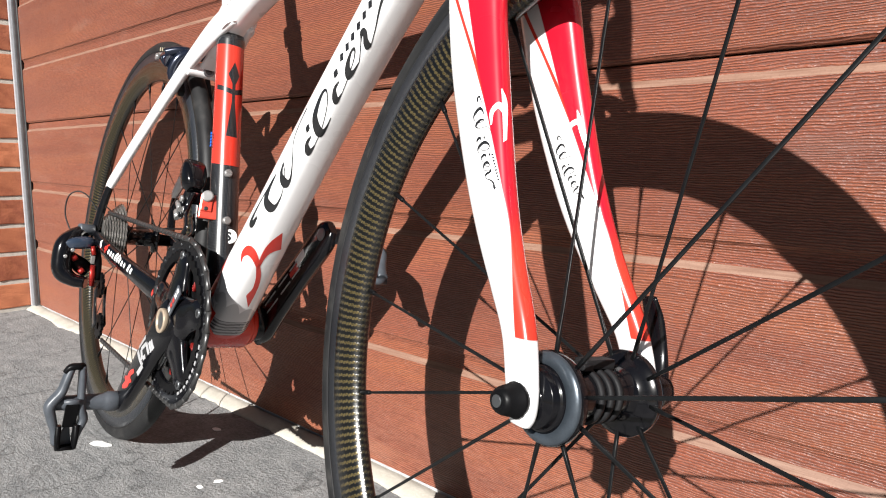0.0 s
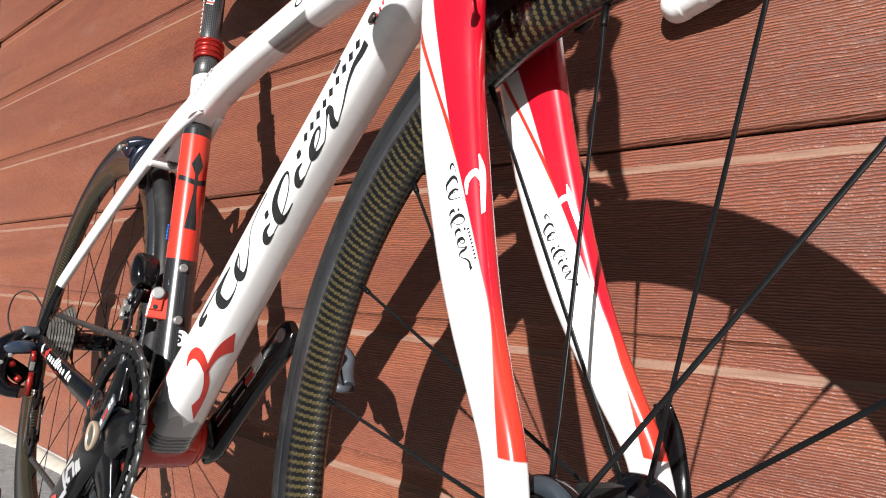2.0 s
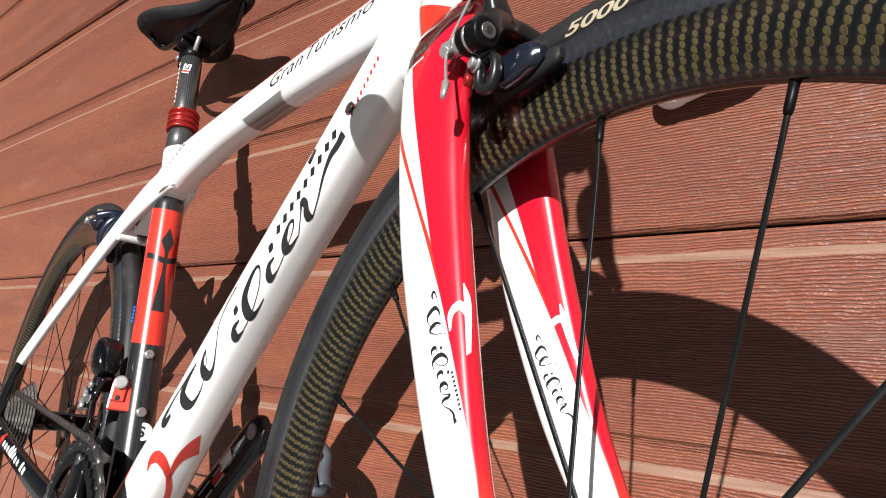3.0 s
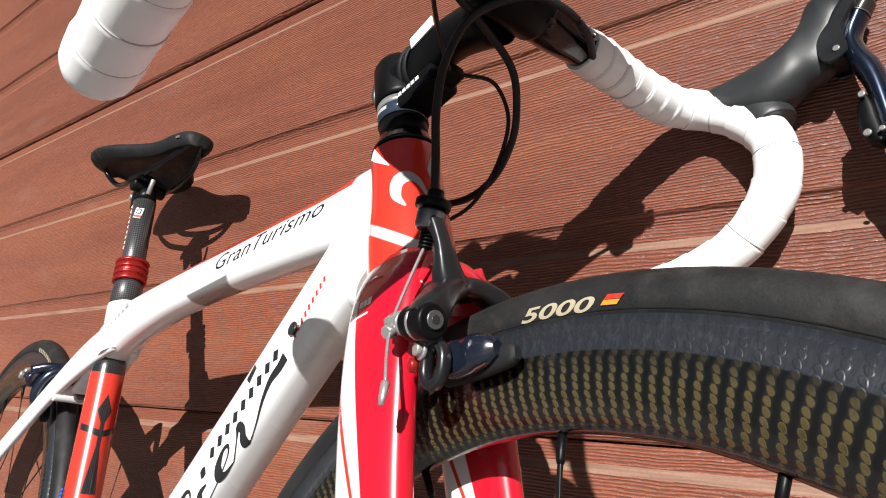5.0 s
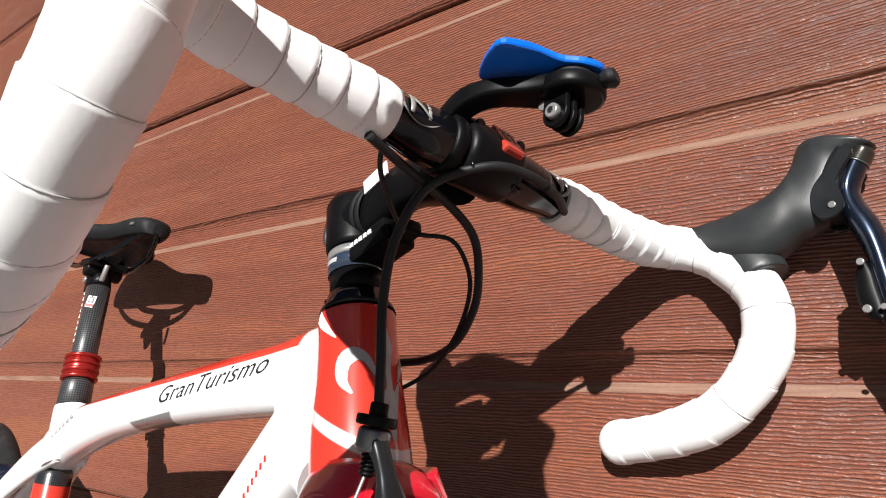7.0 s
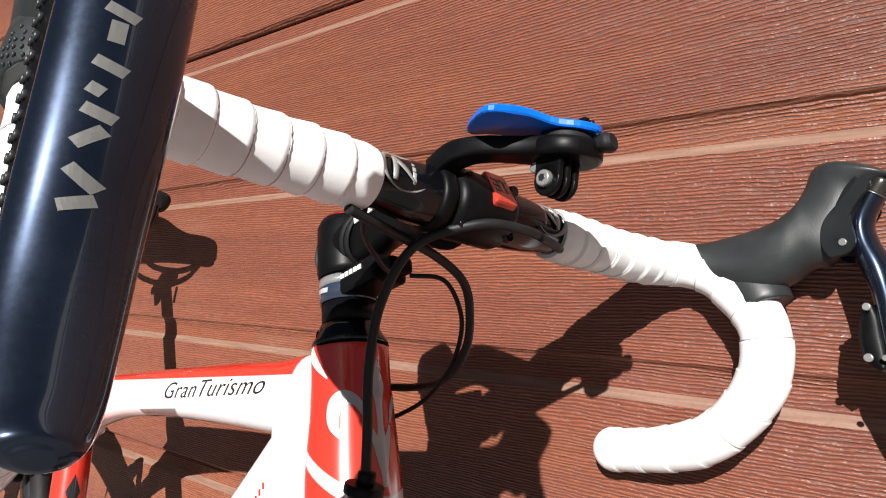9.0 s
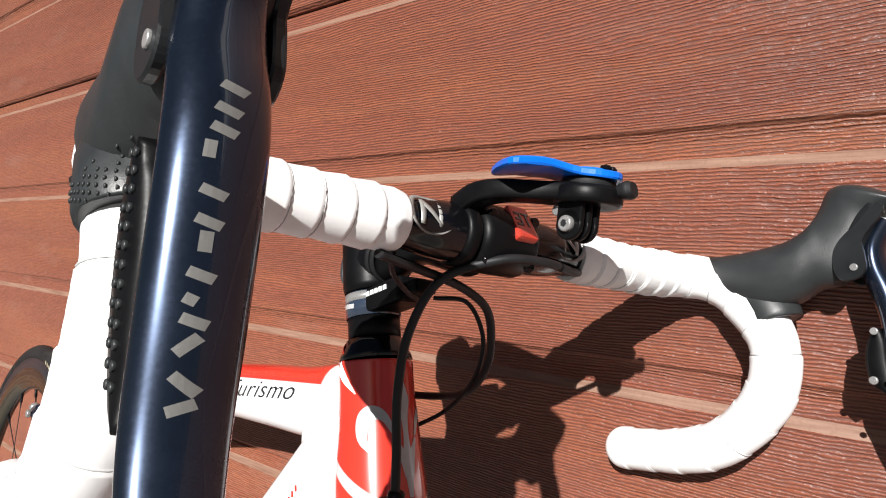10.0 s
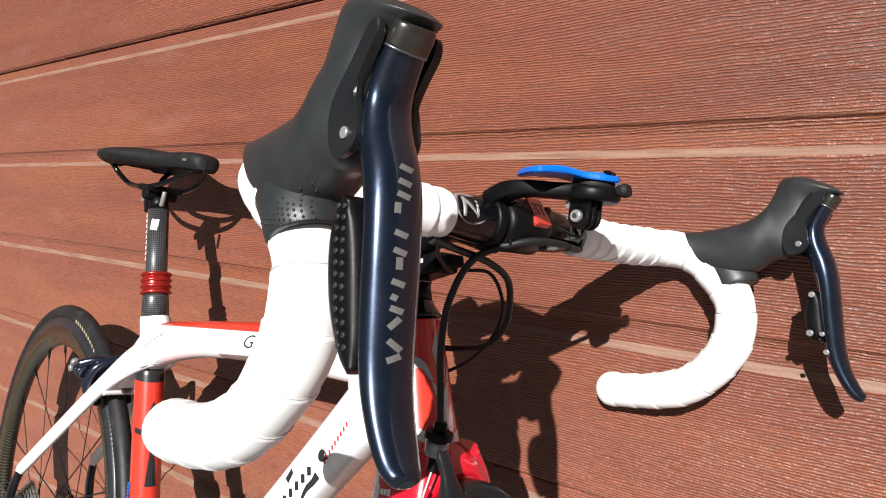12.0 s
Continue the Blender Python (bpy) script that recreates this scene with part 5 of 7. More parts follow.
def build_front_brake():
    """Dual-pivot caliper ahead of the crown."""
    grey = plain("caliper_grey", (0.013, 0.014, 0.016), 0.34, metal=0.4, coat=0.15)
    x = -0.062
    # main arm, arched over the tyre
    bm = B()
    loft(bm, rows_of((x + 0.002, -0.0430, 0.6450, 0.0070, 0.0100), (x + 0.001, -0.0385, 0.6530, 0.0085, 0.0085), (x - 0.004, -0.0310, 0.6610, 0.0090, 0.0070), (x - 0.012, -0.0200, 0.6680, 0.0090, 0.0066), (x - 0.018, -0.0080, 0.6730, 0.0088, 0.0060), (x - 0.018, 0.0060, 0.6745, 0.0085, 0.0058),
                     (x - 0.014, 0.0220, 0.6690, 0.0080, 0.0064), (x - 0.008, 0.0340, 0.6570, 0.0072, 0.0068), (x - 0.003, 0.0370, 0.6430, 0.0065, 0.0070), (x, 0.0345, 0.6280, 0.006, 0.006)), side=(1, 0, 0), n=18, power=3.2)
    cal = part("front_brake", bm, grey, bike, "dark grey dual-pivot front brake caliper", STEER @ Matrix.Translation((-0.0138, -0.0040, 0.0027)))
    # slim arm from the cable stop down to the pivot
    bm = B()
    loft(bm, rows_of((-0.0810, -0.0290, 0.7040, 0.0050, 0.0050), (-0.0775, -0.0280, 0.6990, 0.0034, 0.0046), (-0.0750, -0.0260, 0.6920, 0.0030, 0.0048), (-0.0740, -0.0240, 0.6850, 0.0042, 0.0062), (-0.0745, -0.0210, 0.6770, 0.0064, 0.0080), (-0.0748, -0.0170, 0.6690, 0.0074, 0.0090)), side=(1, 0, 0), n=16, power=3.2)
    part("caliper_arm", bm, grey, cal, "slim grey arm with the cable stop")
    bm = B()
    loft(bm, rows_of((-0.0800, -0.0300, 0.6640, 0.0022, 0.0040), (-0.0780, -0.0220, 0.6690, 0.0060, 0.0056), (-0.0770, -0.0080, 0.6740, 0.0060, 0.0060)), side=(1, 0, 0), n=12, power=3.0)
    part("pivot_block", bm, grey, cal)
    part("pivot_screw", soft_disc(B(), (-0.0735, -0.0240, 0.6700), (0.45, -0.9, 0.1), 0.0032, 0.003, 12), black_gloss, cal)
    bm = B()
    soft_disc(bm, (-0.0700, -0.0430, 0.6455), (1, 0, 0), 0.0088, 0.0065, 26, 0.0012)
    soft_disc(bm, (-0.0628, -0.0430, 0.6455), (1, 0, 0), 0.0090, 0.0105, 26, 0.0015)
    part("quick_release", bm, black_plastic, cal, "black round quick release drum")
    part("drum_ring", soft_disc(B(), (-0.0642, -0.0430, 0.6455), (1, 0, 0), 0.0087, 0.0020, 26, 0.0004), steel, cal, "bright ring on the drum")
    part("caliper_bolt", soft_disc(B(), (-0.0525, -0.0430, 0.6460), (1, -0.1, 0), 0.0046, 0.0014, 16), alloy_grey, cal, "grey hex socket bolt")
    part("bolt_socket", soft_disc(B(), (-0.0512, -0.0431, 0.6460), (1, -0.1, 0), 0.0024, 0.0004, 6), ink, cal)
    bm = B()
    soft_disc(bm, (-0.0860, -0.0430, 0.6460), (1, 0, 0), 0.0056, 0.0100, 6, 0.0006)
    soft_disc(bm, (-0.0765, -0.0430, 0.6460), (1, 0, 0), 0.0066, 0.0030, 16, 0.0006)
    soft_disc(bm, (-0.0800, -0.0460, 0.6420), (0.2, -1, -0.5), 0.0036, 0.0050, 8, 0.0005)
    part("anchor_bolt", bm, steel, cal, "bright steel cable anchor bolt")
    part("mount_bolt", soft_disc(B(), (-0.0980, 0.0, 0.6720), (1, 0, 0), 0.0055, 0.020, 14), black_plastic, cal)
    for s in (-1, 1):
        # slotted holder and its shoe
        bm = B()
        c = (-0.0580, 0.0350 * s, 0.6260)
        ring = [(c[0] + 0.0066 * math.cos(a), c[1], c[2] + 0.0088 * math.sin(a) + (0.002 if math.sin(a) > 0 else 0), 0.0034, 0.0026) for a in (2 * math.pi * i / 20 for i in range(20))]
        loft(bm, ring, (0, 1, 0), 10, closed=True, power=2.8)
        loft(bm, [(x, 0.0385 * s, 0.6450, 0.0040, 0.0050), (-0.0585, 0.0360 * s, 0.6360, 0.0036, 0.0055)], (0, 1, 0), 12)
        part("pad_holder", bm, grey, cal, "grey slotted pad holder")
        bm = B()
        loft(bm, rows_of((-0.0640, 0.0235 * s, 0.6270, 0.0050, 0.0060), (-0.0590, 0.0240 * s, 0.6300, 0.0075, 0.0092), (-0.0490, 0.0235 * s, 0.6325, 0.0062, 0.0090), (-0.0430, 0.0230 * s, 0.6345, 0.0070, 0.0085), (-0.0360, 0.0220 * s, 0.6360, 0.0058, 0.0070), (-0.0310, 0.0215 * s, 0.6365, 0.0030, 0.0035)), (0, 1, 0), 16, power=2.8)
        part("brake_shoe", bm, shoe_black, cal, "glossy blue-black brake shoe")
        bm = B()
        loft(bm, rows_of((-0.0680, 0.0180 * s, 0.6240, 0.0030, 0.0055), (-0.0500, 0.0175 * s, 0.6285, 0.0034, 0.0065), (-0.0280, 0.0170 * s, 0.6340, 0.0034, 0.0055), (-0.0230, 0.0168 * s, 0.6350, 0.0024, 0.0030)), (0, 1, 0), 12, power=3)
        part("brake_pad", bm, black_rubber, cal, "black brake pad beside the rim")
    part("pad_bolt", soft_disc(soft_disc(B(), (-0.0650, -0.0370, 0.6335), (-0.3, -1, 0), 0.0052, 0.0020, 18), (-0.0656, -0.0390, 0.6335), (-0.3, -1, 0), 0.0036, 0.0028, 16), steel, cal, "bright pad bolt with washer")
    part("adjust_screw", soft_disc(B(), (-0.0715, -0.0350, 0.6265), (-0.4, -1, 0), 0.0036, 0.0040, 14), red_anodised, cal, "small red adjusting screw")
    c = Vector((-0.0850, -0.0290, 0.7000))
    up = Vector((0.08, 0.02, 1))
    part("cable_stop", soft_disc(B(), c, up, 0.0080, 0.0115, 26, 0.0022), alloy_grey, cal, "grey alloy cable stop")
    bm = B()
    soft_disc(bm, c + Vector((0.001, 0, 0.0118)), up, 0.0100, 0.0050, 14, 0.001)
    soft_disc(bm, c + Vector((0.0015, 0, 0.0160)), up, 0.0046, 0.0070, 14)
    part("barrel_adjuster", bm, black_plastic, cal, "black barrel adjuster")
    bm = B()
    soft_disc(bm, c - Vector((0.001, 0, 0.0110)), up, 0.0030, 0.011, 14)
    for i in range(5):
        soft_disc(bm, c - Vector((0.0002 * i, 0, 0.0020 + 0.0020 * i)), up, 0.0044 - 0.0001 * i, 0.0014, 14, 0.0005)
    part("adjuster_thread", bm, black_plastic, cal, "black threaded end")
    bm = B()
    tube(bm, [(-0.0852, -0.0292, 0.6930), (-0.0835, -0.0385, 0.6680), (-0.0800, -0.0470, 0.6460), (-0.0720, -0.0530, 0.6300), (-0.0645, -0.0565, 0.6150)], 0.0009, 8, 6)
    part("brake_cable", bm, steel, cal, "bare bright steel brake cable")
    bm = B()
    loft(bm, [(-0.0650, -0.0562, 0.6165, 0.0009, 0.0009), (-0.0646, -0.0565, 0.6150, 0.0022, 0.0022), (-0.0636, -0.0578, 0.6080, 0.0021, 0.0015), (-0.0632, -0.0584, 0.6050, 0.0012, 0.0010)], (1, 0, 0), 10)
    part("cable_end", bm, steel, cal, "crimped cable end")


build_fork()
build_front_brake()

# ---------------------------------------------------------------- cockpit
VC = 0.0         # middle of the handlebar across
HALF = 0.1928        # half its width at the hoods
BAR = Vector((-0.083, VC, 0.861))
COCK = STEER @ Matrix.Translation((-0.0018, 0, 0))


def build_cockpit():
    top = STEER.inverted() @ Vector((0.8000, 0.0, 0.7822))
    ax = (STEER.to_3x3().inverted() @ (HEAD_TOP - HEAD_LOW)).normalized()
    def on(h): return top + ax * h
    bm = B()
    loft(bm, [(*on(0.0005), 0.0240, 0.0240), (*on(0.004), 0.0230, 0.0230), (*on(0.010), 0.0195, 0.0195), (*on(0.014), 0.0185, 0.0185)], n=32)
    part("headset_cap", bm, black_gloss, bike, "glossy black headset cap", STEER)
    bm = B()
    loft(bm, [(*on(0.0145), 0.0172, 0.0172), (*on(0.028), 0.0172, 0.0172)], n=32)
    part("spacer", bm, black_plastic, bike, "black headset spacer", STEER)
    bm = B()
    loft(bm, [(*on(0.0283), 0.0182, 0.0182), (*on(0.0445), 0.0182, 0.0182)], n=32)
    sh = part("shiny_band", bm, smoke, bike, "dark shiny strap round the spacers", STEER)
    bm = B()
    loft(bm, [(*on(0.0385), 0.0184, 0.0184), (*on(0.0440), 0.0184, 0.0184)], n=32)
    part("band_edge", bm, steel, sh)
    lit = skin(sh)
    b0 = on(0.0345)
    part("band_label", stroke(B(), [(b0.x - 0.010, b0.z - 0.0010), (b0.x + 0.004, b0.z + 0.0016)], lit, [0.0015, 0.0015]), grey_ink, sh)
    bm = B()
    s0 = on(0.0455)
    s1 = on(0.0855)
    loft(bm, [(*s0, 0.0185, 0.0190), (*on(0.050), 0.0195, 0.0200), (*on(0.081), 0.0190, 0.0195), (*s1, 0.0170, 0.0175)], n=28)
    mid = on(0.066)
    # extension to the bar clamp
    loft(bm, rows_of((*mid, 0.0185, 0.0185), (mid.x + 0.020, VC * 0.4, mid.z + 0.006, 0.0160, 0.0170), (mid.x + 0.055, VC * 0.8, mid.z + 0.018, 0.0150, 0.0155), (BAR.x - 0.018, VC, BAR.z - 0.004, 0.0185, 0.0170)), n=24)
    soft_disc(bm, (BAR.x, VC - 0.0200, BAR.z), (0, 1, 0), 0.0188, 0.040, 32)
    stem = part("stem", bm, black_plastic, bike, "matt black stem", STEER)
    bm = B()
    box(bm, (mid.x + 0.040, VC * 0.6 - 0.0160, mid.z + 0.0215), (0.024, 0.0012, 0.010), (0, -22, 0), 0.0003)
    part("stem_sticker", bm, white_ink, stem, "white stem sticker")
    for a0 in (0.020, 0.026):
        bm = B()
        ring = [(mid.x + a0 + 0.004 * math.sin(t), 0.0172 * math.cos(t), mid.z + 0.007 + 0.0178 * math.sin(t), 0.0022, 0.0012) for t in (2 * math.pi * i / 28 for i in range(28))]
        part("rubber_band", loft(bm, ring, (1, 0, 0), 8, closed=True), black_rubber, stem, "black rubber band")
    bk = on(0.063)
    part("stem_slot", loft(B(), rows_of((bk.x - 0.0125, -0.0130, bk.z - 0.012, 0.0010, 0.0010), (bk.x - 0.0128, -0.0132, bk.z - 0.006, 0.0030, 0.0030), (bk.x - 0.0128, -0.0132, bk.z + 0.004, 0.0030, 0.0030), (bk.x - 0.0125, -0.0130, bk.z + 0.010, 0.0010, 0.0010)), n=10), alloy_grey, stem, "grey clamp bolt recess")
    part("stem_top_cap", soft_disc(B(), on(0.0850), ax, 0.0150, 0.0030, 24), red_anodised, stem, "red stem top cap")
    bm = B()
    lean = pose(BAR.x + 0.0135, VC + 0.006, BAR.z + 0.0095, 0, -38, 0)
    box(bm, (0, 0, 0), (0.006, 0.015, 0.022), bevel=0.002)
    bm.transform(lean)
    cl = part("stem_badge", bm, red_clamp_paint, stem, "red stem face plate badge")
    for y, z, w, h in ((-0.0036, 0.0050, 0.0046, 0.0014), (-0.0036, 0.0012, 0.0046, 0.0014), (-0.0036, -0.0026, 0.0046, 0.0014), (-0.0018, 0.0012, 0.0014, 0.0090), (0.0032, 0.0050, 0.0052, 0.0014), (0.0032, 0.0005, 0.0016, 0.0078)):
        bm = box(B(), (0.0031, y * 0.9, z), (0.0006, w, h), bevel=0.0001)
        bm.transform(lean)
        part("badge_mark", bm, ink, cl)
    for y in (-0.014, 0.017):
        for z in (-0.015, 0.015):
            part("face_plate_bolt", soft_disc(B(), (BAR.x + 0.0085, VC + y, BAR.z + z * 0.80), (1, 0, 0), 0.0034, 0.0060, 14), black_gloss, stem)
    # junction box strapped under the stem
    bm = B()
    box(bm, (mid.x + 0.030, VC * 0.5 - 0.002, mid.z - 0.0205), (0.052, 0.024, 0.016), (0, -18, 0), 0.003)
    box(bm, (mid.x + 0.060, VC * 0.5 - 0.002, mid.z - 0.012), (0.012, 0.016, 0.009), (0, -18, 0), 0.002)
    j = part("junction_box", bm, black_plastic, bike, "black wiring junction box under the stem", STEER)
    for i in range(5):
        part("box_mark", box(B(), (mid.x + 0.022 + 0.0045 * i, VC * 0.5 - 0.0142, mid.z - 0.0195 + 0.0014 * i), (0.003, 0.0008, 0.003), (0, -18, 0)), white_ink, j)
    # carbon bar centre
    bm = B()
    loft(bm, rows_of((BAR.x, VC - 0.090, BAR.z, 0.0118, 0.0118), (BAR.x, VC - 0.060, BAR.z, 0.0128, 0.0128), (BAR.x, VC - 0.035, BAR.z, 0.0155, 0.0155), (BAR.x, VC, BAR.z, 0.0158, 0.0158), (BAR.x, VC + 0.035, BAR.z, 0.0155, 0.0155), (BAR.x, VC + 0.060, BAR.z, 0.0128, 0.0128), (BAR.x, VC + 0.090, BAR.z, 0.0118, 0.0118)), side=(1, 0, 0), n=28)
    bar = part("handlebar", bm, black_gloss, bike, "glossy black carbon handlebar centre", COCK)
    for s in (-1, 1):
        c = Vector((BAR.x, VC + 0.051 * s, BAR.z))
        def on_bar(y, an, r):
            return (c.x + r * math.cos(an), c.y + y, c.z + r * math.sin(an))
        rr = 0.0142
        ring = [(*on_bar(0.0128 * math.cos(t), radians(28) + 0.78 * math.sin(t), rr), 0.0003, 0.0007 + 0.0011 * abs(math.cos(t))) for t in (2 * math.pi * i / 36 for i in range(36))]
        part("bar_emblem", loft(B(), ring, (1, 0, 1), 6, closed=True), silver_mark, bar, "grey oval emblem ring")
        for y0, y1, a0, a1, w in ((-0.0062, -0.0050, -0.50, 0.50, 0.0019), (0.0050, 0.0062, -0.50, 0.50, 0.0019), (-0.0056, 0.0056, 0.44, -0.44, 0.0024)):
            rows = [(*on_bar(y0 + (y1 - y0) * k / 8, radians(28) + a0 + (a1 - a0) * k / 8, rr), 0.0003, w * (0.7 + 0.3 * math.sin(math.pi * k / 8))) for k in range(9)]
            part("bar_emblem", loft(B(), rows, (1, 0, 1), 6), silver_mark, bar)
    # taped sides, mirrored
    for s in (-1, 1):
        def W(x, y, z): return (x, VC + y * s, z)
        path = [W(BAR.x, 0.064, 0.861), W(BAR.x + 0.001, 0.098, 0.861), W(BAR.x + 0.002, 0.135, 0.861), W(-0.077, 0.166, 0.862), W(-0.063, 0.186, 0.8625), W(-0.0465, HALF, 0.8570)] + ([W(-0.0255, HALF, 0.8460), W(-0.0095, HALF + 0.001, 0.8300), W(-0.0050, HALF + 0.002, 0.8130), W(-0.0072, HALF + 0.003, 0.7930), W(-0.0160, HALF + 0.0045, 0.7760), W(-0.0345, HALF + 0.005, 0.7575), W(-0.0610, HALF + 0.0055, 0.7430), W(-0.0920, HALF + 0.006, 0.7340), W(-0.1310, HALF + 0.006, 0.7275)] if s < 0 else [W(-0.0290, HALF, 0.8430), W(-0.0165, HALF + 0.001, 0.8270), W(-0.0128, HALF + 0.002, 0.8080), W(-0.0165, HALF + 0.003, 0.7880), W(-0.0305, HALF + 0.0045, 0.7665), W(-0.0505, HALF + 0.006, 0.7495), W(-0.0770, HALF + 0.0075, 0.7390), W(-0.1060, HALF + 0.009, 0.7325), W(-0.1350, HALF + 0.0095, 0.7280)])
        pts = spline(path, 26)
        rows, L = [], 0.0
        last = None
        for p in pts:
            if last is not None:
                L += float(np.linalg.norm(p - last))
            last = p
            rows.append((p, L))
        def turns(l):
            """How many wraps lie before this length: closer on the tops than on the drops."""
            return l / 0.0158 if l < 0.10 else 0.10 / 0.0158 + (l - 0.10) / 0.0215
        rows2 = []
        total = L
        for p, l in rows:
            f = turns(l) % 1.0
            # each wrap overlaps the one before: a step at its edge, then a slow slope
            r = 0.0151 + (0.0012 if l < 0.10 else 0.0008) * (1 - f) ** 1.2 + 0.0003 * math.sin(l * 90)
            if l < 0.006:
                r -= 0.0015 * (1 - l / 0.006)
            if l > total - 0.012:
                q = 1 - (total - l) / 0.012
                r *= math.sqrt(max(0.05, 1 - 0.72 * q * q))
            rows2.append((*p, r, r))
        bm = B()
        loft(bm, rows2, (0, 0.4, 1), 24)
        tp = part("bar_tape", bm, white_tape, bike, "white padded handlebar tape in overlapping wraps", COCK)
        # seams where each turn ends
        for i in range(1, int(turns(total))):
            k = min(range(len(rows)), key=lambda q: abs(turns(rows[q][1]) - i + 0.03))
            if k < 2 or k > len(rows) - 3:
                continue
            p = Vector(rows[k][0])
            d = (Vector(rows[k + 1][0]) - Vector(rows[k - 1][0])).normalized()
            e1 = d.orthogonal().normalized()
            e2 = d.cross(e1)
            ring = []
            r = 0.0151
            for j in range(28):
                a = 2 * math.pi * j / 28
                q = e1 * math.cos(a) + e2 * math.sin(a)
                w = q - q.dot(d) * d
                ring.append((*(p + q * (r / max(w.length, 0.5))), 0.00034, 0.00034))
            part("tape_seam", loft(B(), ring, (0, 0, 1), 5, closed=True), tape_end, tp)
        bm = B()
        hood = ((-0.0625, 0.8778, -0.0630, 0.8730, 0.000, 0.0100), (-0.0500, 0.8790, -0.0541, 0.8606, 0.000, 0.0150), (-0.0300, 0.8832, -0.0400, 0.8475, 0.000, 0.0178), (-0.0110, 0.8893, -0.0180, 0.8440, 0.000, 0.0182),
                (-0.0005, 0.8965, -0.0010, 0.8515, 0.001, 0.0178), (0.0038, 0.9025, 0.0110, 0.8605, 0.002, 0.0168), (0.0058, 0.9080, 0.0240, 0.8660, 0.0025, 0.0152), (0.0072, 0.9130, 0.0330, 0.8880, 0.003, 0.0140), (0.0085, 0.9180, 0.0380, 0.9040, 0.003, 0.0136),
                (0.0105, 0.9220, 0.0470, 0.9105, 0.003, 0.0142), (0.0150, 0.9247, 0.0522, 0.9128, 0.003, 0.0140), (0.0210, 0.9254, 0.0524, 0.9140, 0.003, 0.0122), (0.0270, 0.9252, 0.0470, 0.9180, 0.003, 0.0075))
        ribs(bm, [(xa, za, xb, zb, VC + (HALF + y) * s, w) for xa, za, xb, zb, y, w in hood])
        # outer skirt of the rubber, reaching down over the tape
        f = 0.005 if s < 0 else 0.0
        loft(bm, rows_of((*W(-0.0320 + f, HALF + 0.0020, 0.8540), 0.0162, 0.0165), (*W(-0.0220 + f, HALF + 0.0022, 0.8470), 0.0170, 0.0172), (*W(-0.0160 + f, HALF + 0.0024, 0.8395), 0.0169, 0.0172), (*W(-0.0148 + f, HALF + 0.0024, 0.8375), 0.0152, 0.0152)), (0, 1, 0), 26)
        hd = part("brake_hood", bm, hood_rubber, bike, "dark grey rubber brake hood", COCK)
        bm = B()
        for ss in (-1, 1):
            outline = [(0.0440, 0.9110), (0.0400, 0.9112), (0.0311, 0.9000), (0.0224, 0.8890), (0.0197, 0.8804), (0.0217, 0.8699), (0.0269, 0.8655), (0.0345, 0.8675), (0.0382, 0.8735), (0.0368, 0.8813), (0.0352, 0.8896), (0.0392, 0.8980), (0.0440, 0.9055)]
            plate(bm, outline, 0.0036, Matrix.Translation((0, VC + (HALF + 0.0025) * s + 0.0125 * ss, 0)))
        loft(bm, rows_of((*W(0.0270, HALF + 0.0025, 0.8700), 0.0125, 0.0070), (*W(0.0270, HALF + 0.0025, 0.8850), 0.0125, 0.0070), (*W(0.0330, HALF + 0.0025, 0.9000), 0.0125, 0.0060), (*W(0.0390, HALF + 0.0025, 0.9110), 0.0125, 0.0050)), n=20, power=5)
        part("lever_bracket", bm, bracket_grey, hd, "dark grey lever bracket")
        for ss in (-1, 1):
            part("pivot_screw", soft_disc(B(), (0.0322, VC + (HALF + 0.0025) * s + 0.0138 * ss, 0.8738), (0, ss, 0), 0.0022, 0.0014, 14), steel, hd, "bright steel pivot screw")
        bm = B()
        loft(bm, rows_of((*W(0.0455, HALF + 0.0032, 0.9090), 0.0080, 0.0050), (*W(0.0425, HALF + 0.0034, 0.9035), 0.0084, 0.0056), (*W(0.0372, HALF + 0.0036, 0.8890), 0.0092, 0.0056), (*W(0.0382, HALF + 0.0040, 0.8760), 0.0104, 0.0072), (*W(0.0450, HALF + 0.0044, 0.8610), 0.0110, 0.0078), (*W(0.0500, HALF + 0.0052, 0.8450), 0.0110, 0.0070), (*W(0.0550, HALF + 0.0066, 0.8170), 0.0106, 0.0068), (*W(0.0590, HALF + 0.0078, 0.7990), 0.0100, 0.0062), (*W(0.0645, HALF + 0.0088, 0.7860), 0.0092, 0.0052), (*W(0.0720, HALF + 0.0098, 0.7745), 0.0078, 0.0046), (*W(0.0775, HALF + 0.0104, 0.7700), 0.0056, 0.0036), (*W(0.0790, HALF + 0.0106, 0.7690), 0.0025, 0.0016)), n=36, power=2.0)
        lv = part("brake_lever", bm, lever_navy, hd, "dark blue-grey metal brake lever")
        bm = B()
        loft(bm, rows_of((*W(0.0474, HALF + 0.0032, 0.9120), 0.0070, 0.0044), (*W(0.0467, HALF + 0.0032, 0.9106), 0.0082, 0.0056), (*W(0.0428, HALF + 0.0034, 0.9042), 0.0087, 0.0062)), n=28, power=2.2)
        cap = part("lever_cap", bm, bronze_grey, hd, "brushed metal lever cap")
        part("cap_edge", loft(B(), [(*W(0.0429, HALF + 0.0034, 0.9045), 0.0088, 0.0063), (*W(0.0425, HALF + 0.0034, 0.9037), 0.0088, 0.0063)], n=28, power=2.2), alloy_grey, cap, "bright cap edge")
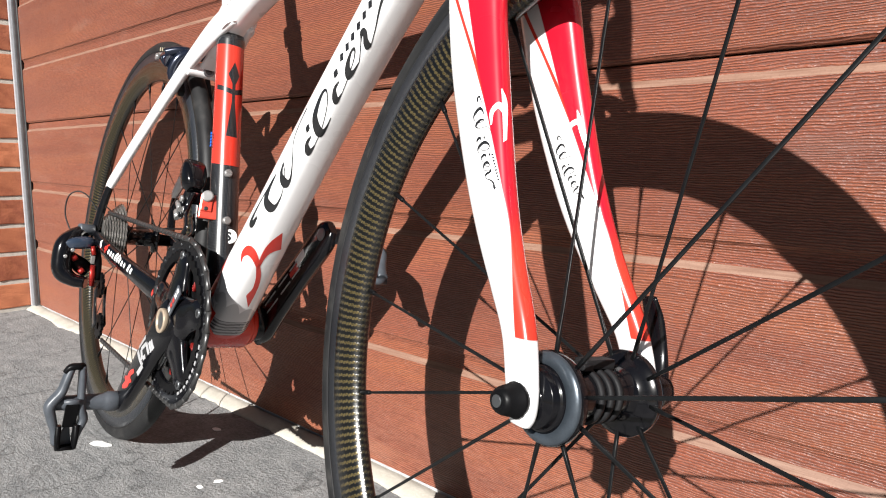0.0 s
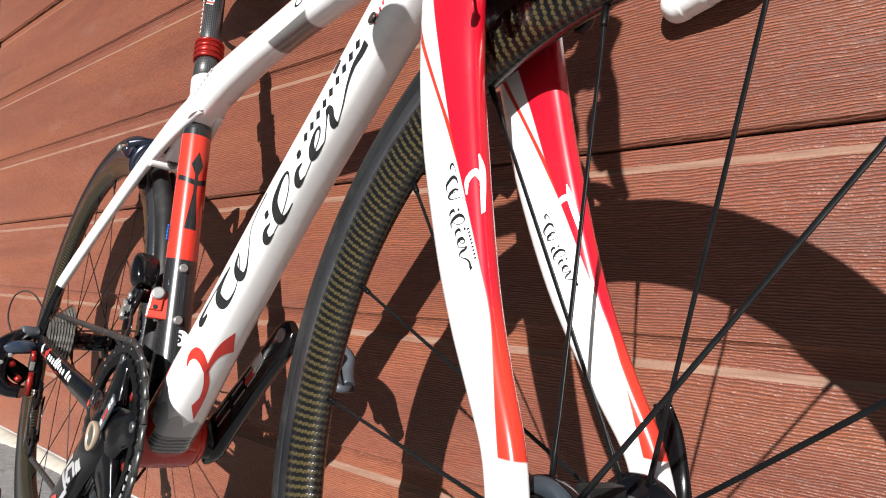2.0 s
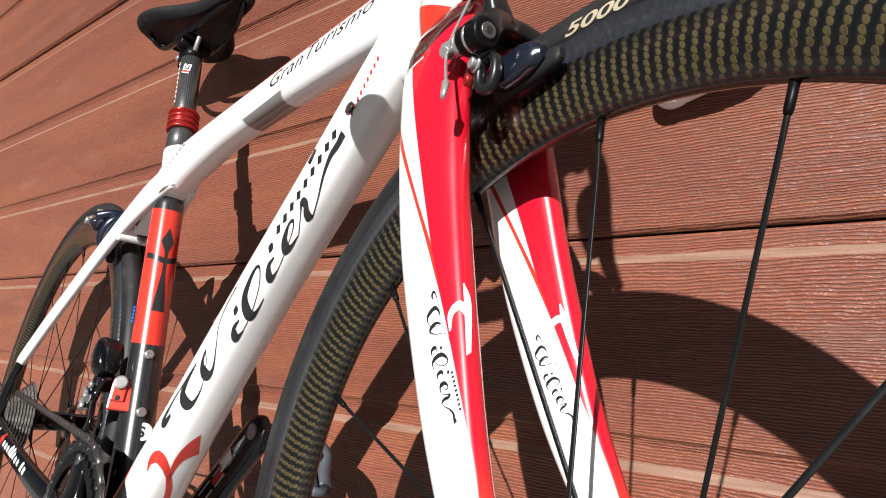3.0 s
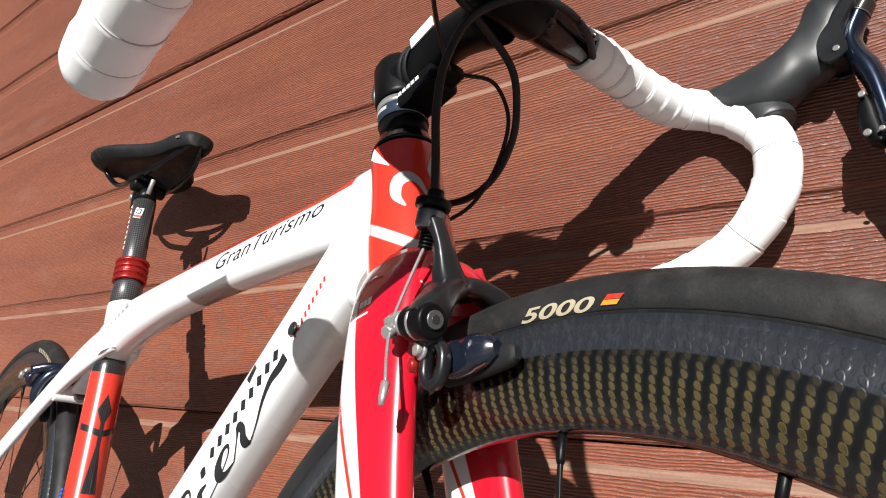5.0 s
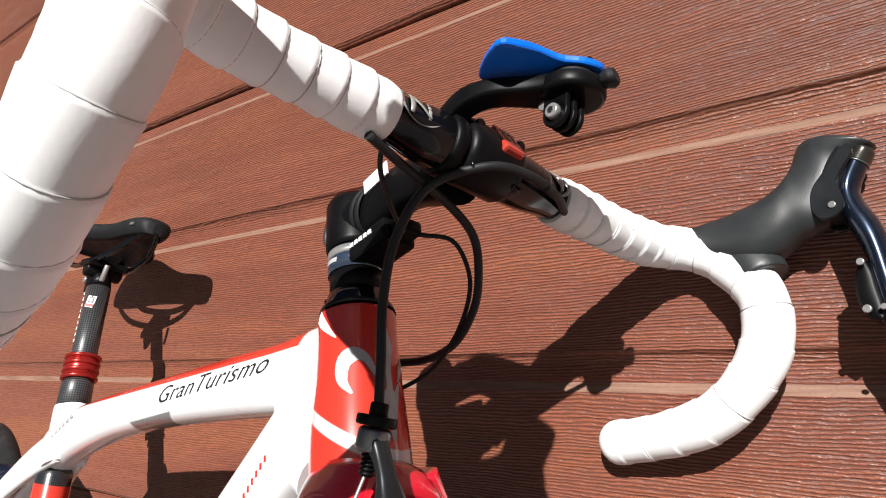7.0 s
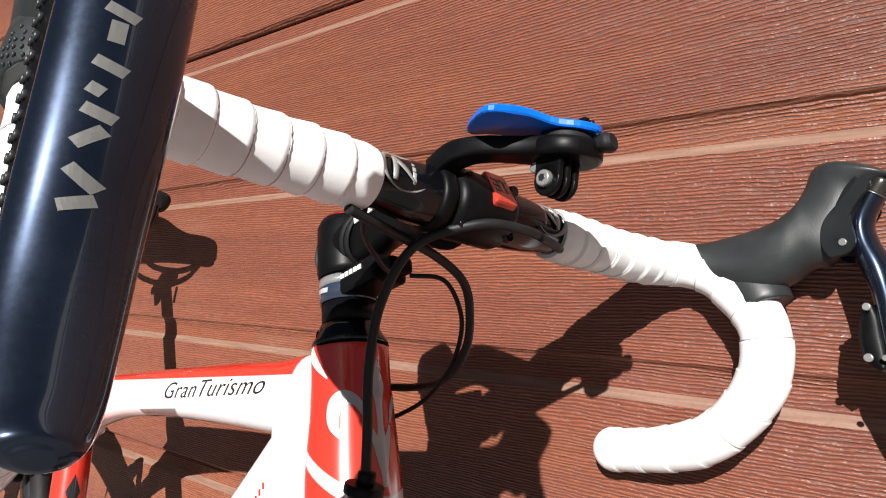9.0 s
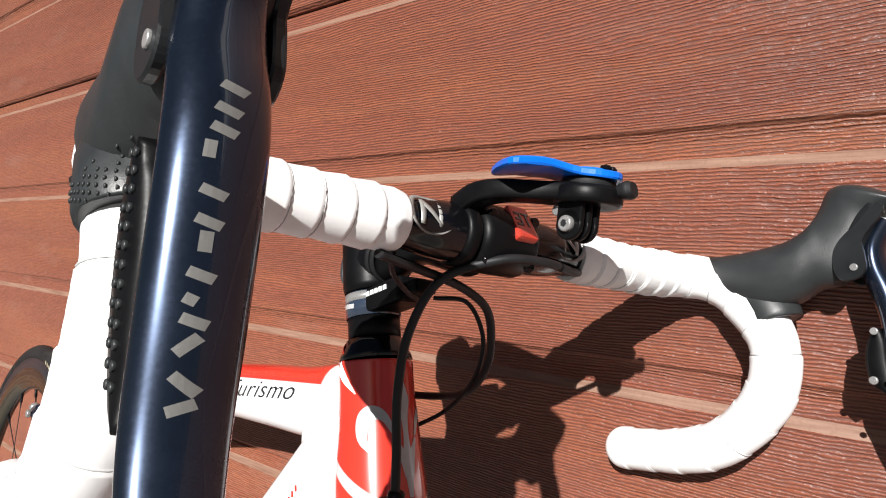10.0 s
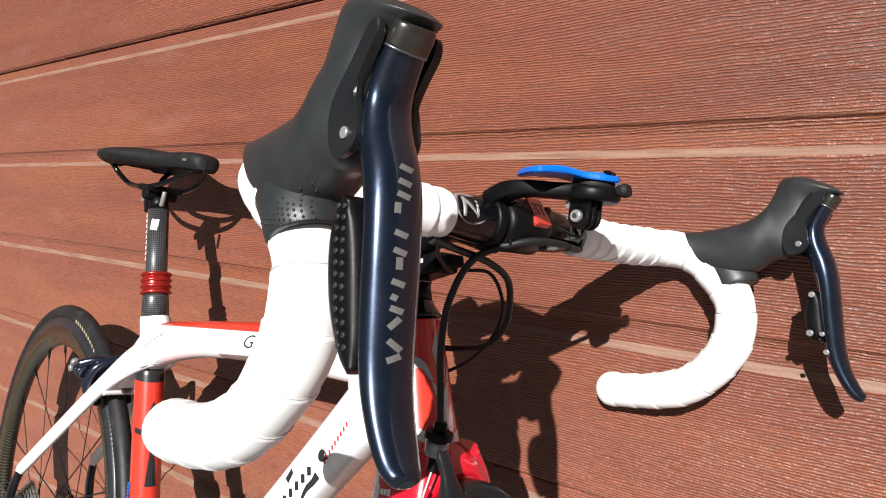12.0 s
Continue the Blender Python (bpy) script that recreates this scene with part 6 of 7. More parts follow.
        # row of pale slanted bars down the face of the lever
        p0, p1 = Vector((0.0530, VC + HALF * s - 0.0085, 0.8640)), Vector((0.0630, VC + HALF * s - 0.0115, 0.8002))
        down = (p1 - p0).normalized()
        ray = Vector((-0.70, 0.714, 0.0))
        across = Vector((0.714, 0.70, 0.0))
        cell = (p1 - p0).length / 7
        glyphs = (((0, 0, 1, 0.16), (0, 0.62, 1, 0.78)), ((0, 0, 1, 0.16), (0.1, 0.4, 0.1, 0.85)), ((0, 0.44, 1, 0.6),), ((0, 0, 1, 0.16), (0.5, 0.3, 0.5, 0.8)), ((0, 0.1, 1, 0.26), (0, 0.7, 0.5, 0.8)), ((0, 0, 1, 0.16), (0.8, 0.4, 0, 0.8)), ((0, 0.1, 1, 0.5), (1, 0.7, 0, 0.9)))
        for i, bars in enumerate(glyphs if s < 0 else ()):
            for u0, v0, u1, v1 in bars:
                q0 = (cell * (i + 0.86 * v0), 0.0006 + 0.0038 * u0)
                q1 = (cell * (i + 0.86 * v1), 0.0006 + 0.0038 * u1)
                bm = decal(lv, [q0, q1], [0.0010, 0.0010], p0, down, across, ray, 0.03, 0.00015)
                if len(bm.faces):
                    part("lever_mark", bm, lever_grey, lv.parent, "pale grey bar on the lever")
                else:
                    bm.free()
        if s < 0:
            # raised grip dots on the rubber's flank
            out = skin(hd)
            bm = B()
            for i in range(17):
                for j in range(9):
                    x, z = 0.0100 - 0.0021 * i + 0.00105 * (j % 2), 0.8405 + 0.0021 * j
                    y = out(x, z, True)
                    if y is not None and (0.0100 - x) / 0.034 + (z - 0.8405) / 0.024 < 0.85 + 0.12 * math.sin(2.3 * i):
                        soft_disc(bm, (x, y + 0.0002, z), (0, -1, 0), 0.0007, 0.0006, 6)
            part("grip_dots", bm, hood_rubber, hd, "raised grip dots in the rubber")
        bm = B()
        if s < 0:
            pad = [(0.0375, 0.8520, 0.0024), (0.0355, 0.8460, 0.0062), (0.0355, 0.8350, 0.0088), (0.0395, 0.8180, 0.0088), (0.0460, 0.8030, 0.0060), (0.0510, 0.7960, 0.0018)]
        else:
            pad = [(0.0430, 0.8400, 0.0020), (0.0432, 0.8330, 0.0052), (0.0440, 0.8220, 0.0066), (0.0470, 0.8110, 0.0060), (0.0510, 0.8050, 0.0018)]
        loft(bm, rows_of(*[(px, VC + (HALF + 0.0055) * s - (0.0045 if s < 0 else 0.0020), pz, 0.0070, pb) for px, pz, pb in pad]), n=16, power=3)
        pd = part("shift_paddle", bm, black_plastic, hd, "black shift paddle with raised dots")
        face = skin(pd, "y", -0.6)
        if s > 0:
            for x, z, r in ((0.0432, 0.8382, 0.0022), (0.0449, 0.8105, 0.0024), (0.0530, 0.8111, 0.0018), (0.0570, 0.7989, 0.0020)):
                part("lever_screw", soft_disc(B(), (x, VC + HALF - 0.0055, z), (0, -1, 0), r, 0.0020, 12), steel, hd, "tiny bright screw")
        if s < 0:
            for i in range(13):
                for jx in range(2):
                    z = 0.8490 - 0.0038 * i
                    k = (0.8600 - z) / 0.062
                    x = 0.0340 + 0.0118 * k * k + 0.0036 * jx
                    part("paddle_dot", soft_disc(B(), (x, face(x, z) + 0.0003, z), (0, -1, 0), 0.0011, 0.0010, 6), hood_rubber, hd)
    # cables
    bm = B()
    tube(bm, [(-0.0970, -0.0330, 0.7200), (-0.0985, -0.0350, 0.7450), (-0.1000, -0.0380, 0.7750), (-0.0975, -0.0375, 0.8070), (-0.0870, -0.0290, 0.8360), (-0.0655, -0.0080, 0.8500), (-0.0590, 0.0180, 0.8520), (-0.0630, 0.0440, 0.8500), (-0.0790, 0.0700, 0.8520)], 0.0025, 12, 10)
    part("front_brake_hose", bm, cable_black, bike, "black front brake cable housing", STEER)
    bm = B()
    tube(bm, [(-0.0800, -0.074, 0.8440), (-0.0870, -0.045, 0.8400), (-0.0930, -0.010, 0.8340), (-0.0970, 0.0140, 0.8240), (-0.1035, 0.0270, 0.8070), (-0.1130, 0.0350, 0.7880), (-0.1350, 0.0420, 0.7700), (-0.1650, 0.0430, 0.7610), (-0.1950, 0.0280, 0.7570)], 0.0025, 12, 10)
    part("rear_brake_hose", bm, cable_black, bike, "black rear brake cable housing", STEER)
    bm = B()
    tube(bm, [(-0.1280, 0.0, 0.826), (-0.1190, 0.0180, 0.8260), (-0.1150, 0.0300, 0.8090), (-0.1180, 0.0340, 0.7900), (-0.1350, 0.0400, 0.7700), (-0.1550, 0.0400, 0.7520), (-0.1750, 0.0260, 0.7360)], 0.0014, 10, 10)
    part("shift_wire", bm, cable_black, bike, "thin black shift wire", STEER)
    bm = B()
    tube(bm, [(-0.0780, -0.066, 0.852), (-0.0950, -0.055, 0.838), (-0.1150, -0.030, 0.828), (-0.1280, -0.012, 0.824)], 0.0014, 10, 8)
    part("shift_wire", bm, cable_black, bike, "thin black shift wire", STEER)


def build_mount():
    """Out-front mount with a blue phone plate above and a camera fork below."""
    y0 = VC - 0.012
    bm = B()
    soft_disc(bm, (BAR.x, y0 - 0.0175, BAR.z), (0, 1, 0), 0.0178, 0.009, 28)
    loft(bm, rows_of((BAR.x + 0.002, y0 - 0.013, BAR.z + 0.014, 0.0065, 0.0060), (BAR.x + 0.016, y0 - 0.013, BAR.z + 0.0200, 0.0070, 0.0056), (BAR.x + 0.030, y0 - 0.008, BAR.z + 0.0222, 0.0078, 0.0050), (BAR.x + 0.046, y0 + 0.004, BAR.z + 0.0226, 0.0100, 0.0048), (BAR.x + 0.058, y0 + 0.013, BAR.z + 0.0230, 0.0135, 0.0046)), n=24, power=5.0)
    c = Vector((-0.0220, VC + 0.0030, 0.8796))
    soft_disc(bm, c - Vector((0, 0, 0.001)), (0, 0, 1), 0.0170, 0.0085, 28)
    arm = part("device_mount", bm, black_plastic, bike, "black out-front handlebar mount", COCK)
    bm = B()
    soft_disc(bm, c + Vector((0, 0, 0.0070)), (0, 0, 1), 0.0130, 0.0045, 24)
    part("mount_puck", bm, black_rubber, arm)
    bm = B()
    outline = [(0.0150, 0.0), (0.0110, 0.0125), (0.0, 0.0155), (-0.0130, 0.0130), (-0.0330, 0.0160), (-0.0440, 0.0140), (-0.0450, -0.0140), (-0.0330, -0.0170), (-0.0130, -0.0130), (0.0, -0.0155), (0.0110, -0.0125)]
    plate(bm, [(p[0], p[1]) for p in outline], 0.0036, Matrix.Translation(c + Vector((0, 0, 0.0122))) @ pose(0, 0, 0, 90, 0, 60))
    for v in bm.verts:
        d = (v.co - c).xy.length
        v.co.z += 0.0022 * math.sin(max(0.0, d - 0.012) / 0.033 * math.pi)
    pp = part("phone_plate", bm, blue_plastic, arm, "blue plastic locking plate")
    part("plate_boss", soft_disc(B(), c + Vector((0, 0, 0.0134)), (0, 0, 1), 0.0112, 0.0028, 28, 0.0012), blue_plastic, pp)
    for i in range(4):
        a = radians(-10 + 22 * i)
        part("lock_tooth", box(B(), c + Vector((0.0105 * math.cos(a), 0.0105 * math.sin(a), 0.0168)), (0.0042, 0.0030, 0.0022), (0, 0, math.degrees(a)), 0.0006), black_plastic, pp, "black locking tooth")
    part("release_tab", loft(B(), rows_of((*(c + Vector((0.0150, 0.004, 0.0060))), 0.0040, 0.0030), (*(c + Vector((0.0195, 0.005, 0.0068))), 0.0055, 0.0042), (*(c + Vector((0.0222, 0.0055, 0.0074))), 0.0040, 0.0034)), n=14, power=2.8), black_rubber, arm, "black release tab")
    bm = B()
    for i in range(3):
        box(bm, c + Vector((-0.002, -0.008 + 0.0055 * i, -0.0055)), (0.0150, 0.0030, 0.014), (0, 0, 0), 0.001)
        soft_disc(bm, c + Vector((-0.002, -0.0095 + 0.0055 * i, -0.0110)), (0, 1, 0), 0.0076, 0.0030, 18)
    part("camera_fork", bm, black_plastic, arm, "black three-fingered camera fork")
    part("mount_screw", soft_disc(B(), c + Vector((-0.002, -0.0125, -0.0110)), (0, 1, 0), 0.0040, 0.004, 16), steel, arm, "bright steel screw")
    part("screw_socket", soft_disc(B(), c + Vector((-0.002, -0.0128, -0.0110)), (0, 1, 0), 0.0019, 0.0006, 6), ink, arm)
    part("mount_screw", soft_disc(B(), c + Vector((-0.0108, -0.0090, -0.0040)), (0, 1, 0), 0.0028, 0.006, 12), steel, arm, "bright steel screw")


build_cockpit()
build_mount()

# ---------------------------------------------------------------- drivetrain
def gear(bm, c, r, teeth, y0, y1, hole):
    n = teeth * 4
    rings = []
    for yy in (y0, y1):
        rings.append([bm.verts.new((c[0] + (r + (0.0022, 0.0008, -0.0022, 0.0008)[j % 4]) * math.cos(2 * math.pi * j / n), yy, c[1] + (r + (0.0022, 0.0008, -0.0022, 0.0008)[j % 4]) * math.sin(2 * math.pi * j / n))) for j in range(n)])
    inner = [[bm.verts.new((c[0] + hole * math.cos(2 * math.pi * j / n), yy, c[1] + hole * math.sin(2 * math.pi * j / n))) for j in range(n)] for yy in (y0, y1)]
    for j in range(n):
        k = (j + 1) % n
        bm.faces.new((rings[0][j], rings[0][k], rings[1][k], rings[1][j]))
        bm.faces.new((inner[0][k], inner[0][j], inner[1][j], inner[1][k]))
        bm.faces.new((rings[0][k], rings[0][j], inner[0][j], inner[0][k]))
        bm.faces.new((rings[1][j], rings[1][k], inner[1][k], inner[1][j]))
    return bm


def build_drivetrain():
    c = (BBX, BBZ)
    near = Vector((-0.114, 0, -0.1295))
    ring = part("chainring", gear(B(), c, 0.0990, 50, -0.0545, -0.0515, 0.0740), black_gloss, bike, "glossy black outer chainring")
    part("ring_step", gear(B(), c, 0.0850, 40, -0.0560, -0.0544, 0.0745), black_plastic, ring)
    part("inner_ring", gear(B(), c, 0.0690, 34, -0.0465, -0.0440, 0.0440), black_plastic, ring)
    part("ring_carrier", revolve(B(), [(0.020, -0.0500), (0.0460, -0.0500), (0.0470, -0.0450), (0.0460, -0.0420), (0.020, -0.0420)], (BBX, 0, BBZ), 40), black_plastic, ring)
    for i in range(5):
        a = radians(233 + 72 * i)
        p, q = Vector((BBX, -0.056, BBZ)), Vector((BBX + 0.084 * math.cos(a), -0.0525, BBZ + 0.084 * math.sin(a)))
        arm = part("spider_arm", loft(B(), rows_of((*p, 0.0090, 0.034), (*(p + (q - p) * 0.35), 0.0095, 0.0290), (*(p + (q - p) * 0.62), 0.0070, 0.0205), (*(p + (q - p) * 0.85), 0.0060, 0.0175), (*q, 0.0035, 0.0120)), n=18, power=2.6), black_gloss, ring, "glossy black spider arm")
        # highlight along the arm's edge, modelled as a thin pale tube
        part("arm_highlight", tube(B(), [p + (q - p) * 0.45 + Vector((-math.sin(a), 0, math.cos(a))) * 0.0240 + Vector((0, -0.0035, 0)), p + (q - p) * 0.70 + Vector((-math.sin(a), 0, math.cos(a))) * 0.0180 + Vector((0, -0.0025, 0)), p + (q - p) * 0.95 + Vector((-math.sin(a), 0, math.cos(a))) * 0.0130], 0.0012, 6), alloy_grey, arm, "pale line standing in for an edge highlight")
        part("ring_bolt", soft_disc(B(), (BBX + 0.080 * math.cos(a), -0.0550, BBZ + 0.080 * math.sin(a)), (0, -1, 0), 0.0055, 0.0035, 14), alloy_grey, ring, "grey chainring bolt")
        part("bolt_socket", soft_disc(B(), (BBX + 0.080 * math.cos(a), -0.0582, BBZ + 0.080 * math.sin(a)), (0, -1, 0), 0.0028, 0.0006, 6), ink, ring)
        b = a + radians(36)
        part("red_tab", box(B(), (BBX + 0.060 * math.cos(b), -0.0495, BBZ + 0.060 * math.sin(b)), (0.012, 0.004, 0.007), (0, -math.degrees(b), 0), 0.0015), red_anodised, ring, "red ring tab")
    bm = B()
    soft_disc(bm, (BBX, -0.064, BBZ), (0, 1, 0), 0.030, 0.016, 32)
    e = Vector((BBX, -0.061, BBZ))
    p1 = e + Vector((near.x, -0.008, near.z))
    loft(bm, rows_of((*(e - (p1 - e) * 0.10), 0.0060, 0.024), (*e, 0.0090, 0.030), (*(e + (p1 - e) * 0.2), 0.0100, 0.0265), (*(e + (p1 - e) * 0.6), 0.0090, 0.0205), (*(e + (p1 - e) * 0.95), 0.0078, 0.0175), (*(e + (p1 - e) * 1.08), 0.0045, 0.0110)), n=24, power=2.8)
    arm = part("crank_arm", bm, black_gloss, bike, "glossy black drive-side crank")
    for i in range(20):
        a = radians(18 * i + 9)
        part("ring_pin", soft_disc(B(), (BBX + 0.0930 * math.cos(a), -0.0542, BBZ + 0.0930 * math.sin(a)), (0, -1, 0), 0.0016, 0.0010, 8), alloy_grey, ring)
    for i in range(9):
        a = radians(-8 - 6.5 * i)
        part("ring_mark", box(B(), (BBX + 0.0880 * math.cos(a), -0.0548, BBZ + 0.0880 * math.sin(a)), (0.0032, 0.0008, 0.0050), (0, -math.degrees(a), 0), 0.0002), grey_ink, ring, "small pale bar on the ring")
    bm = B()
    revolve(bm, [(0.0112, -0.0725), (0.0146, -0.0725), (0.0150, -0.0715), (0.0150, -0.0650), (0.0112, -0.0650)], (BBX, 0, BBZ), 32)
    part("spindle_end", bm, brass, arm, "bare metal crank spindle end")
    bm = B()
    soft_disc(bm, (BBX, -0.0700, BBZ), (0, -1, 0), 0.0116, 0.0010, 24)
    part("spindle_bore", bm, alloy_grey, arm)
    d = near.normalized()
    nrm = Vector((-d.z, 0, d.x))
    o = Vector((BBX, -0.0727, BBZ))
    crank = skin(arm)
    def Q(a, b):
        return (o.x + d.x * a + nrm.x * b, o.z + d.z * a + nrm.z * b)
    for pts in ([Q(0.034, 0.004), Q(0.034, 0.017)], [Q(0.040, 0.002), Q(0.040, 0.016)],
                [Q(0.048, 0.014), Q(0.048, -0.002)], [Q(0.048, -0.002), Q(0.066, -0.006)], [Q(0.066, -0.006), Q(0.068, 0.008)], [Q(0.058, 0.010), Q(0.066, 0.008)],
                [Q(0.048, -0.012), Q(0.075, -0.015)], [Q(0.072, 0.014), Q(0.078, -0.012)], [Q(0.072, 0.014), Q(0.092, 0.013)]):
        part("crank_mark", stroke(B(), pts, crank, [0.0027, 0.0027]), grey_ink, arm, "pale grey bar")
    for pts, w in (([Q(0.098, 0.004), Q(0.112, -0.001), Q(0.126, 0.003), Q(0.142, -0.002)], [0.0026, 0.0042, 0.0056, 0.0024]), ([Q(0.112, 0.010), Q(0.122, 0.001), Q(0.130, -0.009)], [0.0014, 0.0046, 0.0016])):
        part("crank_mark", stroke(B(), pts, crank, w), red_ink, arm, "red mark")
    bm = B()
    box(bm, (BBX + 0.024, -0.0668, BBZ + 0.028), (0.040, 0.0020, 0.014), (0, -50, 0), 0.0006)
    tag = part("crank_tag", bm, pedal_grey, arm, "scuffed grey maker's tag")
    for k in range(5):
        part("crank_mark", box(B(), (BBX + 0.014 + 0.0052 * k, -0.0680, BBZ + 0.016 + 0.0062 * k), (0.0050, 0.0006, 0.0052), (0, -50, 0)), red_ink if k in (1, 2) else white_ink, tag)
    # far crank
    bm = B()
    e = Vector((BBX, 0.060, BBZ))
    p1 = e + Vector((-near.x, 0.008, -near.z))
    loft(bm, rows_of((*(e - (p1 - e) * 0.14), 0.006, 0.017), (*e, 0.0100, 0.025), (*(e + (p1 - e) * 0.2), 0.0105, 0.0225), (*(e + (p1 - e) * 0.6), 0.0095, 0.0195), (*(e + (p1 - e) * 0.93), 0.0085, 0.0205), (*(e + (p1 - e) * 1.03), 0.0075, 0.0170), (*(e + (p1 - e) * 1.08), 0.005, 0.010)), n=18, power=3)
    soft_disc(bm, (BBX, 0.040, BBZ), (0, 1, 0), 0.022, 0.022, 24)
    far = part("crank_arm", bm, black_gloss, bike, "glossy black far-side crank")
    bm = B()
    soft_disc(bm, (p1.x, p1.y - 0.009, p1.z), (0, 1, 0), 0.0078, 0.003, 18)
    part("pedal_hole", bm, alloy_grey, far)
    inner = skin(far, "y", 0.030)
    dd = (p1 - e).normalized()
    for a0, w in ((0.030, 0.03), (0.068, 0.025), (0.098, 0.02)):
        for b in (-0.006, 0.006):
            q = e + dd * a0 + Vector((dd.z, 0, -dd.x)) * b
            part("crank_mark", stroke(B(), [(q.x, q.z), (q.x + dd.x * w, q.z + dd.z * w)], inner, [0.0010, 0.0010]), grey_ink, far)
    q = e + dd * 0.125
    part("crank_label", stroke(B(), [(q.x - dd.x * 0.011 - 0.004, q.z - dd.z * 0.011 + 0.003), (q.x + dd.x * 0.011 - 0.004, q.z + dd.z * 0.011 + 0.003)], inner, [0.006, 0.006]), white_ink, far, "worn pale sticker")
    q = e + dd * 0.106
    part("crank_mark", stroke(B(), [(q.x - dd.x * 0.010, q.z - dd.z * 0.010), (q.x + dd.x * 0.010, q.z + dd.z * 0.010)], inner, [0.003, 0.005]), red_ink, far)
    # pedals: the near one hangs upright, its cage facing ahead
    zc, yc, xc = BBZ + near.z, -0.0740, BBX + near.x
    def at(u, v, d=0.0):
        """Out from the crank and up from the axle, in metres; d ahead."""
        return (xc + d, yc - (u if u < 0.0425 else 0.0425 + (u - 0.0425) * 0.62), zc + v * 0.86)
    bm = B()
    loft(bm, [(*at(0.000, 0), 0.0115, 0.0115), (*at(0.003, 0), 0.0130, 0.0130), (*at(0.012, 0), 0.0132, 0.0132), (*at(0.016, 0), 0.0118, 0.0118), (*at(0.020, 0), 0.0105, 0.0105), (*at(0.042, 0), 0.0098, 0.0098), (*at(0.095, 0), 0.0088, 0.0088), (*at(0.098, 0), 0.0060, 0.0060)], (0, 0, 1), 22)
    ped = part("pedal", bm, pedal_grey, bike, "scuffed grey clipless pedal")
    rails = (((0.0525, 0.0570, 0.0046), (0.0500, 0.0400, 0.0050), (0.0480, 0.0160, 0.0050), (0.0445, -0.0080, 0.0056), (0.0400, -0.0230, 0.0060), (0.0450, -0.0380, 0.0052), (0.0500, -0.0520, 0.0040)),
             ((0.0710, 0.0560, 0.0046), (0.0770, 0.0400, 0.0055), (0.0840, 0.0190, 0.0060), (0.0950, 0.0070, 0.0066), (0.1020, -0.0040, 0.0070), (0.0955, -0.0220, 0.0062), (0.0880, -0.0390, 0.0052), (0.0850, -0.0580, 0.0040)))
    for rail in rails:
        part("cage_rail", loft(B(), rows_of(*[(*at(u, v, 0.004), 0.0090, b * 0.9) for u, v, b in rail], k=5), (1, 0, 0), 14, power=2.8), pedal_grey, ped, "scuffed grey cage rail")
    part("toe_bar", loft(B(), rows_of((*at(0.0820, 0.0470, 0.006), 0.0040, 0.0040), (*at(0.0740, 0.0550, 0.008), 0.0055, 0.0045), (*at(0.0610, 0.0570, 0.009), 0.0055, 0.0040), (*at(0.0520, 0.0560, 0.006), 0.0050, 0.0045)), (1, 0, 0), 12, power=2.6), black_plastic, ped, "black toe bar")
    part("cross_bar", loft(B(), [(*at(0.0470, 0.0050, 0.010), 0.0045, 0.0035), (*at(0.0620, 0.0055, 0.012), 0.0045, 0.0035), (*at(0.0790, 0.0040, 0.010), 0.0045, 0.0035)], (1, 0, 0), 12, power=3), pedal_grey, ped)
    part("pedal_plate", box(B(), at(0.0640, -0.0150, 0.010), (0.004, 0.015, 0.032), (0, 12, 0), 0.001), black_plastic, ped, "worn dark pedal plate")
    for u in (0.0835, 0.0510):
        part("binding_arm", loft(B(), rows_of((*at(u, -0.0300, 0.008), 0.0070, 0.0036), (*at(u, -0.0480, 0.010), 0.0085, 0.0034), (*at(u - 0.003 * (u > 0.07), -0.0640, 0.008), 0.0060, 0.0030)), (1, 0, 0), 12, power=3), black_plastic, ped, "black binding arm")
    part("binding_bar", loft(B(), [(*at(0.0840, -0.0635, 0.008), 0.0060, 0.0030), (*at(0.0510, -0.0635, 0.008), 0.0060, 0.0030)], (1, 0, 0), 12, power=3), black_plastic, ped)
    bm = plate(B(), [(-0.008, -0.012), (0.008, -0.012), (0.004, 0.010), (0.000, 0.013), (-0.004, 0.007)], 0.003, Matrix.Translation(at(0.0670, -0.0470, 0.002)) @ Matrix.Rotation(radians(90), 4, "Z"), round_=False)
    part("binding_spring", bm, pedal_grey, ped, "grey spring plate")
    e0 = p1 + Vector((0, 0.006, 0))
    bm = B()
    soft_disc(bm, e0, (0, 1, 0), 0.0095, 0.020, 20)
    soft_disc(bm, e0 + Vector((0, 0.019, 0)), (0, 1, 0), 0.0078, 0.020, 20)
    tilt = Matrix.Translation(e0 + Vector((0.032, 0.034, -0.020))) @ pose(0, 0, 0, 0, 128, 0)
    def T(px, py, pz):
        return tuple(tilt @ Vector((px * 0.66, py * 0.72, pz * 0.66)))
    for rail in (((-0.014, 0.050), (-0.017, 0.034), (-0.026, 0.014), (-0.035, -0.004), (-0.031, -0.026), (-0.023, -0.046), (-0.017, -0.058)),
                 ((0.013, 0.050), (0.012, 0.034), (0.013, 0.014), (0.017, -0.004), (0.021, -0.022), (0.019, -0.042), (0.013, -0.058))):
        sz = (0.006, 0.0085, 0.0105, 0.0130, 0.0120, 0.0095, 0.0065)
        loft(bm, rows_of(*[(*T(0, -py * 0.78, pz), 0.0066, b * 0.9) for (py, pz), b in zip(rail, sz)], k=4), (0, 1, 0), 12, power=2.8)
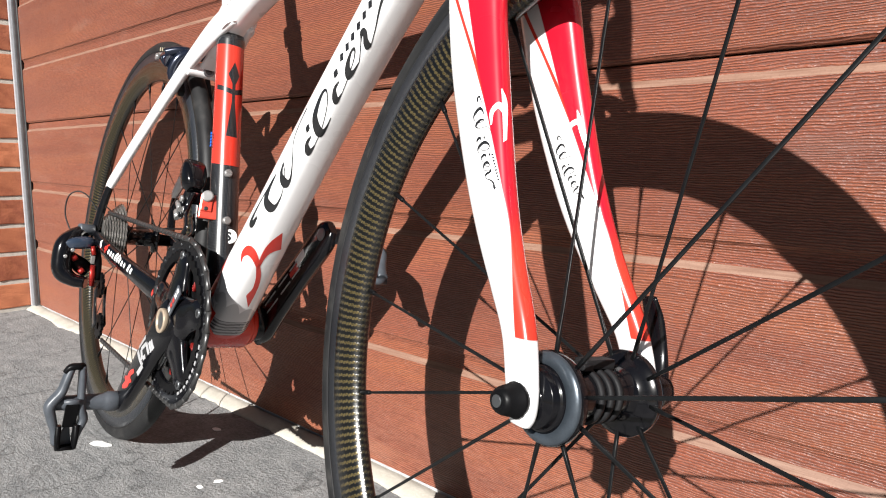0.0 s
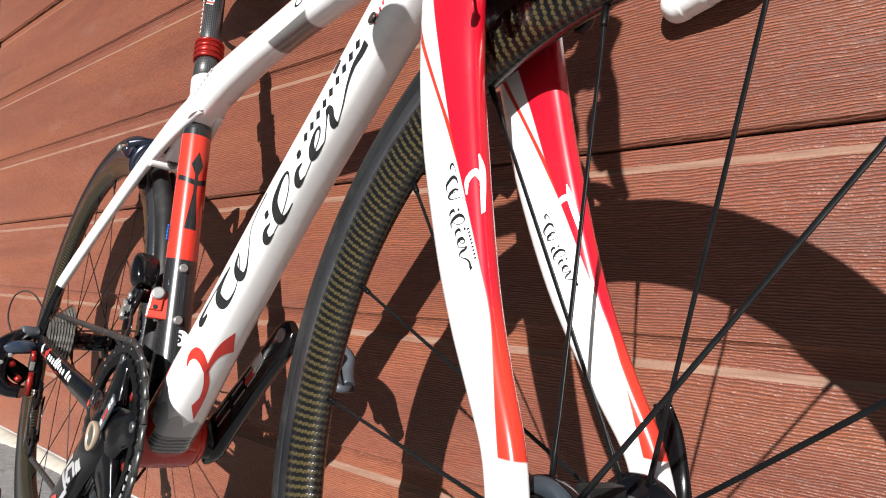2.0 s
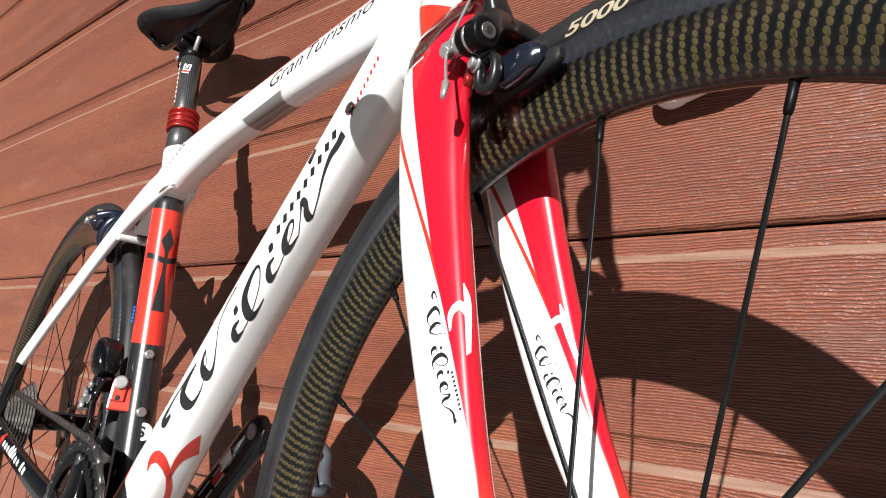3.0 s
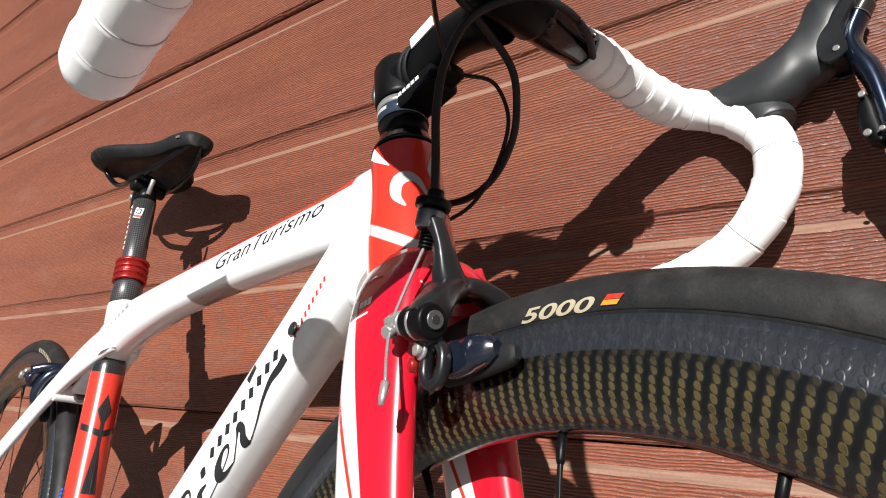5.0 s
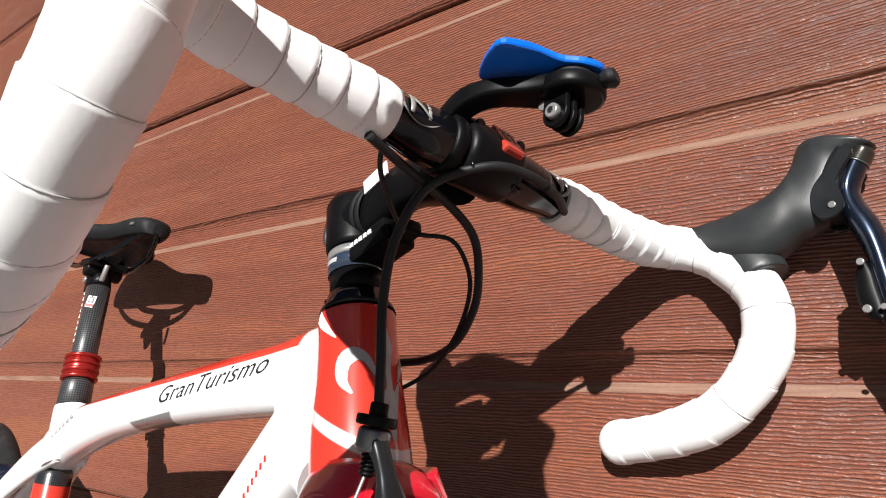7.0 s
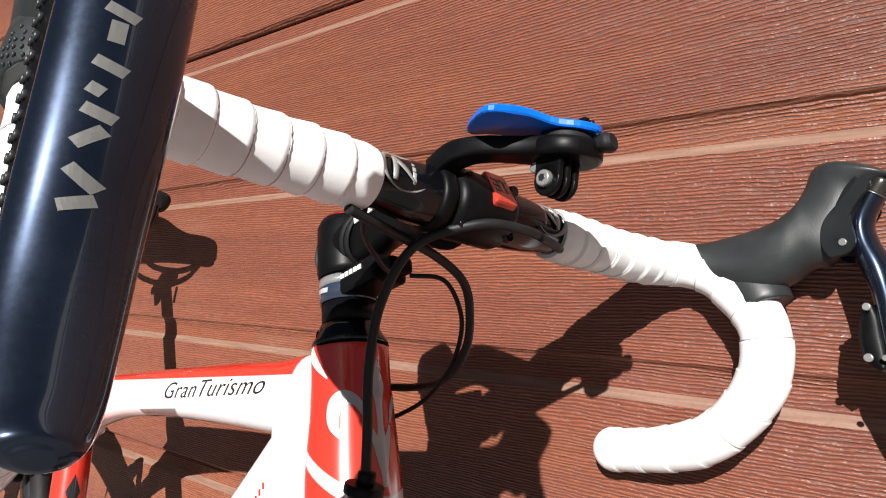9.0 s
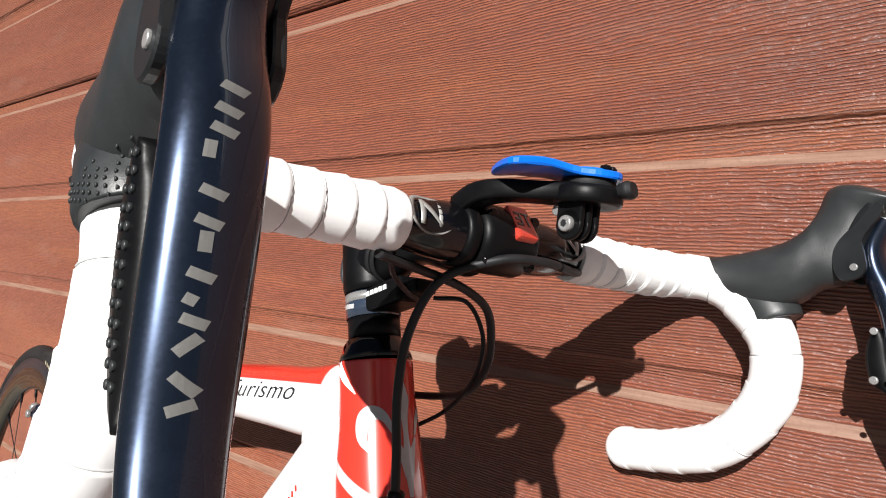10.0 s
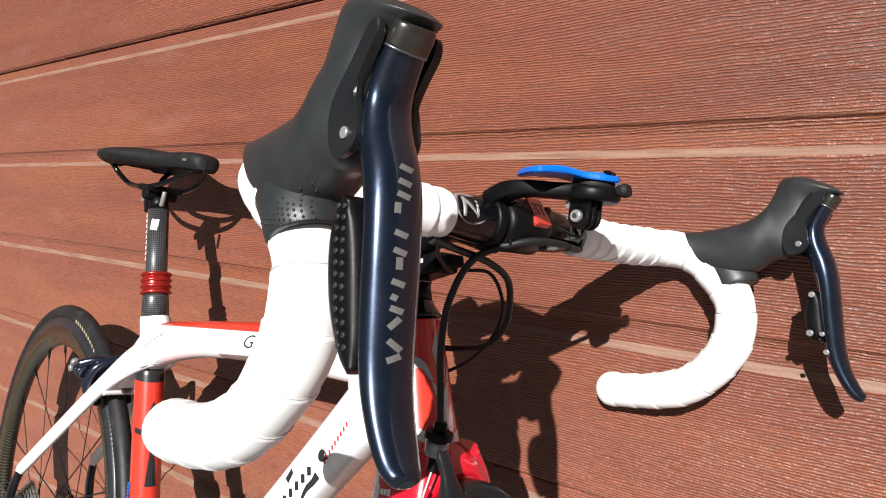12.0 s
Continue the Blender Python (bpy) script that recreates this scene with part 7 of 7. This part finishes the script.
    loft(bm, [(*T(0.002, -0.015, 0.052), 0.005, 0.007), (*T(0.004, 0.0, 0.054), 0.004, 0.008), (*T(0.002, 0.014, 0.052), 0.005, 0.007)], (0, 0, 1), 12, power=2.8)
    loft(bm, [(*T(0, -0.030, -0.002), 0.010, 0.010), (*T(0, 0.018, -0.002), 0.010, 0.010)], (0, 0, 1), 16)
    ped = part("pedal", bm, pedal_grey, bike, "grey clipless pedal near the door")
    part("pedal_plate", loft(B(), rows_of((*T(0.012, -0.005, 0.010), 0.010, 0.002), (*T(0.014, -0.006, -0.006), 0.012, 0.003), (*T(0.011, -0.006, -0.026), 0.011, 0.0025), (*T(0.010, -0.004, -0.050), 0.009, 0.002)), (0, 1, 0), 10, power=3), black_plastic, ped, "black pedal plate")
    # front derailleur with red clamp
    bm = B()
    face = Matrix.Translation((0.3840, -0.0165, 0.4125)) @ Matrix.Rotation(radians(-24), 4, "Z") @ Matrix.Rotation(radians(-15), 4, "Y")
    box(bm, (0, 0, 0), (0.008, 0.033, 0.033), bevel=0.0020)
    box(bm, (0.0035, -0.008, 0.0040), (0.006, 0.014, 0.0230), bevel=0.0015)
    bm.transform(face)
    fc = part("derailleur_clamp", bm, red_clamp_paint, bike, "red alloy derailleur mounting plate")
    for y, z, r, h, m in ((-0.0080, 0.0120, 0.0075, 0.0100, steel), (-0.0080, -0.0040, 0.0028, 0.0072, ink), (0.0110, 0.0070, 0.0022, 0.0055, ink), (0.0110, -0.0080, 0.0022, 0.0055, ink)):
        bm = soft_disc(B(), (0.0, y, z), (1, 0, 0), r, h, 16)
        bm.transform(face)
        part("clamp_bolt", bm, m, fc)
    bm = B()
    loft(bm, rows_of((0.3370, -0.0330, 0.4640, 0.0100, 0.0060), (0.3430, -0.0345, 0.4600, 0.0140, 0.0120), (0.3530, -0.0360, 0.4500, 0.0150, 0.0150), (0.3620, -0.0370, 0.4380, 0.0130, 0.0130), (0.3660, -0.0370, 0.4310, 0.0080, 0.0080)), n=18, power=3.6)
    box(bm, (0.352, -0.032, 0.4240), (0.024, 0.016, 0.018), (0, 18, 0), 0.004)
    loft(bm, rows_of((0.344, -0.036, 0.430, 0.004, 0.006), (0.340, -0.040, 0.412, 0.004, 0.005), (0.350, -0.044, 0.395, 0.003, 0.006)), n=10)
    loft(bm, rows_of((0.362, -0.036, 0.428, 0.004, 0.005), (0.360, -0.040, 0.410, 0.004, 0.004), (0.366, -0.044, 0.398, 0.003, 0.006)), n=10)
    fd = part("front_derailleur", bm, black_gloss, bike, "black electronic front derailleur")
    for x, z in ((0.340, 0.418), (0.352, 0.404), (0.345, 0.396)):
        part("cage_bolt", soft_disc(B(), (x, -0.040, z), (0, -1, 0), 0.0045, 0.004, 12), steel, fd)
    for a, b in (((0.332, -0.044, 0.412), (0.352, -0.047, 0.404)), ((0.336, -0.046, 0.401), (0.346, -0.047, 0.392))):
        part("steel_link", loft(B(), [(*a, 0.0030, 0.0040), (*b, 0.0030, 0.0036)], n=10, power=2.6), steel, fd, "bright steel link")
    bm = B()
    loft(bm, rows_of((0.372, -0.046, 0.402, 0.0012, 0.006), (0.388, -0.049, 0.382, 0.0012, 0.007), (0.374, -0.050, 0.368, 0.0012, 0.006), (0.340, -0.050, 0.372, 0.0012, 0.005)), n=10)
    loft(bm, rows_of((0.366, -0.034, 0.398, 0.0012, 0.006), (0.382, -0.036, 0.378, 0.0012, 0.007), (0.364, -0.036, 0.366, 0.0012, 0.006), (0.340, -0.036, 0.370, 0.0012, 0.005)), n=10)
    part("derailleur_cage", bm, black_gloss, fd, "black chain cage")
    # rear derailleur
    bm = B()
    loft(bm, rows_of((0.004, -0.0780, 0.3420, 0.010, 0.010), (0.010, -0.0920, 0.3330, 0.015, 0.013), (0.016, -0.1060, 0.3170, 0.017, 0.015), (0.020, -0.1100, 0.2900, 0.017, 0.014), (0.024, -0.1060, 0.2720, 0.017, 0.014), (0.030, -0.0920, 0.2620, 0.018, 0.0105), (0.038, -0.0740, 0.2600, 0.016, 0.0090)), side=(1, 0, 0), n=24, power=2.5)
    rd = part("rear_derailleur", bm, black_gloss, bike, "glossy black electronic rear derailleur")
    part("derailleur_bolt", soft_disc(B(), (0.006, -0.066, 0.3440), (0.2, -1, 0), 0.0095, 0.024, 18), pedal_grey, rd, "grey mounting bolt")
    part("derailleur_cover", loft(B(), rows_of((0.022, -0.1060, 0.3180, 0.011, 0.0080), (0.026, -0.0930, 0.3220, 0.012, 0.0100), (0.026, -0.0780, 0.3240, 0.012, 0.0100), (0.022, -0.0670, 0.3220, 0.009, 0.0070)), (1, 0, 0), 18, power=3), smoke, rd, "glossy dark motor cover")
    part("derailleur_link", loft(B(), rows_of((0.030, -0.0660, 0.3180, 0.009, 0.006), (0.034, -0.0620, 0.2950, 0.010, 0.0075), (0.038, -0.0620, 0.2650, 0.010, 0.0080)), (1, 0, 0), 14, power=3), black_plastic, rd, "black parallelogram link")
    part("derailleur_core", loft(B(), rows_of((0.010, -0.0980, 0.3000, 0.006, 0.008), (0.012, -0.0820, 0.2860, 0.007, 0.013), (0.014, -0.0680, 0.2760, 0.006, 0.012)), (1, 0, 0), 14), black_plastic, rd)
    for y0, z0, y1, z1, x, w in ((-0.0715, 0.3200, -0.0690, 0.3060, 0.040, 0.0030), (-0.0690, 0.2900, -0.0675, 0.2560, 0.044, 0.0036), (-0.0960, 0.3020, -0.0910, 0.2940, 0.026, 0.0042), (-0.0840, 0.2800, -0.0790, 0.2750, 0.030, 0.0042)):
        part("red_accent", loft(B(), [(x, y0, z0, 0.003, w), (x + 0.002, (y0 + y1) / 2, (z0 + z1) / 2, 0.0035, w * 1.15), (x + 0.003, y1, z1, 0.003, w)], (1, 0, 0), 10, power=3), red_anodised, rd, "red anodised accent")
    part("link_plate", box(B(), (0.044, -0.0700, 0.2985), (0.003, 0.006, 0.013), bevel=0.001), steel, rd, "bright steel link plate")
    for y, z, r in ((-0.1080, 0.3000, 0.0030), (-0.0990, 0.3110, 0.0032), (-0.1060, 0.2760, 0.0034)):
        part("derailleur_screw", soft_disc(B(), (0.036, y, z), (1, -0.2, 0), r, 0.0030, 10), steel, rd, "small bright screw")
    for y in (-0.047, -0.061):
        bm = B()
        loft(bm, rows_of((0.046, y, 0.255, 0.0012, 0.013), (0.056, y, 0.225, 0.0012, 0.010), (0.072, y, 0.195, 0.0012, 0.012)), n=10)
        part("cage_plate", bm, black_gloss, rd)
    for x, z in ((0.046, 0.258), (0.072, 0.196)):
        part("jockey_wheel", gear(B(), (x, z), 0.019, 11, -0.056, -0.052, 0.006), black_plastic, rd)
    bm = B()
    tube(bm, [(-0.004, -0.094, 0.330), (-0.030, -0.104, 0.362), (-0.050, -0.100, 0.392), (-0.046, -0.088, 0.404), (-0.030, -0.074, 0.398), (0.0, -0.060, 0.372)], 0.0012, 8, 8)
    part("derailleur_wire", bm, cable_black, rd)
    # chain: upper and lower runs, round the ring
    bm = B()
    cog = 0.040
    path = []
    for i in range(14):
        a = radians(96 - 13.2 * i)
        path.append((BBX + 0.0995 * math.cos(a), -0.053, BBZ + 0.1005 * math.sin(a)))
    path.insert(0, (0.0 + 0.004, -0.046, AXLE + cog))
    path.append((0.082, -0.053, 0.178))
    dense = []
    for a, b in zip(path, path[1:]):
        va, vb = Vector(a), Vector(b)
        nseg = max(1, int((vb - va).length / 0.0127))
        for i in range(nseg):
            dense.append(va + (vb - va) * i / nseg)
    for p, q in zip(dense, dense[1:]):
        loft(bm, [(*p, 0.0030, 0.0042), (*((p + q) / 2), 0.0024, 0.0030), (*q, 0.0030, 0.0042)], n=8)
    part("chain", bm, plain("chain_steel", (0.10, 0.10, 0.10), 0.35, metal=0.8), bike, "dark oily chain")
    # rear brake
    bm = B()
    loft(bm, rows_of((0.225, -0.034, 0.640, 0.006, 0.007), (0.222, -0.036, 0.655, 0.007, 0.008), (0.222, -0.026, 0.676, 0.0075, 0.009), (0.224, 0.0, 0.686, 0.008, 0.010), (0.222, 0.026, 0.676, 0.0075, 0.009), (0.222, 0.036, 0.655, 0.007, 0.008), (0.225, 0.034, 0.640, 0.006, 0.007)), side=(1, 0, 0), n=14)
    loft(bm, rows_of((0.222, -0.010, 0.684, 0.006, 0.008), (0.214, -0.030, 0.682, 0.006, 0.007), (0.206, -0.046, 0.672, 0.006, 0.008)), side=(1, 0, 0), n=12)
    soft_disc(bm, (0.196, -0.042, 0.664), (1, 0, 0), 0.010, 0.020, 18)
    rb = part("rear_brake", bm, plain("rear_caliper", (0.012, 0.016, 0.030), 0.2, metal=0.5, coat=0.7), bike, "dark metal rear brake caliper", Matrix.Translation((0.2120, 0, 0.6230)) @ Matrix.Rotation(radians(16), 4, "Y") @ Matrix.Translation((-0.222, 0, -0.676)))
    for s in (-1, 1):
        part("brake_pad", box(B(), (0.218, 0.0205 * s, 0.636), (0.040, 0.009, 0.011), (0, 40, 0), 0.003), black_rubber, rb)
    part("anchor_bolt", soft_disc(B(), (0.188, -0.045, 0.664), (-1, 0, 0), 0.0065, 0.008, 8), steel, rb)
    part("caliper_bolt", soft_disc(B(), (0.199, -0.052, 0.664), (0, -1, 0), 0.005, 0.005, 12), steel, rb)
    bm = B()
    tube(bm, [(BBX + 0.006, -0.012, 0.240), (BBX - 0.002, -0.020, 0.222), (BBX - 0.030, -0.028, 0.222), (BBX - 0.050, -0.032, 0.250)], 0.0016, 8, 8)
    part("bottom_wire", bm, cable_black, bike, "black wire loop under the bottom bracket")


build_drivetrain()
